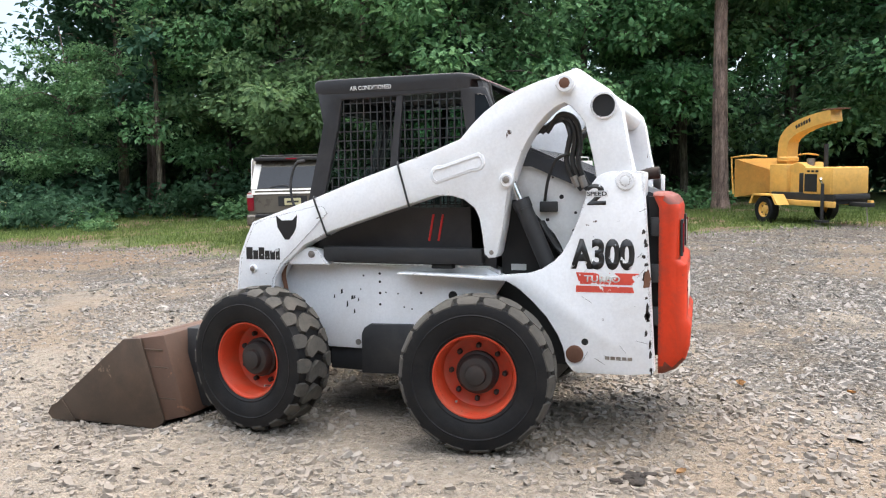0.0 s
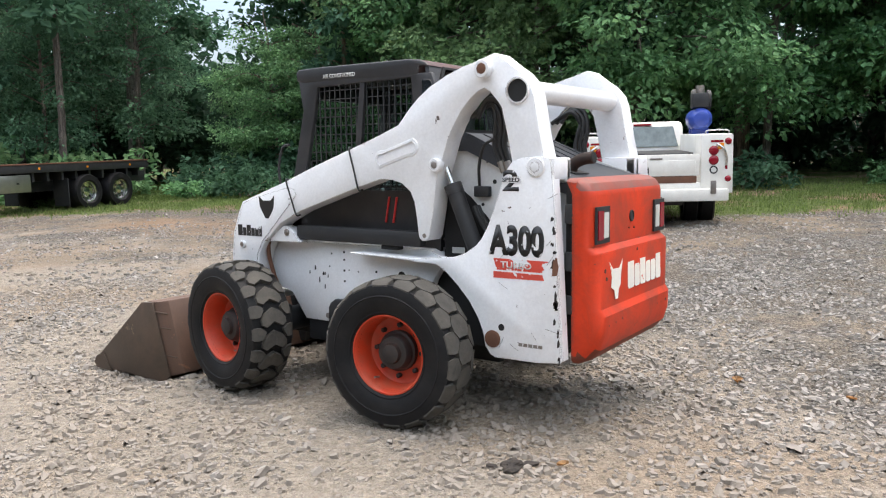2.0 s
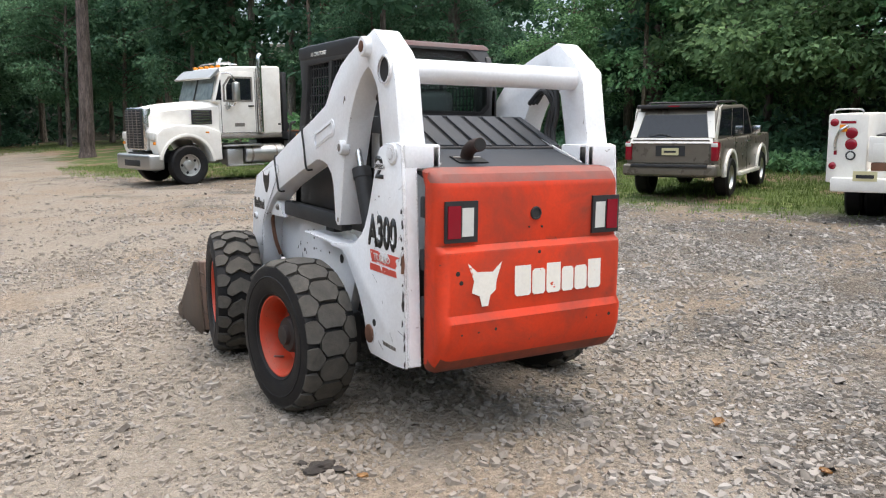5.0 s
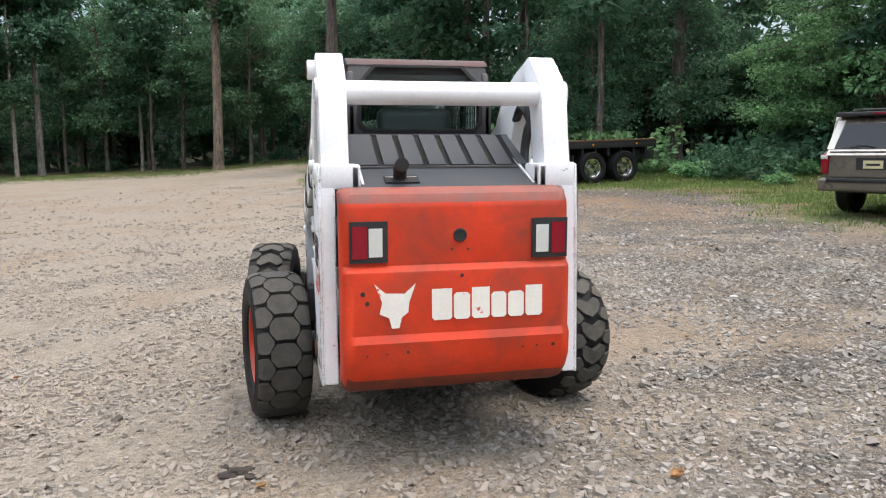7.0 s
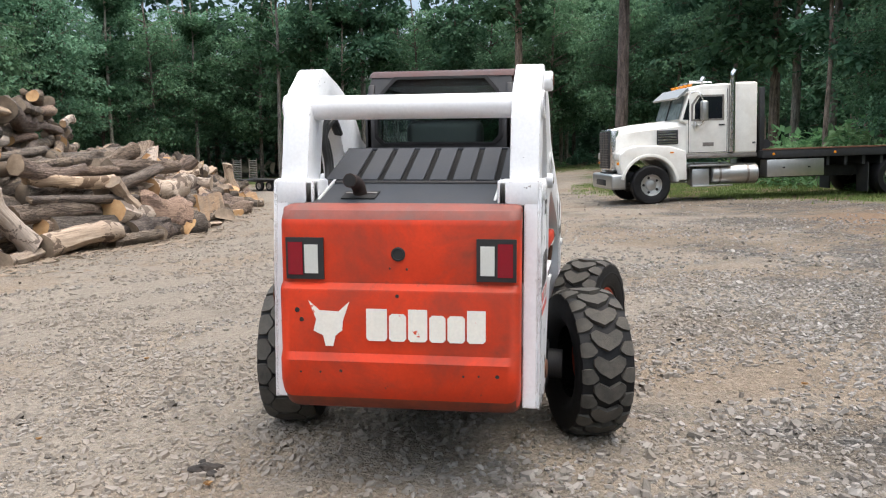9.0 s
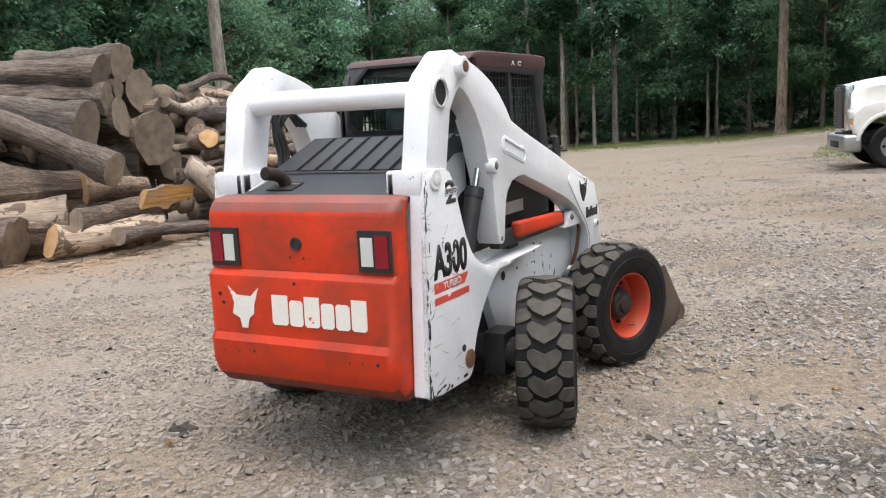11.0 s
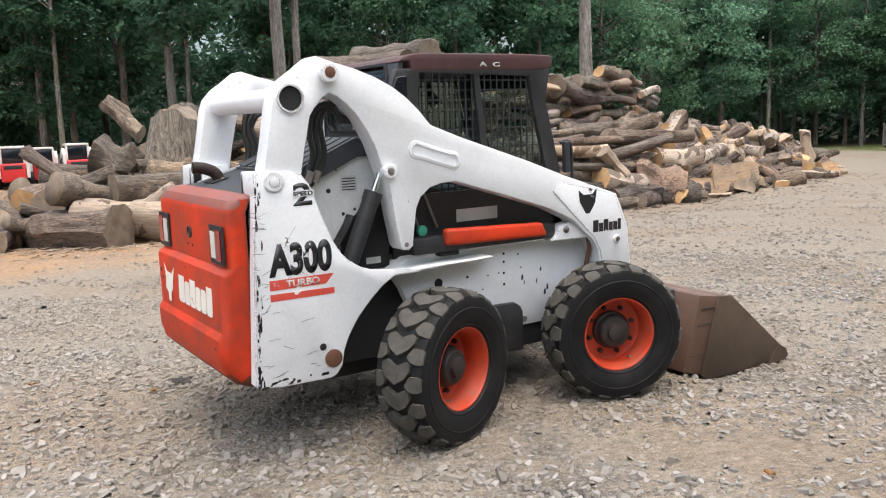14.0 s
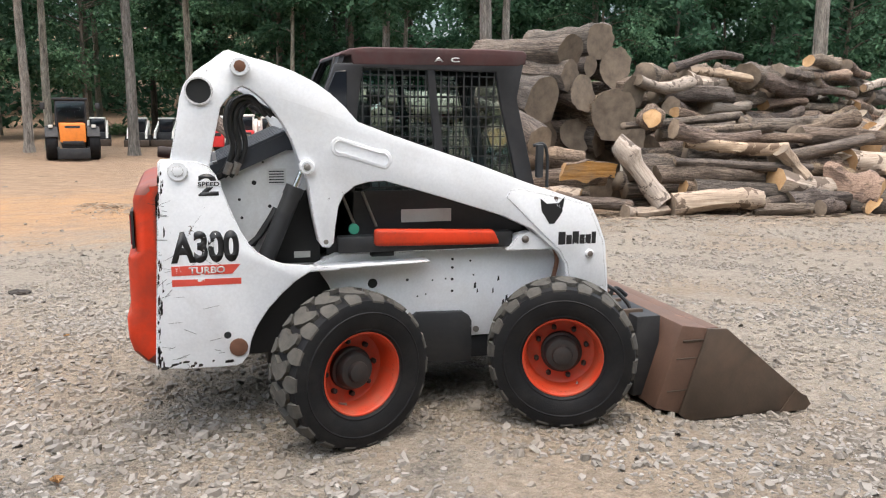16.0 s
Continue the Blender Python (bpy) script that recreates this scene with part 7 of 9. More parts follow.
def wheel_loader(m):
    t = thing("wheel_loader", "orange tractor loader with a dark glazed cab and big tyres", "tractor", m=m)
    for s in (1, -1):
        road_wheel(t, 0.0, s * 0.85, 0.72, 0.50, s, M_ORANGE, 0.36)
        road_wheel(t, -2.2, s * 0.85, 0.72, 0.50, s, M_ORANGE, 0.36)
        bm = bmesh.new()
        prism(bm, [(-0.75, 1.05), (-0.55, 1.45), (0.5, 1.45), (0.75, 1.05), (0.65, 1.0), (0.45, 1.37), (-0.5, 1.37), (-0.66, 1.0)], s * 0.58, s * 1.1)
        part("fender", bm, M_BLACK, t)
        part("work_lamp", box(0.52, 0.62, s * 0.86 - 0.09, s * 0.86 + 0.09, 1.42, 1.56, 0.02), M_LAMPCLEAR, t)
        part("side_mirror", box(-0.45, -0.38, s * 1.12 - 0.10, s * 1.12 + 0.10, 2.2, 2.5, 0.03), M_BLACK, t)
        part("cab_post", rod((-0.5, s * 0.62, 1.4), (-0.55, s * 0.60, 2.60), 0.04, 8), M_BLACK, t)
    part("bonnet", box(-0.4, 1.0, -0.52, 0.52, 0.80, 1.62, 0.06, 3), M_ORANGE, t, "orange bonnet with a dark panel")
    part("grille", box(0.99, 1.02, -0.42, 0.42, 0.72, 0.86, 0.01), M_BLACK, t)
    part("marking", box(1.0, 1.008, -0.3, 0.3, 1.42, 1.52), M_BLACK, t)
    part("cab", box(-1.6, -0.5, -0.62, 0.62, 1.2, 2.62, 0.05, 2), M_DARKGLASS, t, "dark glazed cab")
    part("cab_roof", box(-1.75, -0.35, -0.72, 0.72, 2.60, 2.72, 0.04, 2), M_BLACK, t)
    part("windscreen", box(-0.505, -0.49, -0.50, 0.50, 1.62, 2.50), M_GLASS, t)
    part("chassis", box(-2.6, 0.9, -0.45, 0.45, 0.55, 1.15, 0.03), M_BLACK, t)
    part("front_blade", box(0.95, 1.15, -0.62, 0.62, 0.10, 0.55, 0.03), M_BLACK, t)
    for s in (1, -1):
        part("blade_arm", box(0.4, 1.1, s * 0.6 - 0.05, s * 0.6 + 0.05, 0.08, 0.6, 0.02), M_BLACK, t)
    return t


def far_loader(m, red=True, roof=None):
    t = thing("compact_loader", "red and white compact loader parked at the wood's edge" if red else "white compact loader parked at the wood's edge", "skid steer loader", "parked loaders", m=m)
    # the back faces -x, towards the yard
    body = M_REDP if red else M_BLACK
    for s in (1, -1):
        for x in (0.0, 1.15):
            road_wheel(t, x, s * 0.72, 0.40, 0.28, s, M_CREAM, 0.2)
        bm = bmesh.new()
        prism(bm, [(-0.75, 0.55), (-0.70, 1.55), (-0.35, 1.85), (0.1, 1.75), (1.6, 1.1), (1.9, 0.6), (1.7, 0.6), (1.35, 0.98), (0.0, 1.42), (-0.3, 1.35), (-0.4, 0.55)], s * 0.56, s * 0.70)
        part("lift_arm", bm, M_CREAM, t, "white lift arm")
    bm = box(-0.92, -0.45, -0.54, 0.54, 0.38, 1.25, 0.06, 3)
    part("tailgate", bm, body, t)
    part("grille", box(-0.935, -0.915, -0.40, 0.40, 0.98, 1.16, 0.004), M_BLACK, t)
    part("cab", box(-0.5, 0.75, -0.50, 0.50, 1.0, 1.98, 0.05), M_DARKGLASS, t, "dark glazed cab")
    part("cab_roof", box(-0.6, 0.85, -0.54, 0.54, 1.96, 2.06, 0.03), roof or M_CREAM, t)
    for s in (1, -1):
        part("cab_post", box(-0.54, -0.46, s * 0.5 - 0.05, s * 0.5 + 0.05, 1.2, 1.98, 0.01), M_CREAM, t)
    part("chassis", box(-0.6, 1.5, -0.5, 0.5, 0.3, 1.0, 0.03), M_BLACK, t)
    part("bucket", box(1.7, 2.3, -0.85, 0.85, 0.02, 0.5, 0.03), M_BUCKET_DARK, t)
    return t


def flat_trailer(m):
    t = thing("flat_trailer", "black flat equipment trailer with raised rear ramps", "trailer", m=m)
    part("deck", box(-3.2, 3.0, -1.05, 1.05, 0.62, 0.76, 0.02), M_BLACK, t)
    for s in (1, -1):
        for x in (-0.6, 0.4):
            road_wheel(t, x, s * 1.15, 0.36, 0.22, s, M_STEEL, 0.2)
        part("fender", box(-1.1, 0.9, min(s * 1.03, s * 1.3), max(s * 1.03, s * 1.3), 0.76, 0.82, 0.01), M_BLACK, t)
        ramp_ob = part("ramp", box(-3.26, -3.18, s * 0.75 - 0.04 - 0.36, s * 0.75 - 0.36, 0.7, 2.2), M_STEEL, t, "upright ladder ramp")
        part("ramp_rail", box(-3.26, -3.18, s * 0.75 + 0.32, s * 0.75 + 0.36, 0.7, 2.2), M_STEEL, ramp_ob)
        for k in range(11):
            part("rung", box(-3.25, -3.19, s * 0.75 - 0.38, s * 0.75 + 0.34, 0.78 + 0.125 * k, 0.83 + 0.125 * k), M_ALU, ramp_ob)
    part("tow_bar", box(3.0, 4.4, -0.05, 0.05, 0.52, 0.62), M_BLACK, t)
    part("load_strap_box", box(1.6, 2.8, -0.6, 0.6, 0.76, 0.95, 0.02), M_STEEL, t)
    part("jack", rod((3.6, 0.15, 0.0), (3.6, 0.15, 0.9), 0.04, 10), M_BLACK, t)
    return t


def standing(x, y, deg, dz=0.0, tilt=0.0, scale=1.0):
    """Upright on the ground, or tilted with the slope of the yard."""
    return Matrix.Translation((x, y, gz(x, y) + dz)) @ Matrix.Rotation(radians(tilt), 4, 'X') @ Matrix.Rotation(radians(deg), 4, 'Z') @ Matrix.Diagonal((scale, scale, scale, 1))


flatbed_truck(standing(18.30, -2.13, 103.8, 0.0, -1.5))
estate_car(standing(6.45, -9.45, -62.0, 0.0, -2.0))
service_truck(standing(2.08, -10.02, -64, -0.04, -2.0))
wood_chipper(standing(-3.32, -16.0, 125, 0.0, -2.0, 0.90))
wheel_loader(standing(-7.1, 34.4, -80))
flat_trailer(standing(48.5, 21.0, -113))
for x, y, deg, red, sc in ((-0.9, 38.6, 80, True, 0.92), (0.5, 38.2, 84, True, 0.96), (1.9, 39.4, 85, True, 0.9), (3.3, 38.6, 88, True, 0.96), (-3.6, 46.6, 262, False, 0.8), (-5.2, 46.4, 268, False, 0.8), (-7.6, 47.5, 275, False, 0.8)):
    far_loader(standing(x, y, deg, 0.0, 0.0, sc), red)
far_loader(standing(6.9, 31.8, 84, 0.0, 0.0, 1.4), True, M_REDP)


# ---- log piles ----
def log_mesh(seed, length, r, taper=0.22, bend=0.16, seg=16, seg_n=13, mats=None, split=None):
    """A sawn trunk along x: furrowed bark, a crooked spine, slanting cut ends, knots and branch stubs.
    split: how much of the round is left (-1 to 1, from the axis) where it was riven lengthwise."""
    rng = random.Random(seed)
    bm = bmesh.new()
    n = seg_n
    low = [(rng.uniform(-1, 1), rng.uniform(0, 6.28)) for _ in range(3)]
    ridge = [rng.uniform(-0.085, 0.085) for _ in range(seg)]
    w1, w2 = rng.uniform(0, 6.28), rng.uniform(0, 6.28)
    by, bz, q1 = rng.uniform(-bend, bend), rng.uniform(-bend, bend), rng.uniform(0.6, 1.6)
    swell = [(rng.random(), rng.uniform(-0.12, 0.22)) for _ in range(3)]
    flare = rng.uniform(0.0, 0.35)
    knots = [(rng.uniform(0.08, 0.92), rng.uniform(0, 6.28), rng.uniform(0.2, 0.75)) for _ in range(rng.choice((1, 2, 3, 4)))]
    oval = rng.uniform(0.82, 1.0)
    slant0, slant1 = rng.uniform(-0.45, 0.45), rng.uniform(-0.45, 0.45)
    rings, riven = [], set()
    for i in range(n):
        t = i / (n - 1)
        x = (t - 0.5) * length
        rr = r * (1 + taper * (0.5 - t)) * (1 + flare * max(0, 0.22 - t) / 0.22) * (1 + sum(h * math.exp(-((t - c) / 0.10) ** 2) for c, h in swell))
        c = Vector((x, by * math.sin(t * math.pi * q1 + w1) - by * math.sin(w1), bz * math.sin(t * math.pi + w2) - bz * math.sin(w2)))
        ring = []
        for k in range(seg):
            a = 2 * math.pi * k / seg
            q = rr * (1 + 0.07 * sum(g * math.sin((m + 1) * a + p + 2.2 * t * g) for m, (g, p) in enumerate(low)) + ridge[k] + rng.uniform(-0.045, 0.045) + sum(h * math.exp(-((t - kt) * length / (r * 0.7)) ** 2 - (math.remainder(a - ka, 2 * math.pi) / 0.45) ** 2) for kt, ka, h in knots))
            sx = rng.uniform(-0.01, 0.01)
            if i == 0:
                sx = slant0 * r * math.sin(a + low[0][1]) + rng.uniform(-0.015, 0.015)
            if i == n - 1:
                sx = slant1 * r * math.sin(a + low[1][1]) + rng.uniform(-0.015, 0.015)
            z = q * math.sin(a) * oval
            flat = split is not None and z > split * r
            if flat:
                z = split * r + rng.uniform(-0.03, 0.03) * r + 0.10 * r * math.sin(3 * t + w1)
            v = bm.verts.new(c + Vector((sx, q * math.cos(a), z)))
            if flat:
                riven.add(v)
            ring.append(v)
        rings.append(ring)
    for p, q in zip(rings, rings[1:]):
        for k in range(seg):
            f = bm.faces.new((p[k], p[(k + 1) % seg], q[(k + 1) % seg], q[k]))
            if riven and sum(v in riven for v in f.verts) >= 3:
                f.material_index = 2
    for ring, flip in ((rings[0], True), (rings[-1], False)):
        mid = bm.verts.new(sum((v.co for v in ring), Vector()) / seg + Vector((rng.uniform(-0.03, 0.03), 0, 0)))
        for k in range(seg):
            a, b = ring[k], ring[(k + 1) % seg]
            f = bm.faces.new((b, a, mid) if flip else (a, b, mid))
            f.material_index = 1
    return finish(bm, "log", mats or [M_LOGBARK, M_CUT, M_SPLIT], angle=45)


BARKED = [M_LOGBARK, M_CUT, M_SPLIT]
DARK = [M_TRUNKBARK, M_CUT, M_SPLIT]
OLD = [M_TRUNKBARK, M_CUT_OLD, M_SPLIT]
PALE = [M_PEELED, M_CUT, M_SPLIT]
FRESH = [M_LOGBARK, M_CUT_FRESH, M_SPLIT_FRESH]
seeds = itertools.count(1000)


def put_log(me, x, y, z, yaw, pitch=0.0, roll=0.0, label="weathered brown log with rough bark", group="stacked logs"):
    ob = new("log", me)
    ob.matrix_world = Matrix.Translation((x, y, z)) @ Matrix.Rotation(radians(yaw), 4, 'Z') @ Matrix.Rotation(radians(pitch), 4, 'Y') @ Matrix.Rotation(radians(roll), 4, 'X')
    return tagged(ob, label, "log", group)


TUCKED = []


def tuck_log(me, x, y, z, yaw, pitch=0.0, roll=0.0, label="", group=""):
    """A log deep in a pile, which joins the others that can hardly be told apart."""
    TUCKED.append((me, Matrix.Translation((x, y, z)) @ Matrix.Rotation(radians(yaw), 4, 'Z') @ Matrix.Rotation(radians(pitch), 4, 'Y') @ Matrix.Rotation(radians(roll), 4, 'X')))


def log_from(p, q, r, label, mats=BARKED, group="stacked logs", split=None, roll=None, taper=0.15, bend=0.07):
    """A log of its own from the middle of one sawn end to the middle of the other."""
    k = next(seeds)
    p, q = Vector(p), Vector(q)
    d = q - p
    me = log_mesh(k, d.length, r, taper, bend, 20 if r > 0.24 else 14, 13, mats, split)
    c = (p + q) / 2
    return put_log(me, c.x, c.y, c.z, math.degrees(math.atan2(d.y, d.x)), -math.degrees(math.atan2(d.z, math.hypot(d.x, d.y))), (k * 67) % 360 if roll is None else roll, label, group)


lr = random.Random(5)
LOGSIZE = [(lr.uniform(1.3, 3.0), lr.choice((0.09, 0.11, 0.13, 0.15, 0.17, 0.19, 0.22, 0.26))) for _ in range(34)]
LOGS = [log_mesh(100 + i, L, r, mats=PALE if i % 6 == 5 else DARK if i % 3 == 1 else BARKED) for i, (L, r) in enumerate(LOGSIZE)]
CHUNKSIZE = [(lr.uniform(0.45, 1.15), lr.choice((0.12, 0.15, 0.18, 0.21, 0.25))) for _ in range(30)]
CHUNKS = [log_mesh(400 + i, L, r, 0.12, 0.03, 14, 7, (FRESH if i % 10 == 4 else PALE if i % 6 == 3 else BARKED if i % 2 else DARK), (None, 0.1, -0.15, None, 0.3)[i % 5]) for i, (L, r) in enumerate(CHUNKSIZE)]
rng = random.Random(11)


def stack(x0, x1, front, top, depth, lean, yaw, rough, tip, label, foot=0.0):
    """Courses of logs side by side. front(x): the foot of the pile; top(x): its height; lean: how far each course steps back."""
    z = foot
    while z < 4.4:
        for row in range(depth):
            x = x0 + rng.uniform(-0.9, 0.7)
            while x < x1:
                k = rng.randrange(len(LOGS))
                L, r = LOGSIZE[k]
                w = L * math.cos(radians(yaw))
                cx = x + w / 2
                x += w * rng.uniform(0.88, 1.05)
                h = top(cx) + rng.uniform(-0.2, 0.2)
                if z + r > h or cx > x1 + 0.4:
                    continue
                y = front(cx) + z * lean + row * 0.5 + rng.uniform(-0.24, 0.2)
                (put_log if row == 0 else tuck_log)(LOGS[k], cx, y, gz(cx, front(cx)) + z + r * 0.95, yaw + rng.gauss(0, rough) + (180 if rng.random() < 0.5 else 0), rng.gauss(0, tip), rng.uniform(0, 360), label)
        z += rng.uniform(0.25, 0.31)


def foot_line(x):
    """The foot of the long pile along the yard."""
    return float(np.interp(x, (5.0, 7.1, 9.0, 11.3, 13.5, 16.2, 19.1, 22.5, 25.0), (9.2, 8.75, 8.5, 8.6, 9.0, 9.8, 10.6, 11.8, 12.6)))


# the tall stack at the back: courses of long logs, broken off short at its far end
stack(8.3, 20.6, lambda x: 11.3 + 0.46 * (x - 8.3), lambda x: float(np.interp(x, (8.0, 9.5, 11.0, 16.0, 19.5, 20.2, 21.5), (2.7, 3.0, 3.2, 3.8, 3.9, 2.6, 1.4))), 2, 0.10, 24.5, 5.0, 3.5, "weathered brown log high in the tall stack", 0.3)
# the long low row before it: dark barked lengths lying along the yard
stack(7.4, 12.2, foot_line, lambda x: float(np.interp(x, (7.0, 8.5, 12.0), (1.3, 1.75, 1.9))), 3, 0.62, -1, 6.0, 4.0, "dark bark-covered log in the front row")
for p, q, r, label, mats in (
        ((7.05, 8.42, -0.06), (8.85, 8.12, -0.05), 0.215, "pale barkless log lying at the pile's foot", PALE),
        ((7.75, 8.85, 0.10), (10.3, 8.55, 0.02), 0.24, "long dark log with deep furrowed bark", DARK),
        ((9.7, 8.45, -0.08), (11.2, 8.35, 0.0), 0.20, "dark log with deep furrowed bark", DARK),
        ((10.0, 7.92, -0.13), (10.55, 7.95, -0.13), 0.13, "short brown log block on the gravel", BARKED),
        ((11.05, 8.95, 0.10), (11.55, 8.05, 0.08), 0.36, "thick log with a fresh orange sawn end", FRESH),
        ((4.3, 8.85, 0.02), (6.45, 8.8, -0.02), 0.13, "thin dark log low at the pile's corner", DARK),
        ((4.1, 9.6, 0.30), (6.2, 9.5, 0.28), 0.17, "brown log low at the pile's corner", BARKED),
        ((6.1, 8.45, -0.17), (7.0, 8.55, -0.15), 0.11, "short pale log at the pile's corner", PALE)):
    log_from(p, q, r, label, mats)
for p, q, r, sp, roll, label, mats in (
        ((11.5, 9.15, 0.62), (13.35, 9.9, 1.62), 0.20, -0.35, 150, "broad pale riven slab leaning on the pile", PALE),
        ((11.7, 8.35, -0.05), (13.6, 8.75, -0.05), 0.26, 0.0, 70, "riven log with a fresh orange face", FRESH),
        ((13.4, 8.8, 0.02), (15.9, 9.45, 0.05), 0.30, 0.1, 80, "thick riven log with a fresh orange face", FRESH),
        ((12.5, 9.0, 0.42), (15.0, 9.75, 0.75), 0.17, None, 20, "pale barkless log lying across the chunks", PALE),
        ((6.95, 8.55, -0.05), (6.2, 9.05, 1.12), 0.20, None, 0, "pale peeled log leaning upright on the pile", PALE),
        ((5.1, 9.05, 0.55), (6.15, 8.95, 0.48), 0.17, 0.0, 110, "riven log with a fresh orange face", FRESH),
        ((7.35, 9.9, 1.55), (7.05, 9.5, 1.58), 0.20, None, 0, "short log with a fresh orange sawn end", FRESH),
        ((9.6, 8.7, 0.95), (10.1, 8.45, 0.42), 0.15, None, 0, "short pale log tipped out of the row", PALE),
        ((21.9, 11.9, -0.35), (21.85, 12.1, 1.0), 0.20, None, 0, "pale log standing upright on its end", PALE),
        ((18.3, 10.9, 0.0), (18.75, 10.6, 0.1), 0.24, None, 0, "short log with a fresh orange sawn end", FRESH)):
    log_from(p, q, r, label, mats, "stacked logs", sp, roll)
# tumbled short lengths and riven pieces at the row's far end
for k in range(250):
    x = 12.0 + 12.6 * rng.random() ** 0.85
    back = rng.uniform(0.15, 2.9)
    crest = float(np.interp(x, (12.0, 14.0, 18.0, 22.0, 24.5), (1.75, 1.8, 1.55, 1.35, 0.5)))
    h = min(crest, 1.15 * back) + rng.uniform(-0.12, 0.12)
    i = rng.randrange(len(CHUNKS))
    L, r = CHUNKSIZE[i]
    y = foot_line(x) + back
    share = rng.choice((1.0, 1.0, 0.62, 0.3))
    z = max(r * 0.9, h * share - r * 0.4)
    (put_log if share == 1.0 and back < 2.4 and x < 23 else tuck_log)(CHUNKS[i], x, y, gz(x, y) + z, rng.uniform(0, 360), rng.gauss(0, 28) if z > 0.35 else rng.gauss(0, 6), rng.uniform(0, 360), "short riven log piece tumbled on the heap", "tumbled log pieces")
for k in range(16):
    x = rng.uniform(9.0, 24.0)
    i = rng.randrange(len(CHUNKS))
    y = foot_line(x) - rng.uniform(0.05, 0.55)
    put_log(CHUNKS[i], x, y, gz(x, y) + CHUNKSIZE[i][1] * 0.85, rng.uniform(0, 360), 0, rng.uniform(0, 360), "short riven log piece lying at the heap's foot", "tumbled log pieces")

# the pile of thick trunks: their sawn ends look out past the long pile
for x, y, z, r, L, yaw, up in ((7.0, 11.55, 3.15, 0.33, 2.5, 106, 2), (6.1, 11.1, 2.82, 0.34, 2.9, 112, 3), (7.45, 11.6, 2.60, 0.34, 1.3, 104, 0), (6.72, 11.4, 2.62, 0.20, 2.0, 107, 0), (6.05, 10.9, 2.36, 0.27, 2.2, 116, 4),
                               (5.32, 10.66, 1.86, 0.35, 3.6, 112, 11), (6.35, 10.95, 2.02, 0.29, 1.9, 108, 2), (7.0, 10.8, 1.60, 0.38, 2.4, 105, 0), (7.85, 11.5, 2.05, 0.30, 2.2, 108, 0), (4.75, 11.5, 1.62, 0.30, 2.2, 110, 4),
                               (5.6, 11.3, 1.30, 0.33, 2.4, 108, 0), (6.4, 11.2, 1.15, 0.31, 2.3, 104, 0), (7.6, 11.1, 1.1, 0.32, 2.2, 106, 0)):
    d = Vector((math.cos(radians(yaw)), math.sin(radians(yaw)), math.tan(radians(up))))
    log_from((x, y, z), Vector((x, y, z)) + d * L, r, "thick furrowed trunk section in a high pile", OLD, "thick trunks", taper=0.05)
for level in range(3):
    for j in range(6 - level):
        x, y = 4.3 + 0.68 * j + 0.3 * level + rng.uniform(-0.08, 0.08), 11.4 + rng.uniform(-0.2, 0.4)
        yaw = radians(106 + rng.gauss(0, 7))
        log_from((x, y, gz(x, y) + 0.33 + 0.56 * level), (x + 2.2 * math.cos(yaw), y + 2.2 * math.sin(yaw), gz(x, y) + 0.36 + 0.58 * level), 0.33, "thick furrowed trunk section in a high pile", OLD, "thick trunks", taper=0.05)
# lengths lying across the foot of the trunks
for p, q, r, label, mats in (
        ((4.68, 9.24, 1.10), (3.95, 12.0, 2.25), 0.24, "long brown log leaning up on the trunks", BARKED),
        ((3.35, 10.2, -0.02), (2.3, 12.6, -0.02), 0.33, "thick dark log lying on sawdust", OLD),
        ((4.45, 10.3, 0.36), (2.3, 11.9, 0.46), 0.25, "pale log with torn orange bark", PALE),
        ((3.75, 9.85, 0.0), (5.45, 9.1, -0.06), 0.23, "pale barkless log lying on sawdust", PALE),
        ((4.6, 10.0, 0.02), (5.9, 9.55, 0.05), 0.22, "brown log low in the heap", BARKED),
        ((4.9, 10.4, 0.75), (6.0, 10.0, 0.70), 0.22, "brown log with an orange torn side", FRESH),
        ((3.6, 11.2, 0.85), (5.0, 10.6, 0.80), 0.26, "knotty brown log in the heap", BARKED),
        ((3.0, 12.3, 1.15), (4.5, 11.4, 1.05), 0.25, "knotty brown log in the heap", DARK),
        ((2.9, 12.4, 1.75), (4.3, 11.7, 1.72), 0.25, "pale log with torn bark high in the heap", PALE),
        ((3.37, 12.3, 0.30), (3.40, 12.7, 1.90), 0.27, "pale peeled trunk standing in the heap", PALE),
        ((2.6, 13.5, 1.90), (4.7, 13.2, 1.75), 0.24, "grey bark-covered trunk on top of the heap", OLD),
        ((3.2, 13.0, 1.35), (3.9, 12.3, 1.35), 0.30, "short thick dark log in the heap", OLD)):
    log_from(p, q, r, label, mats, "thick trunks")
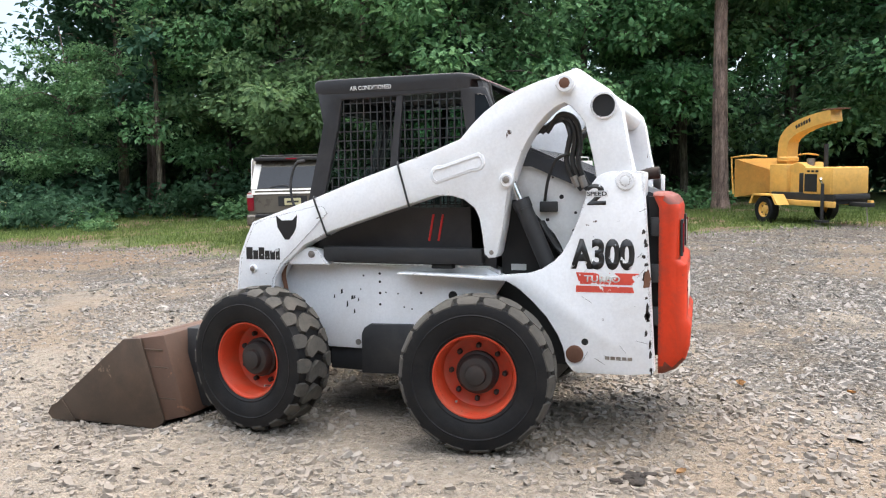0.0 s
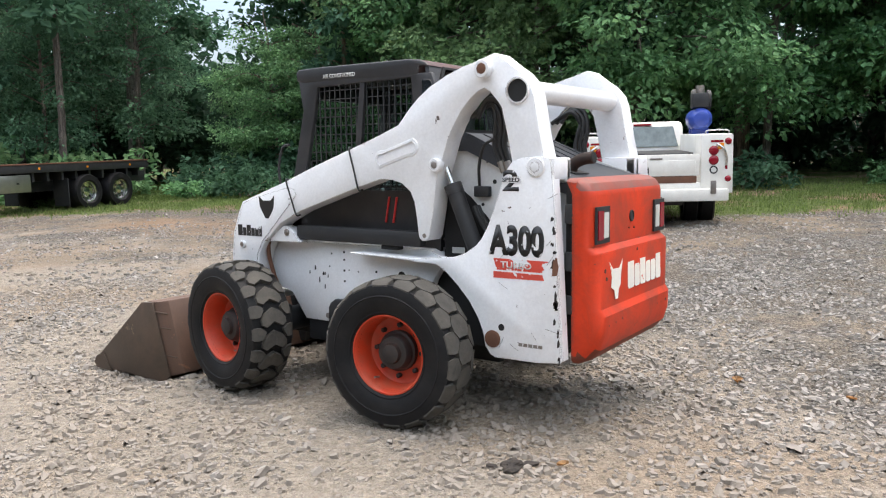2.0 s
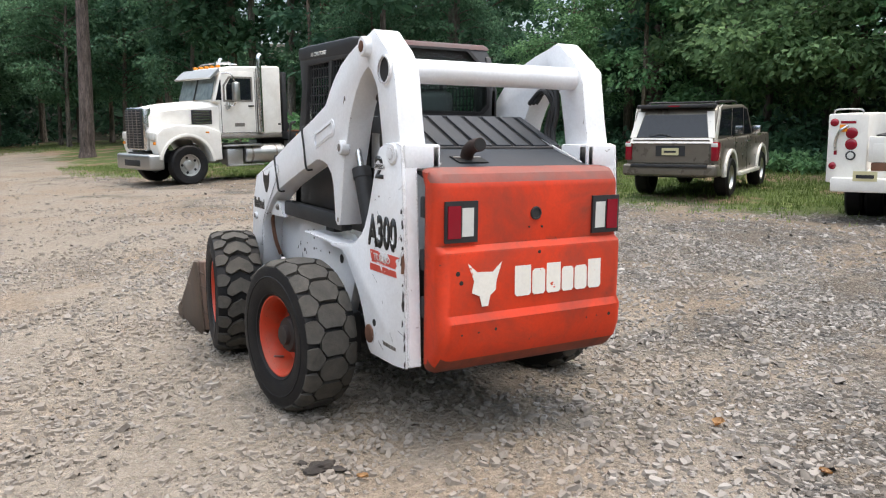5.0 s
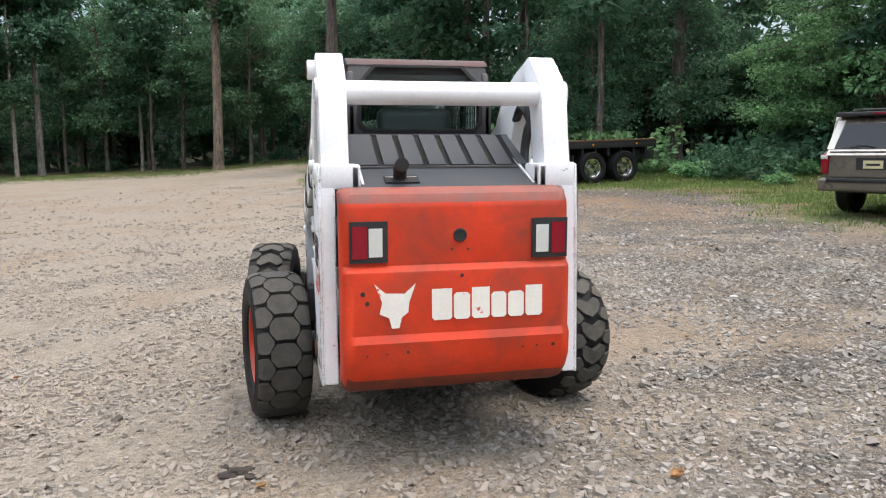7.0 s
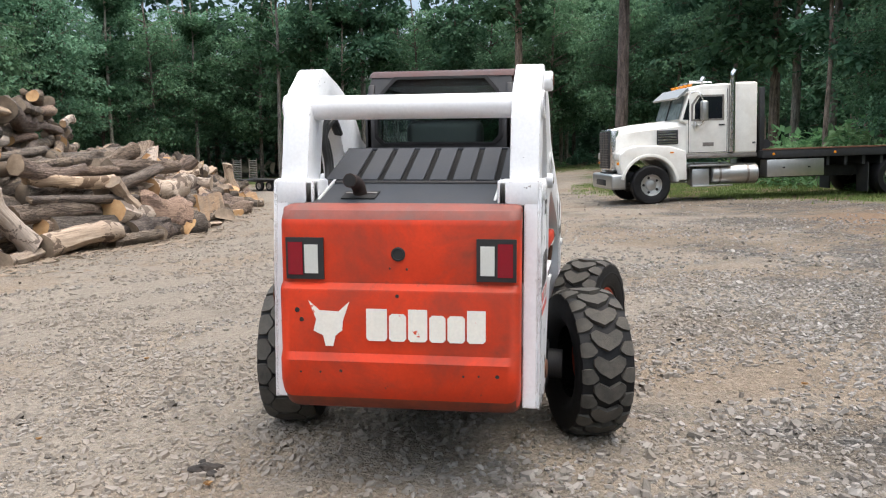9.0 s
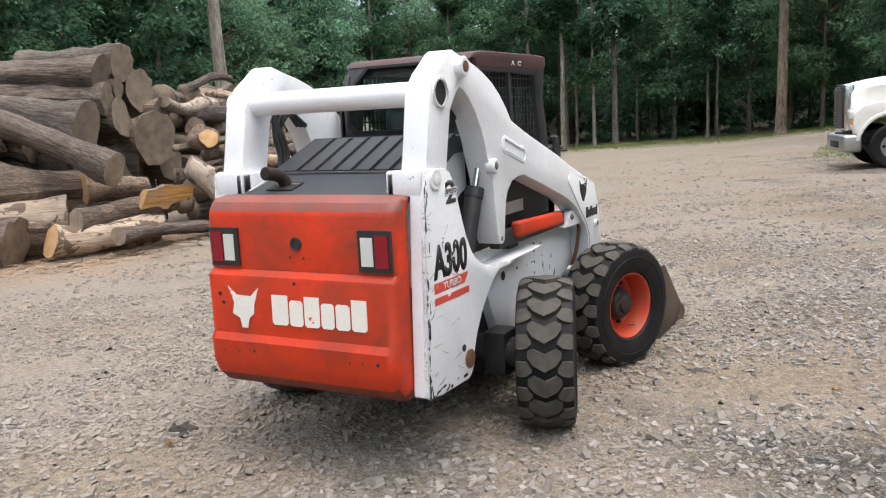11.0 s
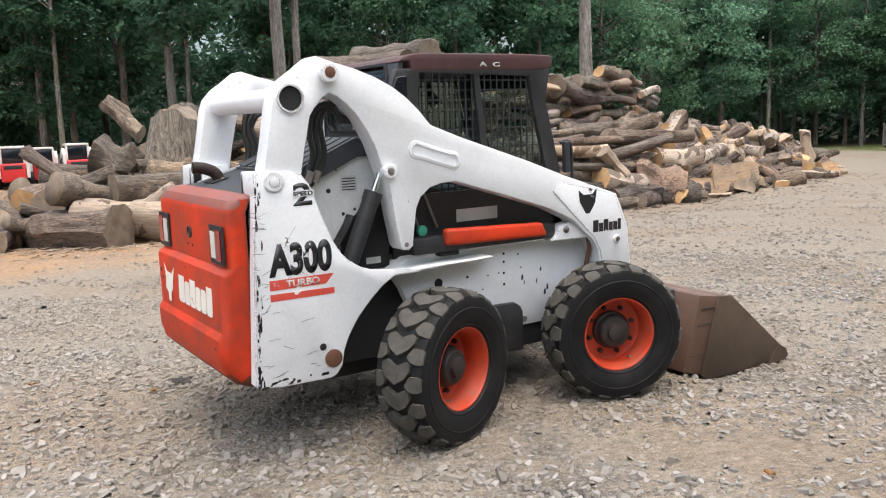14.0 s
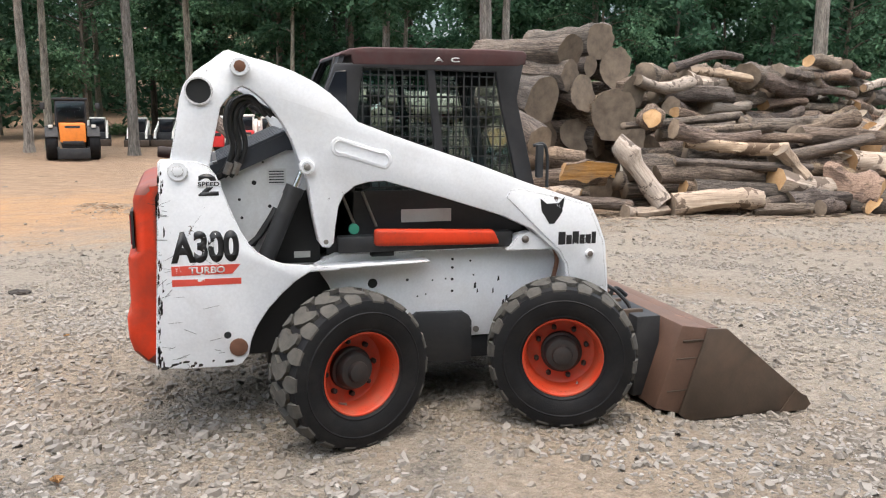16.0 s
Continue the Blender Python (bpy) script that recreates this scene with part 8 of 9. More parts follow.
# the loose heap beside it
for p, q, r, label, mats in (
        ((-0.05, 10.95, -0.07), (-1.35, 12.9, -0.14), 0.33, "thick furrowed log with a brown sawn end on sawdust", OLD),
        ((1.40, 11.05, -0.04), (-0.6, 11.95, 0.18), 0.35, "big pale barkless log with a torn hollow end", PALE),
        ((3.0, 10.75, 0.08), (5.2, 10.2, -0.08), 0.27, "dark grey log lying on sawdust", OLD),
        ((2.0, 11.9, 0.62), (4.1, 11.6, 0.42), 0.20, "long brown log across the heap", BARKED),
        ((0.1, 12.0, 0.62), (2.1, 11.8, 0.52), 0.24, "grey knotted log across the heap", OLD),
        ((0.85, 12.4, 0.92), (1.65, 12.2, 0.86), 0.17, "short log with torn orange wood", FRESH),
        ((1.5, 12.3, 0.92), (2.6, 12.1, 0.80), 0.18, "log with a long strip of orange wood", FRESH),
        ((-1.25, 13.3, 0.15), (-0.45, 13.9, 0.30), 0.34, "short thick log with a fresh orange sawn end", FRESH),
        ((-0.45, 12.9, 0.25), (0.5, 13.6, 0.35), 0.30, "short dark log with a brown sawn end", OLD),
        ((-1.13, 14.5, 1.37), (-0.15, 13.5, 0.50), 0.12, "bare broken branch sticking out of the heap", BARKED),
        ((0.2, 14.0, 1.25), (0.9, 13.6, 0.85), 0.34, "grey root knot in the heap", OLD),
        ((0.6, 13.2, 0.55), (1.3, 12.8, 0.45), 0.26, "grey broken log in the heap", OLD),
        ((-1.9, 15.2, 0.0), (-0.9, 15.8, 0.1), 0.30, "grey log at the heap's far end", BARKED),
        ((1.2, 14.4, 1.6), (0.5, 15.0, 2.35), 0.17, "bare forked branch rising from the heap", BARKED),
        ((2.1, 14.2, 2.10), (2.7, 13.6, 2.05), 0.20, "short grey log on top of the heap", OLD),
        ((3.95, 14.0, 2.05), (3.55, 14.0, 2.62), 0.04, "thin bare branch on top of the heap", BARKED)):
    log_from(p, q, r, label, mats, "loose heap")
for i in range(70):
    x = rng.uniform(-1.9, 5.0)
    y = 13.6 + rng.uniform(-1.3, 2.8)
    h = max(0.0, 2.3 - 0.36 * abs(x - 2.8) - 0.34 * abs(y - 14.0))
    k = rng.randrange(len(LOGS))
    (put_log if i < 24 else tuck_log)(LOGS[k], x, y, gz(x, y) + LOGSIZE[k][1] * 0.9 + rng.uniform(0.1, 0.85) * h, rng.uniform(-60, 70), rng.uniform(-24, 24) if h > 0.3 else 0, rng.uniform(0, 360), "broken grey-brown log in a loose heap", "loose heap")
for i in range(26):
    x, y = rng.uniform(0.2, 4.6), 11.6 + rng.uniform(-0.4, 1.4)
    k = rng.randrange(len(CHUNKS))
    put_log(CHUNKS[k], x, y, gz(x, y) + CHUNKSIZE[k][1] * 0.9 + rng.uniform(0.0, 0.9), rng.uniform(0, 360), rng.gauss(0, 20), rng.uniform(0, 360), "broken log piece wedged in the heap", "loose heap")

iv, itri, imat = [], [], []
base_n = 0
for me, m in TUCKED:
    me.calc_loop_triangles()
    co = np.empty(len(me.vertices) * 3, np.float32)
    me.vertices.foreach_get("co", co)
    iv.append(co.reshape(-1, 3) @ np.array(m.to_3x3()).T + np.array(m.translation))
    tri3 = np.empty(len(me.loop_triangles) * 3, np.int32)
    me.loop_triangles.foreach_get("vertices", tri3)
    itri.append(tri3.reshape(-1, 3) + base_n)
    mi = np.empty(len(me.loop_triangles), np.int32)
    me.loop_triangles.foreach_get("material_index", mi)
    imat.append(mi)
    base_n += len(me.vertices)
deep = mesh_of("deep_logs", np.concatenate(iv), np.concatenate(itri), M_TRUNKBARK)
for mt in (M_CUT_OLD, M_SPLIT):
    deep.materials.append(mt)
deep.polygons.foreach_set("material_index", np.concatenate(imat))
deep.polygons.foreach_set("use_smooth", [True] * len(deep.polygons))
tagged(new("deep_logs", deep), "dark logs and pieces deep inside the piles", "log pile", kind="stuff")

# a broad root stump standing in the heap
bm = bmesh.new()
sr = random.Random(3)
lobes = [(sr.uniform(0, 6.28), sr.uniform(0.25, 0.6)) for _ in range(6)]
rings = []
for i in range(9):
    t = i / 8
    ring = []
    for k in range(26):
        a = 2 * math.pi * k / 26
        r = 0.40 + 0.34 * (1 - t) ** 2 + sum(h * (1 - t) ** 2.2 * math.exp(-(math.remainder(a - c, 2 * math.pi) / 0.28) ** 2) for c, h in lobes) * 0.6
        r *= 1 + sr.uniform(-0.05, 0.05)
        ring.append(bm.verts.new((r * math.cos(a) + 0.25 * t * t, r * math.sin(a), 1.75 * t + (0.12 * math.sin(a * 2 + 1) + sr.uniform(-0.05, 0.05)) * (i == 8))))
    rings.append(ring)
for p, q in zip(rings, rings[1:]):
    for k in range(26):
        bm.faces.new((p[k], p[(k + 1) % 26], q[(k + 1) % 26], q[k]))
bm.faces.new(rings[-1]).material_index = 1
stump = new("root_stump", finish(bm, "root_stump", [M_STUMP, M_CUT_OLD], angle=50))
stump.matrix_world = pose(1.55, 13.4, gz(1.55, 13.4) + 0.35, 4, -6, 40) @ Matrix.Diagonal((1.2, 1.2, 1.22, 1))
tagged(stump, "broad grey root stump standing in the log heap", "stump", "loose heap")

# chips and bark scraps on the ground by the piles
cv, cf = [], []
r2 = np.random.RandomState(4)
for i in range(5200):
    x = r2.uniform(-4, 24)
    f = foot_line(x) - 0.3 if x > 5 else float(np.interp(x, (-4, -1, 1, 5), (14.0, 11.5, 10.6, 9.3)))
    y = f - abs(r2.normal(0, 1.1)) + 0.5
    if x > 13 and r2.uniform() < 0.5:
        continue
    L, W = r2.uniform(0.03, 0.16), r2.uniform(0.01, 0.035)
    a = r2.uniform(0, 6.28)
    z = gz(x, y) + r2.uniform(0.004, 0.03)
    up = r2.uniform(-0.02, 0.03)
    dx, dy = math.cos(a) * L, math.sin(a) * L
    wx, wy = -math.sin(a) * W, math.cos(a) * W
    b = len(cv)
    cv += [(x - dx, y - dy, z), (x + dx, y + dy, z + up), (x + dx * 0.6 + wx, y + dy * 0.6 + wy, z + up), (x - dx * 0.8 + wx, y - dy * 0.8 + wy, z + 0.012)]
    cf += [(b, b + 1, b + 2), (b, b + 2, b + 3)]
chips = bpy.data.meshes.new("wood_chips")
chips.from_pydata(cv, [], cf)
chips.materials.append(M_CUT)
tagged(new("wood_chips", chips), "pale wood chips and bark scraps on the ground", "wood chips", kind="stuff")


# ---- woods ----
def leaf_cloud(rs, centres, radii, per, size, droop=0.35, flat=0.75):
    """Many small pointed leaves gathered in clumps; each leaf is a folded rhombus."""
    C = np.repeat(np.asarray(centres), per, axis=0)
    R = np.repeat(np.asarray(radii), per)
    n = len(C)
    d = rs.normal(size=(n, 3))
    d /= np.linalg.norm(d, axis=1)[:, None]
    rad = R * rs.uniform(0.45, 1.0, n) ** 0.5
    p = C + d * rad[:, None] * np.array([1, 1, flat])
    out = d * np.array([1, 1, 0.3]) + rs.normal(0, 0.55, (n, 3))
    out[:, 2] -= droop
    out /= np.linalg.norm(out, axis=1)[:, None]
    sidev = np.cross(out, rs.normal(size=(n, 3)) * 0.5 + np.array([0, 0, 1.0]))
    sidev /= np.linalg.norm(sidev, axis=1)[:, None]
    up = np.cross(sidev, out)
    s = size * rs.uniform(0.6, 1.35, n)[:, None]
    v = np.stack([p, p + out * s * 0.5 + sidev * s * 0.30 + up * s * 0.08, p + out * s, p + out * s * 0.5 - sidev * s * 0.30 + up * s * 0.08], 1).reshape(-1, 3)
    i = np.arange(n)[:, None] * 4
    f = np.concatenate([i + [0, 1, 2], i + [0, 2, 3]], 0)
    return v, f


def tree(seed, height, trunk_r, crown_from, spread, clumps, per, leaf, mat, name, label, lean=0.3, low=False):
    """A tapered, slightly crooked trunk with limbs, and a crown of leaf clumps that sit on the limbs."""
    rs = np.random.RandomState(seed)
    t = thing(name, label, "tree", "woods round the yard")
    lx, ly = rs.uniform(-lean, lean, 2)
    spine = [(lx * k * k + rs.uniform(-0.06, 0.06) * (k > 0), ly * k * k + rs.uniform(-0.06, 0.06) * (k > 0), -0.3 + (height + 0.3) * k) for k in np.linspace(0, 1, 7)]
    bm = tube(spine, (trunk_r, trunk_r * 0.28), 9, smooth_n=2)
    turned(bm, [(trunk_r * 1.5, -0.25), (trunk_r * 1.2, 0.12), (trunk_r * 0.98, 0.5)], (0, 0, 0), (0, 0, 1), 10, caps=False)
    centres, radii = [], []

    def on_spine(z):
        k = min(max(z / height, 0), 1)
        return np.array([lx * k * k, ly * k * k, z])
    nl = clumps // 6
    for i in range(nl):
        k = rs.uniform(0, 1)
        z = crown_from + (height * 0.97 - crown_from) * k
        a = rs.uniform(0, 2 * math.pi)
        reach = spread * (0.55 + 0.45 * math.sin(math.pi * (0.15 + 0.8 * k))) * rs.uniform(0.55, 1.0)
        b = on_spine(z * 0.93)
        e = b + np.array([math.cos(a) * reach, math.sin(a) * reach, rs.uniform(-0.1, 0.45) * reach * (0.4 if low else 1)])
        m1 = (b + e) / 2 + np.array([0, 0, 0.18 * reach])
        tube([b, m1, e], (trunk_r * 0.28, 0.015), 4, bm, 2)
        for j in range(6):
            q = rs.uniform(0.35, 1.08)
            c = b * (1 - q) ** 2 + 2 * m1 * q * (1 - q) + e * q * q + rs.normal(0, 0.22 * spread / 2.2, 3)
            centres.append(c)
            radii.append(rs.uniform(0.35, 0.75) * spread / 2.6)
    part("trunk", bm, {"tall_tree": M_BARK_PALE, "pine_tree": M_BARK_RED}.get(name, M_BARK), t)
    v, f = leaf_cloud(rs, centres, radii, per, leaf, 0.45 if low else 0.3, 0.42 if low else 0.55)
    ob = new("crown", mesh_of("crown", v, f, mat))
    ob.parent = t
    return t


HIDE = (0, 0, -60)
KINDS = {
    "locust_a": tree(21, 10.5, 0.13, 2.2, 4.2, 210, 120, 0.21, M_LEAF_PALE, "leafy_tree", "bushy tree with pale drooping foliage down to the ground", 0.9, True),
    "locust_b": tree(22, 12.0, 0.15, 2.8, 4.4, 216, 120, 0.21, M_LEAF_PALE, "leafy_tree", "bushy tree with pale drooping foliage over grass", 1.2, True),
    "broad_a": tree(23, 17.0, 0.26, 3.2, 4.2, 132, 30, 0.46, M_LEAF, "forest_tree", "tall forest tree with dense dark green crown", 0.9),
    "broad_b": tree(24, 19.0, 0.30, 4.6, 4.0, 126, 30, 0.48, M_LEAF, "forest_tree", "tall straight forest tree with a high green crown", 0.6),
    "broad_c": tree(25, 16.0, 0.20, 1.6, 3.6, 138, 30, 0.44, M_LEAF, "forest_tree", "slender forest tree with leaves to low down", 1.0),
    "pine": tree(30, 23.0, 0.36, 10.5, 3.6, 102, 30, 0.48, M_LEAF, "pine_tree", "tall pine with a bare reddish brown trunk", 0.5),
    "grey": tree(26, 22.0, 0.36, 9.5, 4.0, 108, 30, 0.48, M_LEAF, "tall_tree", "tall tree with a bare grey trunk and its crown far up", 0.4),
    "slim": tree(28, 21.0, 0.23, 9.0, 3.6, 108, 32, 0.44, M_LEAF, "tall_tree", "slim bare-trunked tree at the wood's edge", 0.7),
    "edge": tree(29, 16.0, 0.19, 3.8, 4.6, 186, 60, 0.27, M_LEAF_MID, "forest_tree", "forest tree with layered mid-green branches", 0.9, True),
    "thin": tree(27, 15.0, 0.11, 5.0, 2.4, 84, 34, 0.36, M_LEAF, "young_tree", "thin young tree at the wood's edge", 0.9),
}


def bush(seed, r, h, label):
    rs = np.random.RandomState(seed)
    t = thing("bush", label, "bush", "undergrowth")
    n = 22
    a, q = rs.uniform(0, 6.28, n), np.sqrt(rs.uniform(0, 1, n)) * r
    cz = rs.uniform(0.1, 0.75, n) * h * (1.05 - q / r * 0.5)
    cen = np.stack([np.cos(a) * q, np.sin(a) * q, cz], 1)
    v, f = leaf_cloud(rs, cen, rs.uniform(0.25, 0.5, n) * r * 0.6, 46, 0.19, 0.2, 0.8)
    v[:, 2] = np.maximum(v[:, 2], 0.0)
    ob = new("foliage", mesh_of("foliage", v, f, M_LEAF if seed % 2 else M_LEAF_PALE))
    ob.parent = t
    bm = bmesh.new()
    for c in cen[:7]:
        tube([(0, 0, -0.1), (c[0] * 0.4, c[1] * 0.4, c[2] * 0.6), tuple(c)], (0.02, 0.006), 5, bm, 3)
    part("stems", bm, M_BARK, t)
    return t


KINDS["bush_a"] = bush(31, 1.3, 1.7, "low leafy bush at the wood's edge")
KINDS["bush_c"] = bush(34, 1.4, 2.0, "bright green shrub behind the flatbed truck")
KINDS["bush_b"] = bush(32, 1.0, 1.2, "pale green weedy bush in the grass")
for kx in KINDS.values():
    kx.location = HIDE
used = set()
tr = random.Random(77)


def plant(kind, x, y, scale=1.0, turn=None, dz=0.0):
    turn = tr.uniform(0, 360) if turn is None else turn
    m = pose(x, y, gz(x, y) - 0.05 + dz, 0, 0, turn) @ Matrix.Diagonal((scale, scale, scale, 1))
    src = KINDS[kind]
    if kind not in used:
        used.add(kind)
        src.matrix_world = m
        return src
    ob = copy_thing(src, pose(x, y, gz(x, y) - 0.05 + dz, 0, 0, turn))
    ob.scale = (scale,) * 3
    return ob


# the near edge on the -y side: bushy trees hanging over the grass
for kind, x, y, sc in (("locust_a", 15.6, -20.4, 0.95), ("locust_b", 13.2, -20.0, 1.0), ("locust_a", 9.6, -19.2, 1.05), ("locust_b", 6.4, -19.8, 1.0), ("locust_a", 3.0, -22.0, 1.1),
                       ("locust_b", -0.2, -25.5, 1.05), ("locust_a", -3.8, -25.0, 1.1), ("locust_b", -7.2, -25.5, 1.1), ("locust_a", -11.0, -24.5, 1.0), ("locust_b", 20.0, -17.6, 0.56), ("edge", 30.5, -16.4, 0.8)):
    plant(kind, x, y, sc)
# bare trunks that stand out along the edge of the clearing, each given with its girth at the foot
TRUNKS = (("grey", 27.0, 28.3, 0.41), ("grey", 11.1, 31.2, 0.36), ("slim", 12.9, 33.4, 0.24), ("grey", 7.8, 37.5, 0.27), ("slim", 4.0, 48.4, 0.18), ("slim", 3.6, 53.0, 0.25), ("slim", 9.6, 41.0, 0.16),
          ("slim", -4.8, 37.3, 0.27), ("slim", -2.2, 45.9, 0.25), ("slim", -10.0, 40.2, 0.25), ("slim", -9.6, 43.5, 0.24), ("slim", 16.0, 41.0, 0.22), ("slim", 20.0, 38.0, 0.24), ("slim", 24.0, 41.0, 0.18),
          ("slim", 67.5, 20.1, 0.30), ("slim", 77.0, 44.3, 0.26), ("slim", 63.5, 26.8, 0.22), ("slim", 64.7, 24.0, 0.26), ("thin", 65.1, 22.9, 0.14), ("slim", 65.8, 21.5, 0.18), ("thin", 69.0, 18.5, 0.14),
          ("thin", 68.4, 11.3, 0.14), ("slim", 70.0, 12.5, 0.17), ("pine", 40.2, -2.2, 0.38), ("pine", 61.0, 5.4, 0.42), ("slim", 66.0, 36.0, 0.18), ("slim", 72.0, 48.0, 0.24), ("slim", 60.0, 41.0, 0.20),
          ("slim", 43.4, -11.8, 0.27), ("slim", 38.3, -12.4, 0.25), ("grey", 26.2, -15.6, 0.33), ("thin", 24.5, -11.4, 0.15), ("thin", 26.0, -9.0, 0.10),
          ("pine", 19.0, -20.5, 0.36), ("pine", -1.5, -21.1, 0.24), ("thin", 4.9, -21.2, 0.14), ("thin", 16.6, -17.8, 0.10), ("thin", 5.6, -18.2, 0.09), ("thin", -6.5, -21.5, 0.10))
GIRTH = {"grey": 0.36, "pine": 0.36, "slim": 0.23, "thin": 0.11}
for kind, x, y, girth in TRUNKS:
    plant(kind, x, y, min(max(girth / GIRTH[kind], 0.72), 1.3))


def clear_sky(x, y):
    """A gap in the woods through which the sky shows."""
    a = np.degrees(np.arctan2(np.asarray(y) - 4.5, np.asarray(x) + 2.5))
    return (a > -45.8) & (a < -38.4)


# leafy trees at the edge, between those trunks
for kind, x, y, sc in (("broad_a", 34.0, -17.0, 0.95), ("broad_c", 31.5, -20.4, 0.8), ("edge", 25.6, -15.3, 0.6), ("edge", 29.5, -12.6, 0.65), ("edge", 26.4, -11.9, 0.52), ("edge", 36.0, -14.0, 0.9), ("edge", 70.0, 9.0, 1.0), ("edge", 70.5, 15.5, 1.05), ("edge", 69.5, 25.5, 1.05), ("edge", 71.5, 32.0, 1.1), ("edge", 64.0, 39.0, 1.0), ("edge", 67.0, 3.0, 1.0),
                       ("edge", 55.0, 42.0, 1.1), ("edge", 46.0, 42.5, 1.0), ("edge", 38.5, 39.5, 1.0), ("broad_c", 32.0, 38.5, 0.95), ("broad_c", 25.0, 38.0, 0.9), ("edge", 20.0, 37.0, 0.75), ("broad_c", 14.6, 38.8, 0.8), ("locust_a", 16.5, 33.6, 0.5),
                       ("edge", 3.6, 55.5, 1.0), ("edge", -2.5, 58.5, 1.0), ("edge", -9.5, 57.5, 1.0), ("edge", -17.0, 53.0, 1.0), ("edge", 47.0, -9.0, 0.9), ("edge", 60.0, -3.0, 0.95)):
    plant(kind, x, y, sc)

# woods behind: rows that follow the clearing's edge
path = [(-16, -24), (-6, -29), (8, -27), (17, -24.5), (25, -19), (31, -15), (38, -13), (48, -11), (60, -7), (70, 0), (74, 12), (74, 24), (72, 36), (60, 44), (44, 45), (32, 41), (20, 41), (10, 48), (2, 58), (-8, 62), (-20, 56), (-30, 40), (-36, 12), (-34, -6), (-26, -18), (-16, -24)]
for ring_i, (off, step) in enumerate(((0.0, 4.4), (4.5, 4.6), (10.0, 6.0))):
    cxy = np.array([8.0, 8.0])
    pts = []
    for (xa, ya), (xb, yb) in zip(path, path[1:]):
        L = math.hypot(xb - xa, yb - ya)
        for k in range(int(L / step)):
            q = (k + tr.uniform(0.2, 0.8)) * step / L
            pts.append((xa + (xb - xa) * q, ya + (yb - ya) * q))
    for x, y in pts:
        d = np.array([x, y]) - cxy
        d = d / np.linalg.norm(d)
        x, y = x + d[0] * off + tr.uniform(-1.2, 1.2), y + d[1] * off + tr.uniform(-1.2, 1.2)
        behind = x < -12 and abs(y) < 30
        if clear_sky(x, y):
            continue
        if behind and (ring_i > 0 or tr.random() < 0.6):
            continue
        kind = tr.choice(("broad_a", "broad_b", "broad_c", "slim") if ring_i else ("broad_a", "broad_b", "slim", "thin", "broad_b"))
        if -27 < math.degrees(math.atan2(y - 4.5, x + 2.5)) < -19 and ring_i and tr.random() < 0.65:
            continue
        if x > 56 and ring_i < 2 and tr.random() < 0.95:
            kind = "edge"
        plant(kind, x, y, tr.uniform(0.85, 1.15))
# undergrowth along the edge
for k in range(46):
    i = tr.randrange(0, 20)
    (xa, ya), (xb, yb) = path[i], path[i + 1]
    q = tr.random()
    plant("bush_a" if tr.random() < 0.6 else "bush_b", xa + (xb - xa) * q + tr.uniform(-1, 1), ya + (yb - ya) * q + tr.uniform(-0.5, 1.5), tr.uniform(0.7, 1.3))
for kind, x, y, sc in (("bush_c", 24.5, -8.2, 1.3), ("bush_c", 25.8, -10.4, 1.7), ("bush_c", 23.6, -12.6, 1.5), ("bush_c", 28.0, -7.0, 1.4), ("bush_c", 30.0, -11.0, 2.0), ("bush_b", 20.6, -9.9, 0.45), ("bush_b", 20.2, -8.6, 0.4), ("bush_a", 15.0, -17.2, 1.1), ("bush_b", 12.2, -16.6, 1.0), ("bush_a", 10.0, -17.4, 1.2), ("bush_a", 19.2, -14.8, 1.2), ("bush_b", 17.4, -15.6, 0.8), ("bush_a", 7.6, -16.8, 1.0), ("bush_a", 20.2, -14.6, 1.3), ("bush_b", 18.6, -12.6, 0.8),
                       ("bush_a", 2.8, -18.5, 1.0), ("bush_b", -0.8, -21.8, 0.9), ("bush_a", 16.6, -12.9, 1.0), ("bush_b", 14.6, -12.6, 0.5), ("bush_a", 14.2, -18.4, 1.4), ("bush_a", 18.6, -17.4, 1.5), ("bush_b", 8.8, -15.8, 0.8), ("bush_a", 11.2, -18.6, 1.4)):
    plant(kind, x, y, sc)

plant("bush_a", 0.25, 12.7, 0.45, dz=0.75)

# the far woods: belts of foliage that close the view
rs = np.random.RandomState(8)
# both belts use the leaf tone that has canopy shade painted in
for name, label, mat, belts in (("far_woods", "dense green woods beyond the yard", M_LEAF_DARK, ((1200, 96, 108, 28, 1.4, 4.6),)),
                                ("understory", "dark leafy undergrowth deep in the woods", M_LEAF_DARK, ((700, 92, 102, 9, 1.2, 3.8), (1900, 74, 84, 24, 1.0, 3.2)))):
    fv, ff, n0 = [], [], 0
    for count, r0, r1, top, size, rad in belts:
        ang = rs.uniform(0, 2 * math.pi, count)
        q = rs.uniform(r0, r1, count)
        cx, cy = 8 + q * np.cos(ang), 8 + q * np.sin(ang)
        cz = rs.uniform(0, 1, count) ** 1.2 * top
        cz = np.where(clear_sky(cx, cy), cz * 0.35, cz)
        q = np.degrees(np.arctan2(cy - 4.5, cx + 2.5))
        cz = np.where((q > -27) & (q < -19) & (rs.uniform(0, 1, count) < 0.7), cz * 0.12, cz)
        cen = np.stack([cx, cy, ground_z(cx, cy) + cz], 1)
        v, f = leaf_cloud(rs, cen, rs.uniform(0.55, 1.0, count) * rad, 44, size, 0.3, 0.9)
        fv.append(v)
        ff.append(f + n0)
        n0 += len(v)
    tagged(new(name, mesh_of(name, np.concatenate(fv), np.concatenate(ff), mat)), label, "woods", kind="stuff")
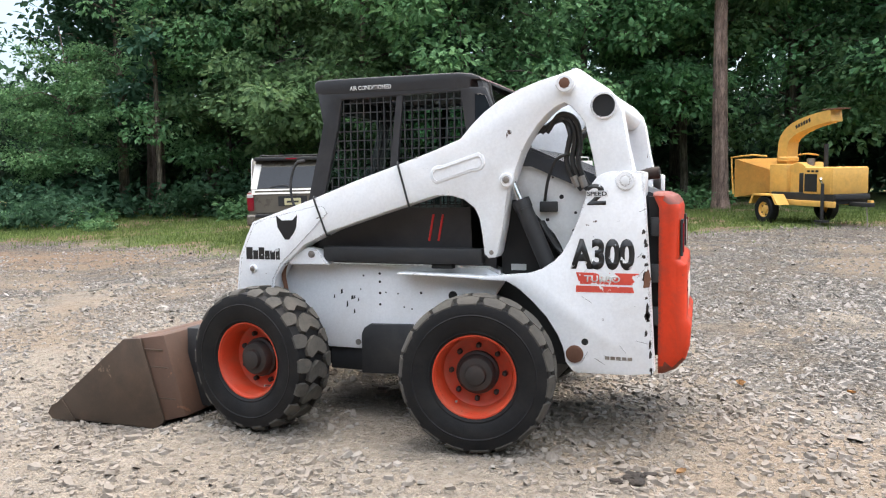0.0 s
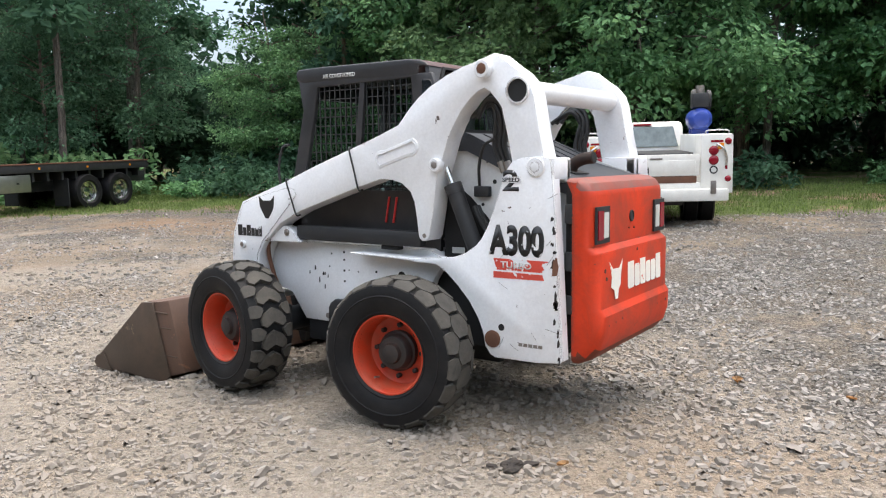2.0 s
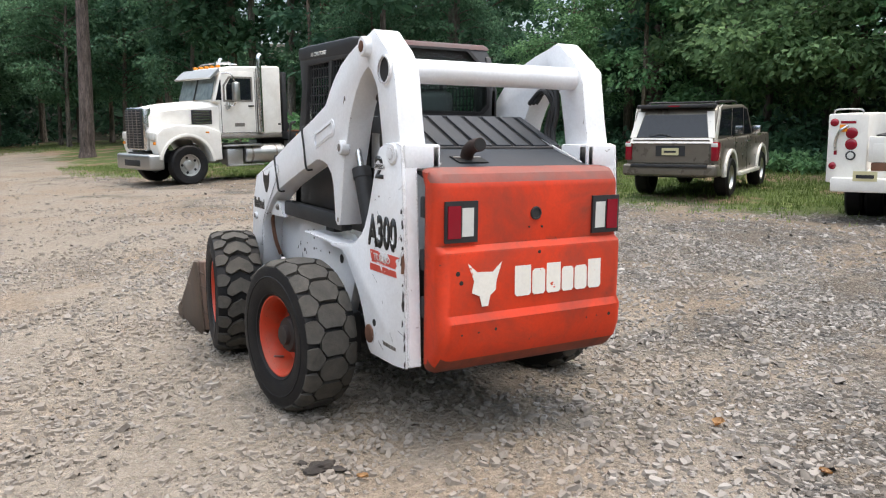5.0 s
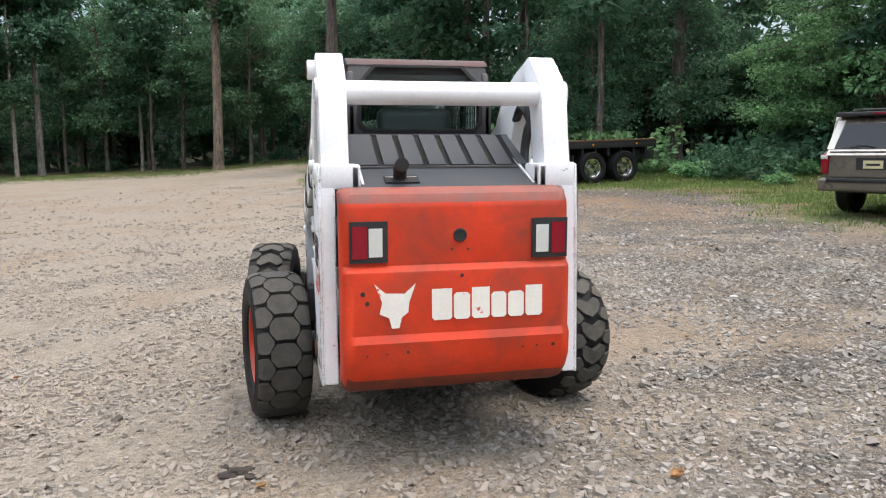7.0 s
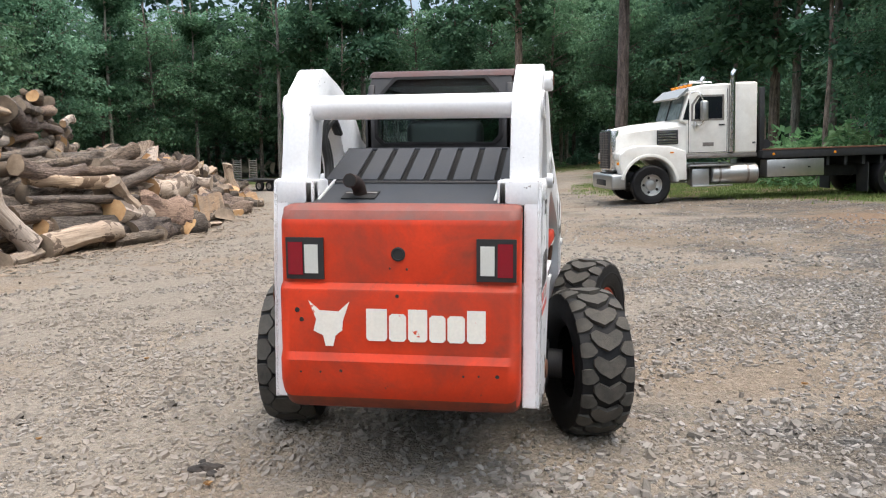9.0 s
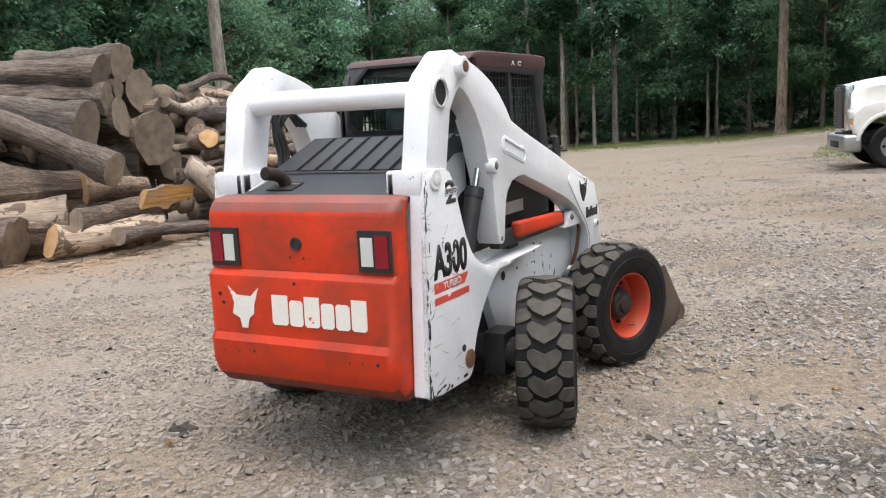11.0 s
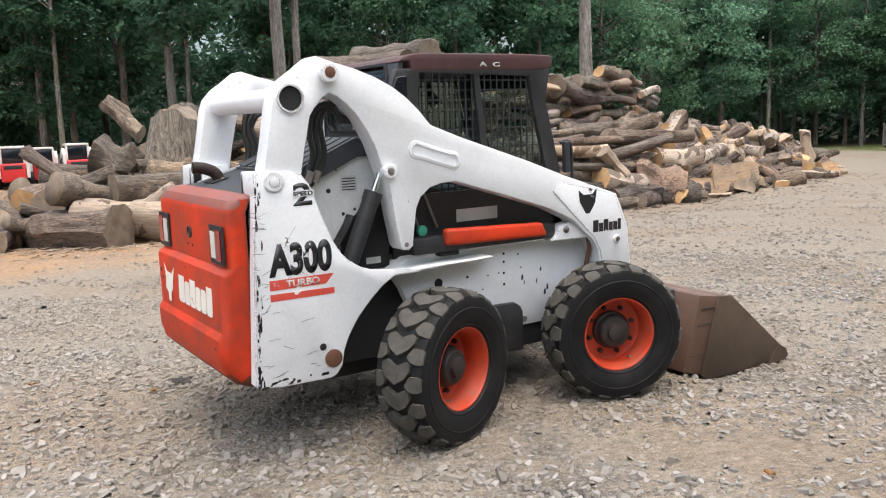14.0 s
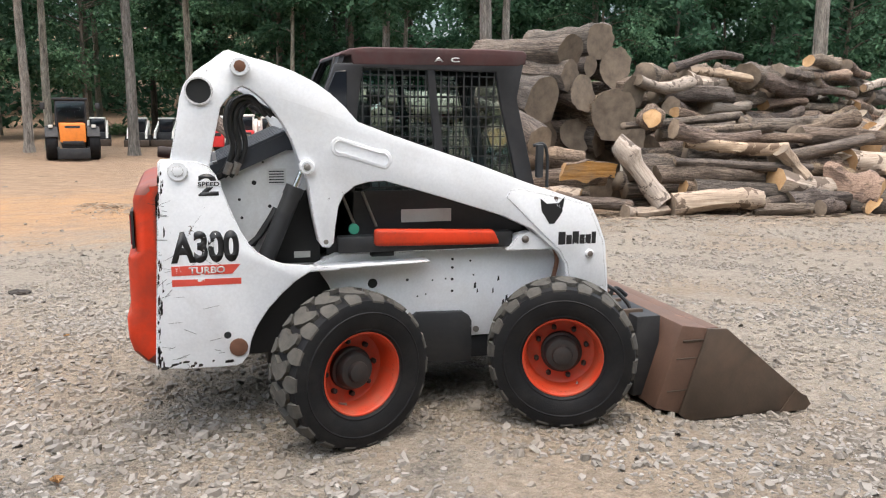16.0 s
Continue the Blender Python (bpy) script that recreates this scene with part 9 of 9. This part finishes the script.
# a nearer dark belt behind the first trees on the -y side, shade in its leaf colour
cx = rs.uniform(-14, 34, 420)
cy = np.interp(cx, (-14, -6, 8, 17, 25, 31, 38), (-27, -31.5, -29.5, -27.5, -21.5, -17, -12.5)) + rs.uniform(-3.5, 1.0, 420)
cen = np.stack([cx, cy, ground_z(cx, cy) + rs.uniform(0, 1, 420) * 4.5], 1)
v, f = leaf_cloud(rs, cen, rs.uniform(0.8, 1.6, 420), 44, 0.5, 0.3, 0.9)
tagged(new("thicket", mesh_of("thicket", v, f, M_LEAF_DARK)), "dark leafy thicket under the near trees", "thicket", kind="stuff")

# grass: blades in tufts on the grassy ground
rs = np.random.RandomState(9)
n = 34000
gxs, gys = rs.uniform(-6, 30, n), rs.uniform(-20, 0, n)
edge = gys - np.interp(gxs, (-20, -5, 0, 2.4, 4, 7, 11, 16, 19, 24, 30), (-16, -14.6, -11.8, -9.6, -8.2, -7.0, -8.8, -7.4, -3.4, 0.2, 1.2))
keep = (edge < rs.normal(-0.8, 0.9, n))
gxs, gys = gxs[keep], gys[keep]
gxs = np.concatenate([gxs, rs.uniform(-9, 2, 900), rs.uniform(53, 68, 4200)])
gys = np.concatenate([gys, rs.uniform(-24, -18, 900), rs.uniform(-5, 26, 4200)])
B = 6
bx = np.repeat(gxs, B) + rs.normal(0, 0.06, len(gxs) * B)
by = np.repeat(gys, B) + rs.normal(0, 0.06, len(gxs) * B)
bz = ground_z(bx, by)
a = rs.uniform(0, 6.28, len(bx))
h = rs.gamma(2.6, 0.024, len(bx))
w = rs.uniform(0.005, 0.014, len(bx))
lean_a, lean_q = rs.uniform(0, 6.28, len(bx)), h * rs.uniform(0.1, 0.7, len(bx))
v = np.stack([np.stack([bx - np.cos(a) * w, by - np.sin(a) * w, bz - 0.01], 1), np.stack([bx + np.cos(a) * w, by + np.sin(a) * w, bz - 0.01], 1),
              np.stack([bx + np.cos(lean_a) * lean_q, by + np.sin(lean_a) * lean_q, bz + h], 1)], 1).reshape(-1, 3)
f = np.arange(len(bx) * 3).reshape(-1, 3)
tagged(new("grass", mesh_of("grass", v, f, M_GRASS)), "patchy green grass and weeds along the yard's edge", "grass", kind="stuff")


# ---- loose crushed stone over the yard ----
def stones(seed, n, rmin, rmax, s0, s1):
    """Angular stones: squashed, jittered eight-cornered lumps, half sunk in the ground."""
    rs = np.random.RandomState(seed)
    q = np.sqrt(rs.uniform(rmin ** 2, rmax ** 2, n))
    a = rs.uniform(0, 2 * math.pi, n)
    x, y = -0.4 + q * np.cos(a), q * np.sin(a)
    den = np.sin(x * 1.7 + 2 * np.sin(y * 0.9)) * np.sin(y * 1.3 + 1.5 * np.sin(x * 0.8 + 1)) + 0.6 * np.sin(x * 4.1 + y * 3.3)
    keep = rs.uniform(-1.2, 1.1, n) > den * 1.05 + 0.045 * y - 0.25
    x, y = x[keep], y[keep]
    keep = rs.uniform(0, 1, len(x)) > 0.93 * smoothstep(5.5, 9.0, y + rs.normal(0, 0.8, len(x))) * (1 - smoothstep(6.0, 11.0, x))
    x, y = x[keep], y[keep]
    keep = y > np.interp(x, (-20, -5, 0, 2.4, 4, 7, 11, 16, 19, 24, 30), (-16, -14.6, -11.8, -9.6, -8.2, -7.0, -8.8, -7.4, -3.4, 0.2, 1.2)) - np.abs(rs.normal(0, 0.5, len(x)))
    x, y = x[keep], y[keep]
    n = len(x)
    z = ground_z(x, y)
    s = s0 * (s1 / s0) ** (rs.uniform(0, 1, n) ** 1.5)
    # an irregular six-sided shard with a broken flat top
    ang = np.arange(6) * math.pi / 3 + rs.uniform(-0.38, 0.38, (n, 6))
    rad = rs.uniform(0.55, 1.15, (n, 6))
    low = np.stack([np.cos(ang) * rad, np.sin(ang) * rad, np.full((n, 6), -0.6)], -1)
    shift = rs.uniform(0.62, 0.98, (n, 6))
    top = np.stack([np.cos(ang) * rad * shift, np.sin(ang) * rad * shift, rs.uniform(0.45, 0.8, (n, 6)) + rs.uniform(-0.3, 0.3, (n, 1)) * np.cos(ang)], -1)
    v = np.concatenate([low, top], 1)
    v *= np.stack([s * rs.uniform(0.9, 1.55, n), s * rs.uniform(0.65, 1.05, n), s * rs.uniform(0.28, 0.72, n)], 1)[:, None]
    # tilt and turn
    th, ph = rs.uniform(0, 6.28, n), np.clip(rs.normal(0, 0.38, n), -0.9, 0.9)
    c, d = np.cos(ph)[:, None], np.sin(ph)[:, None]
    vx, vz = v[..., 0] * c - v[..., 2] * d, v[..., 0] * d + v[..., 2] * c
    c, d = np.cos(th)[:, None], np.sin(th)[:, None]
    v = np.stack([vx * c - v[..., 1] * d, vx * d + v[..., 1] * c, vz], -1)
    v += np.stack([x, y, z + s * 0.20], 1)[:, None]
    face = np.array([(6, 7, 8), (6, 8, 9), (6, 9, 10), (6, 10, 11)] + [t for k in range(6) for t in ((k, (k + 1) % 6, 6 + (k + 1) % 6), (k, 6 + (k + 1) % 6, 6 + k))])
    f = (np.arange(n)[:, None, None] * 12 + face[None]).reshape(-1, 3)
    return v.reshape(-1, 3), f


vs, fs, n0 = [], [], 0
for seed, count, r0, r1, s0, s1 in ((1, 84000, 0.0, 6.3, 0.010, 0.032), (4, 5000, 0.0, 8.0, 0.028, 0.050), (2, 34000, 6.3, 13.0, 0.016, 0.042), (3, 12000, 13.0, 27.0, 0.024, 0.055)):
    v, f = stones(seed, count, r0, r1, s0, s1)
    vs.append(v)
    fs.append(f + n0)
    n0 += len(v)
tagged(new("gravel", mesh_of("gravel", np.concatenate(vs), np.concatenate(fs), M_STONE)), "loose grey crushed stone scattered over the yard", "gravel", kind="stuff")

# ---- small things lying on the gravel ----
def clod(x, y, r, seed):
    """A lump of dark damp earth with a crumbled edge."""
    rs = np.random.RandomState(seed)
    bm = bmesh.new()
    bmesh.ops.create_icosphere(bm, subdivisions=3, radius=1.0)
    k = rs.normal(size=(5, 3)) * 3.2
    ph = rs.uniform(0, 6.28, 5)
    for v in bm.verts:
        n = sum(math.sin(v.co.dot(Vector(q)) + p) for q, p in zip(k, ph)) * 0.10 + rs.normal(0, 0.04)
        v.co = Vector((v.co.x * r * 1.5, v.co.y * r, max(v.co.z, -0.3) * r * 0.42)) * (1 + n)
    t = new("earth_clod", finish(bm, "earth_clod", M_CLOD, smooth=False))
    t.matrix_world = pose(x, y, gz(x, y) + 0.008, 0, 0, rs.uniform(0, 360))
    return tagged(t, "dark damp clod of earth on the gravel", "clod", "clods of earth")


def dry_leaf(x, y, size, turn, pale):
    """One curled dry leaf."""
    bm = bmesh.new()
    rows = []
    for k, w in ((0.0, 0.02), (0.15, 0.26), (0.4, 0.42), (0.65, 0.34), (0.85, 0.16), (1.0, 0.01)):
        rows.append([bm.verts.new(((k - 0.5) * size, q * w * size, size * (0.05 + 0.22 * q * q + 0.14 * (k - 0.5) ** 2))) for q in (-1.0, -0.5, 0.0, 0.5, 1.0)])
    for p, q in zip(rows, rows[1:]):
        for i in range(4):
            bm.faces.new((p[i], p[i + 1], q[i + 1], q[i]))
    bmesh.ops.solidify(bm, geom=bm.faces[:], thickness=0.0012)
    t = new("dry_leaf", finish(bm, "dry_leaf", M_LEAF_DRY))
    t.matrix_world = pose(x, y, gz(x, y) + 0.012, 0, 8, turn)
    return tagged(t, "curled pale dry leaf on the gravel" if pale else "curled orange-brown dry leaf on the gravel", "leaf", "fallen leaves")


for x, y, r, seed in ((-1.54, 1.07, 0.050, 3), (-1.60, 1.00, 0.026, 4), (-1.46, 1.13, 0.022, 5), (-3.15, 3.77, 0.075, 6)):
    clod(x, y, r, seed)
for x, y, size, turn, pale in ((-1.75, 0.95, 0.060, 40, False), (-2.03, -1.00, 0.085, 110, True), (-2.72, -0.93, 0.06, 200, False), (0.23, -2.26, 0.055, 300, True), (0.63, 2.69, 0.06, 20, True), (-1.2, 2.3, 0.05, 75, False), (-2.4, 1.7, 0.05, 160, True)):
    dry_leaf(x, y, size, turn, pale)
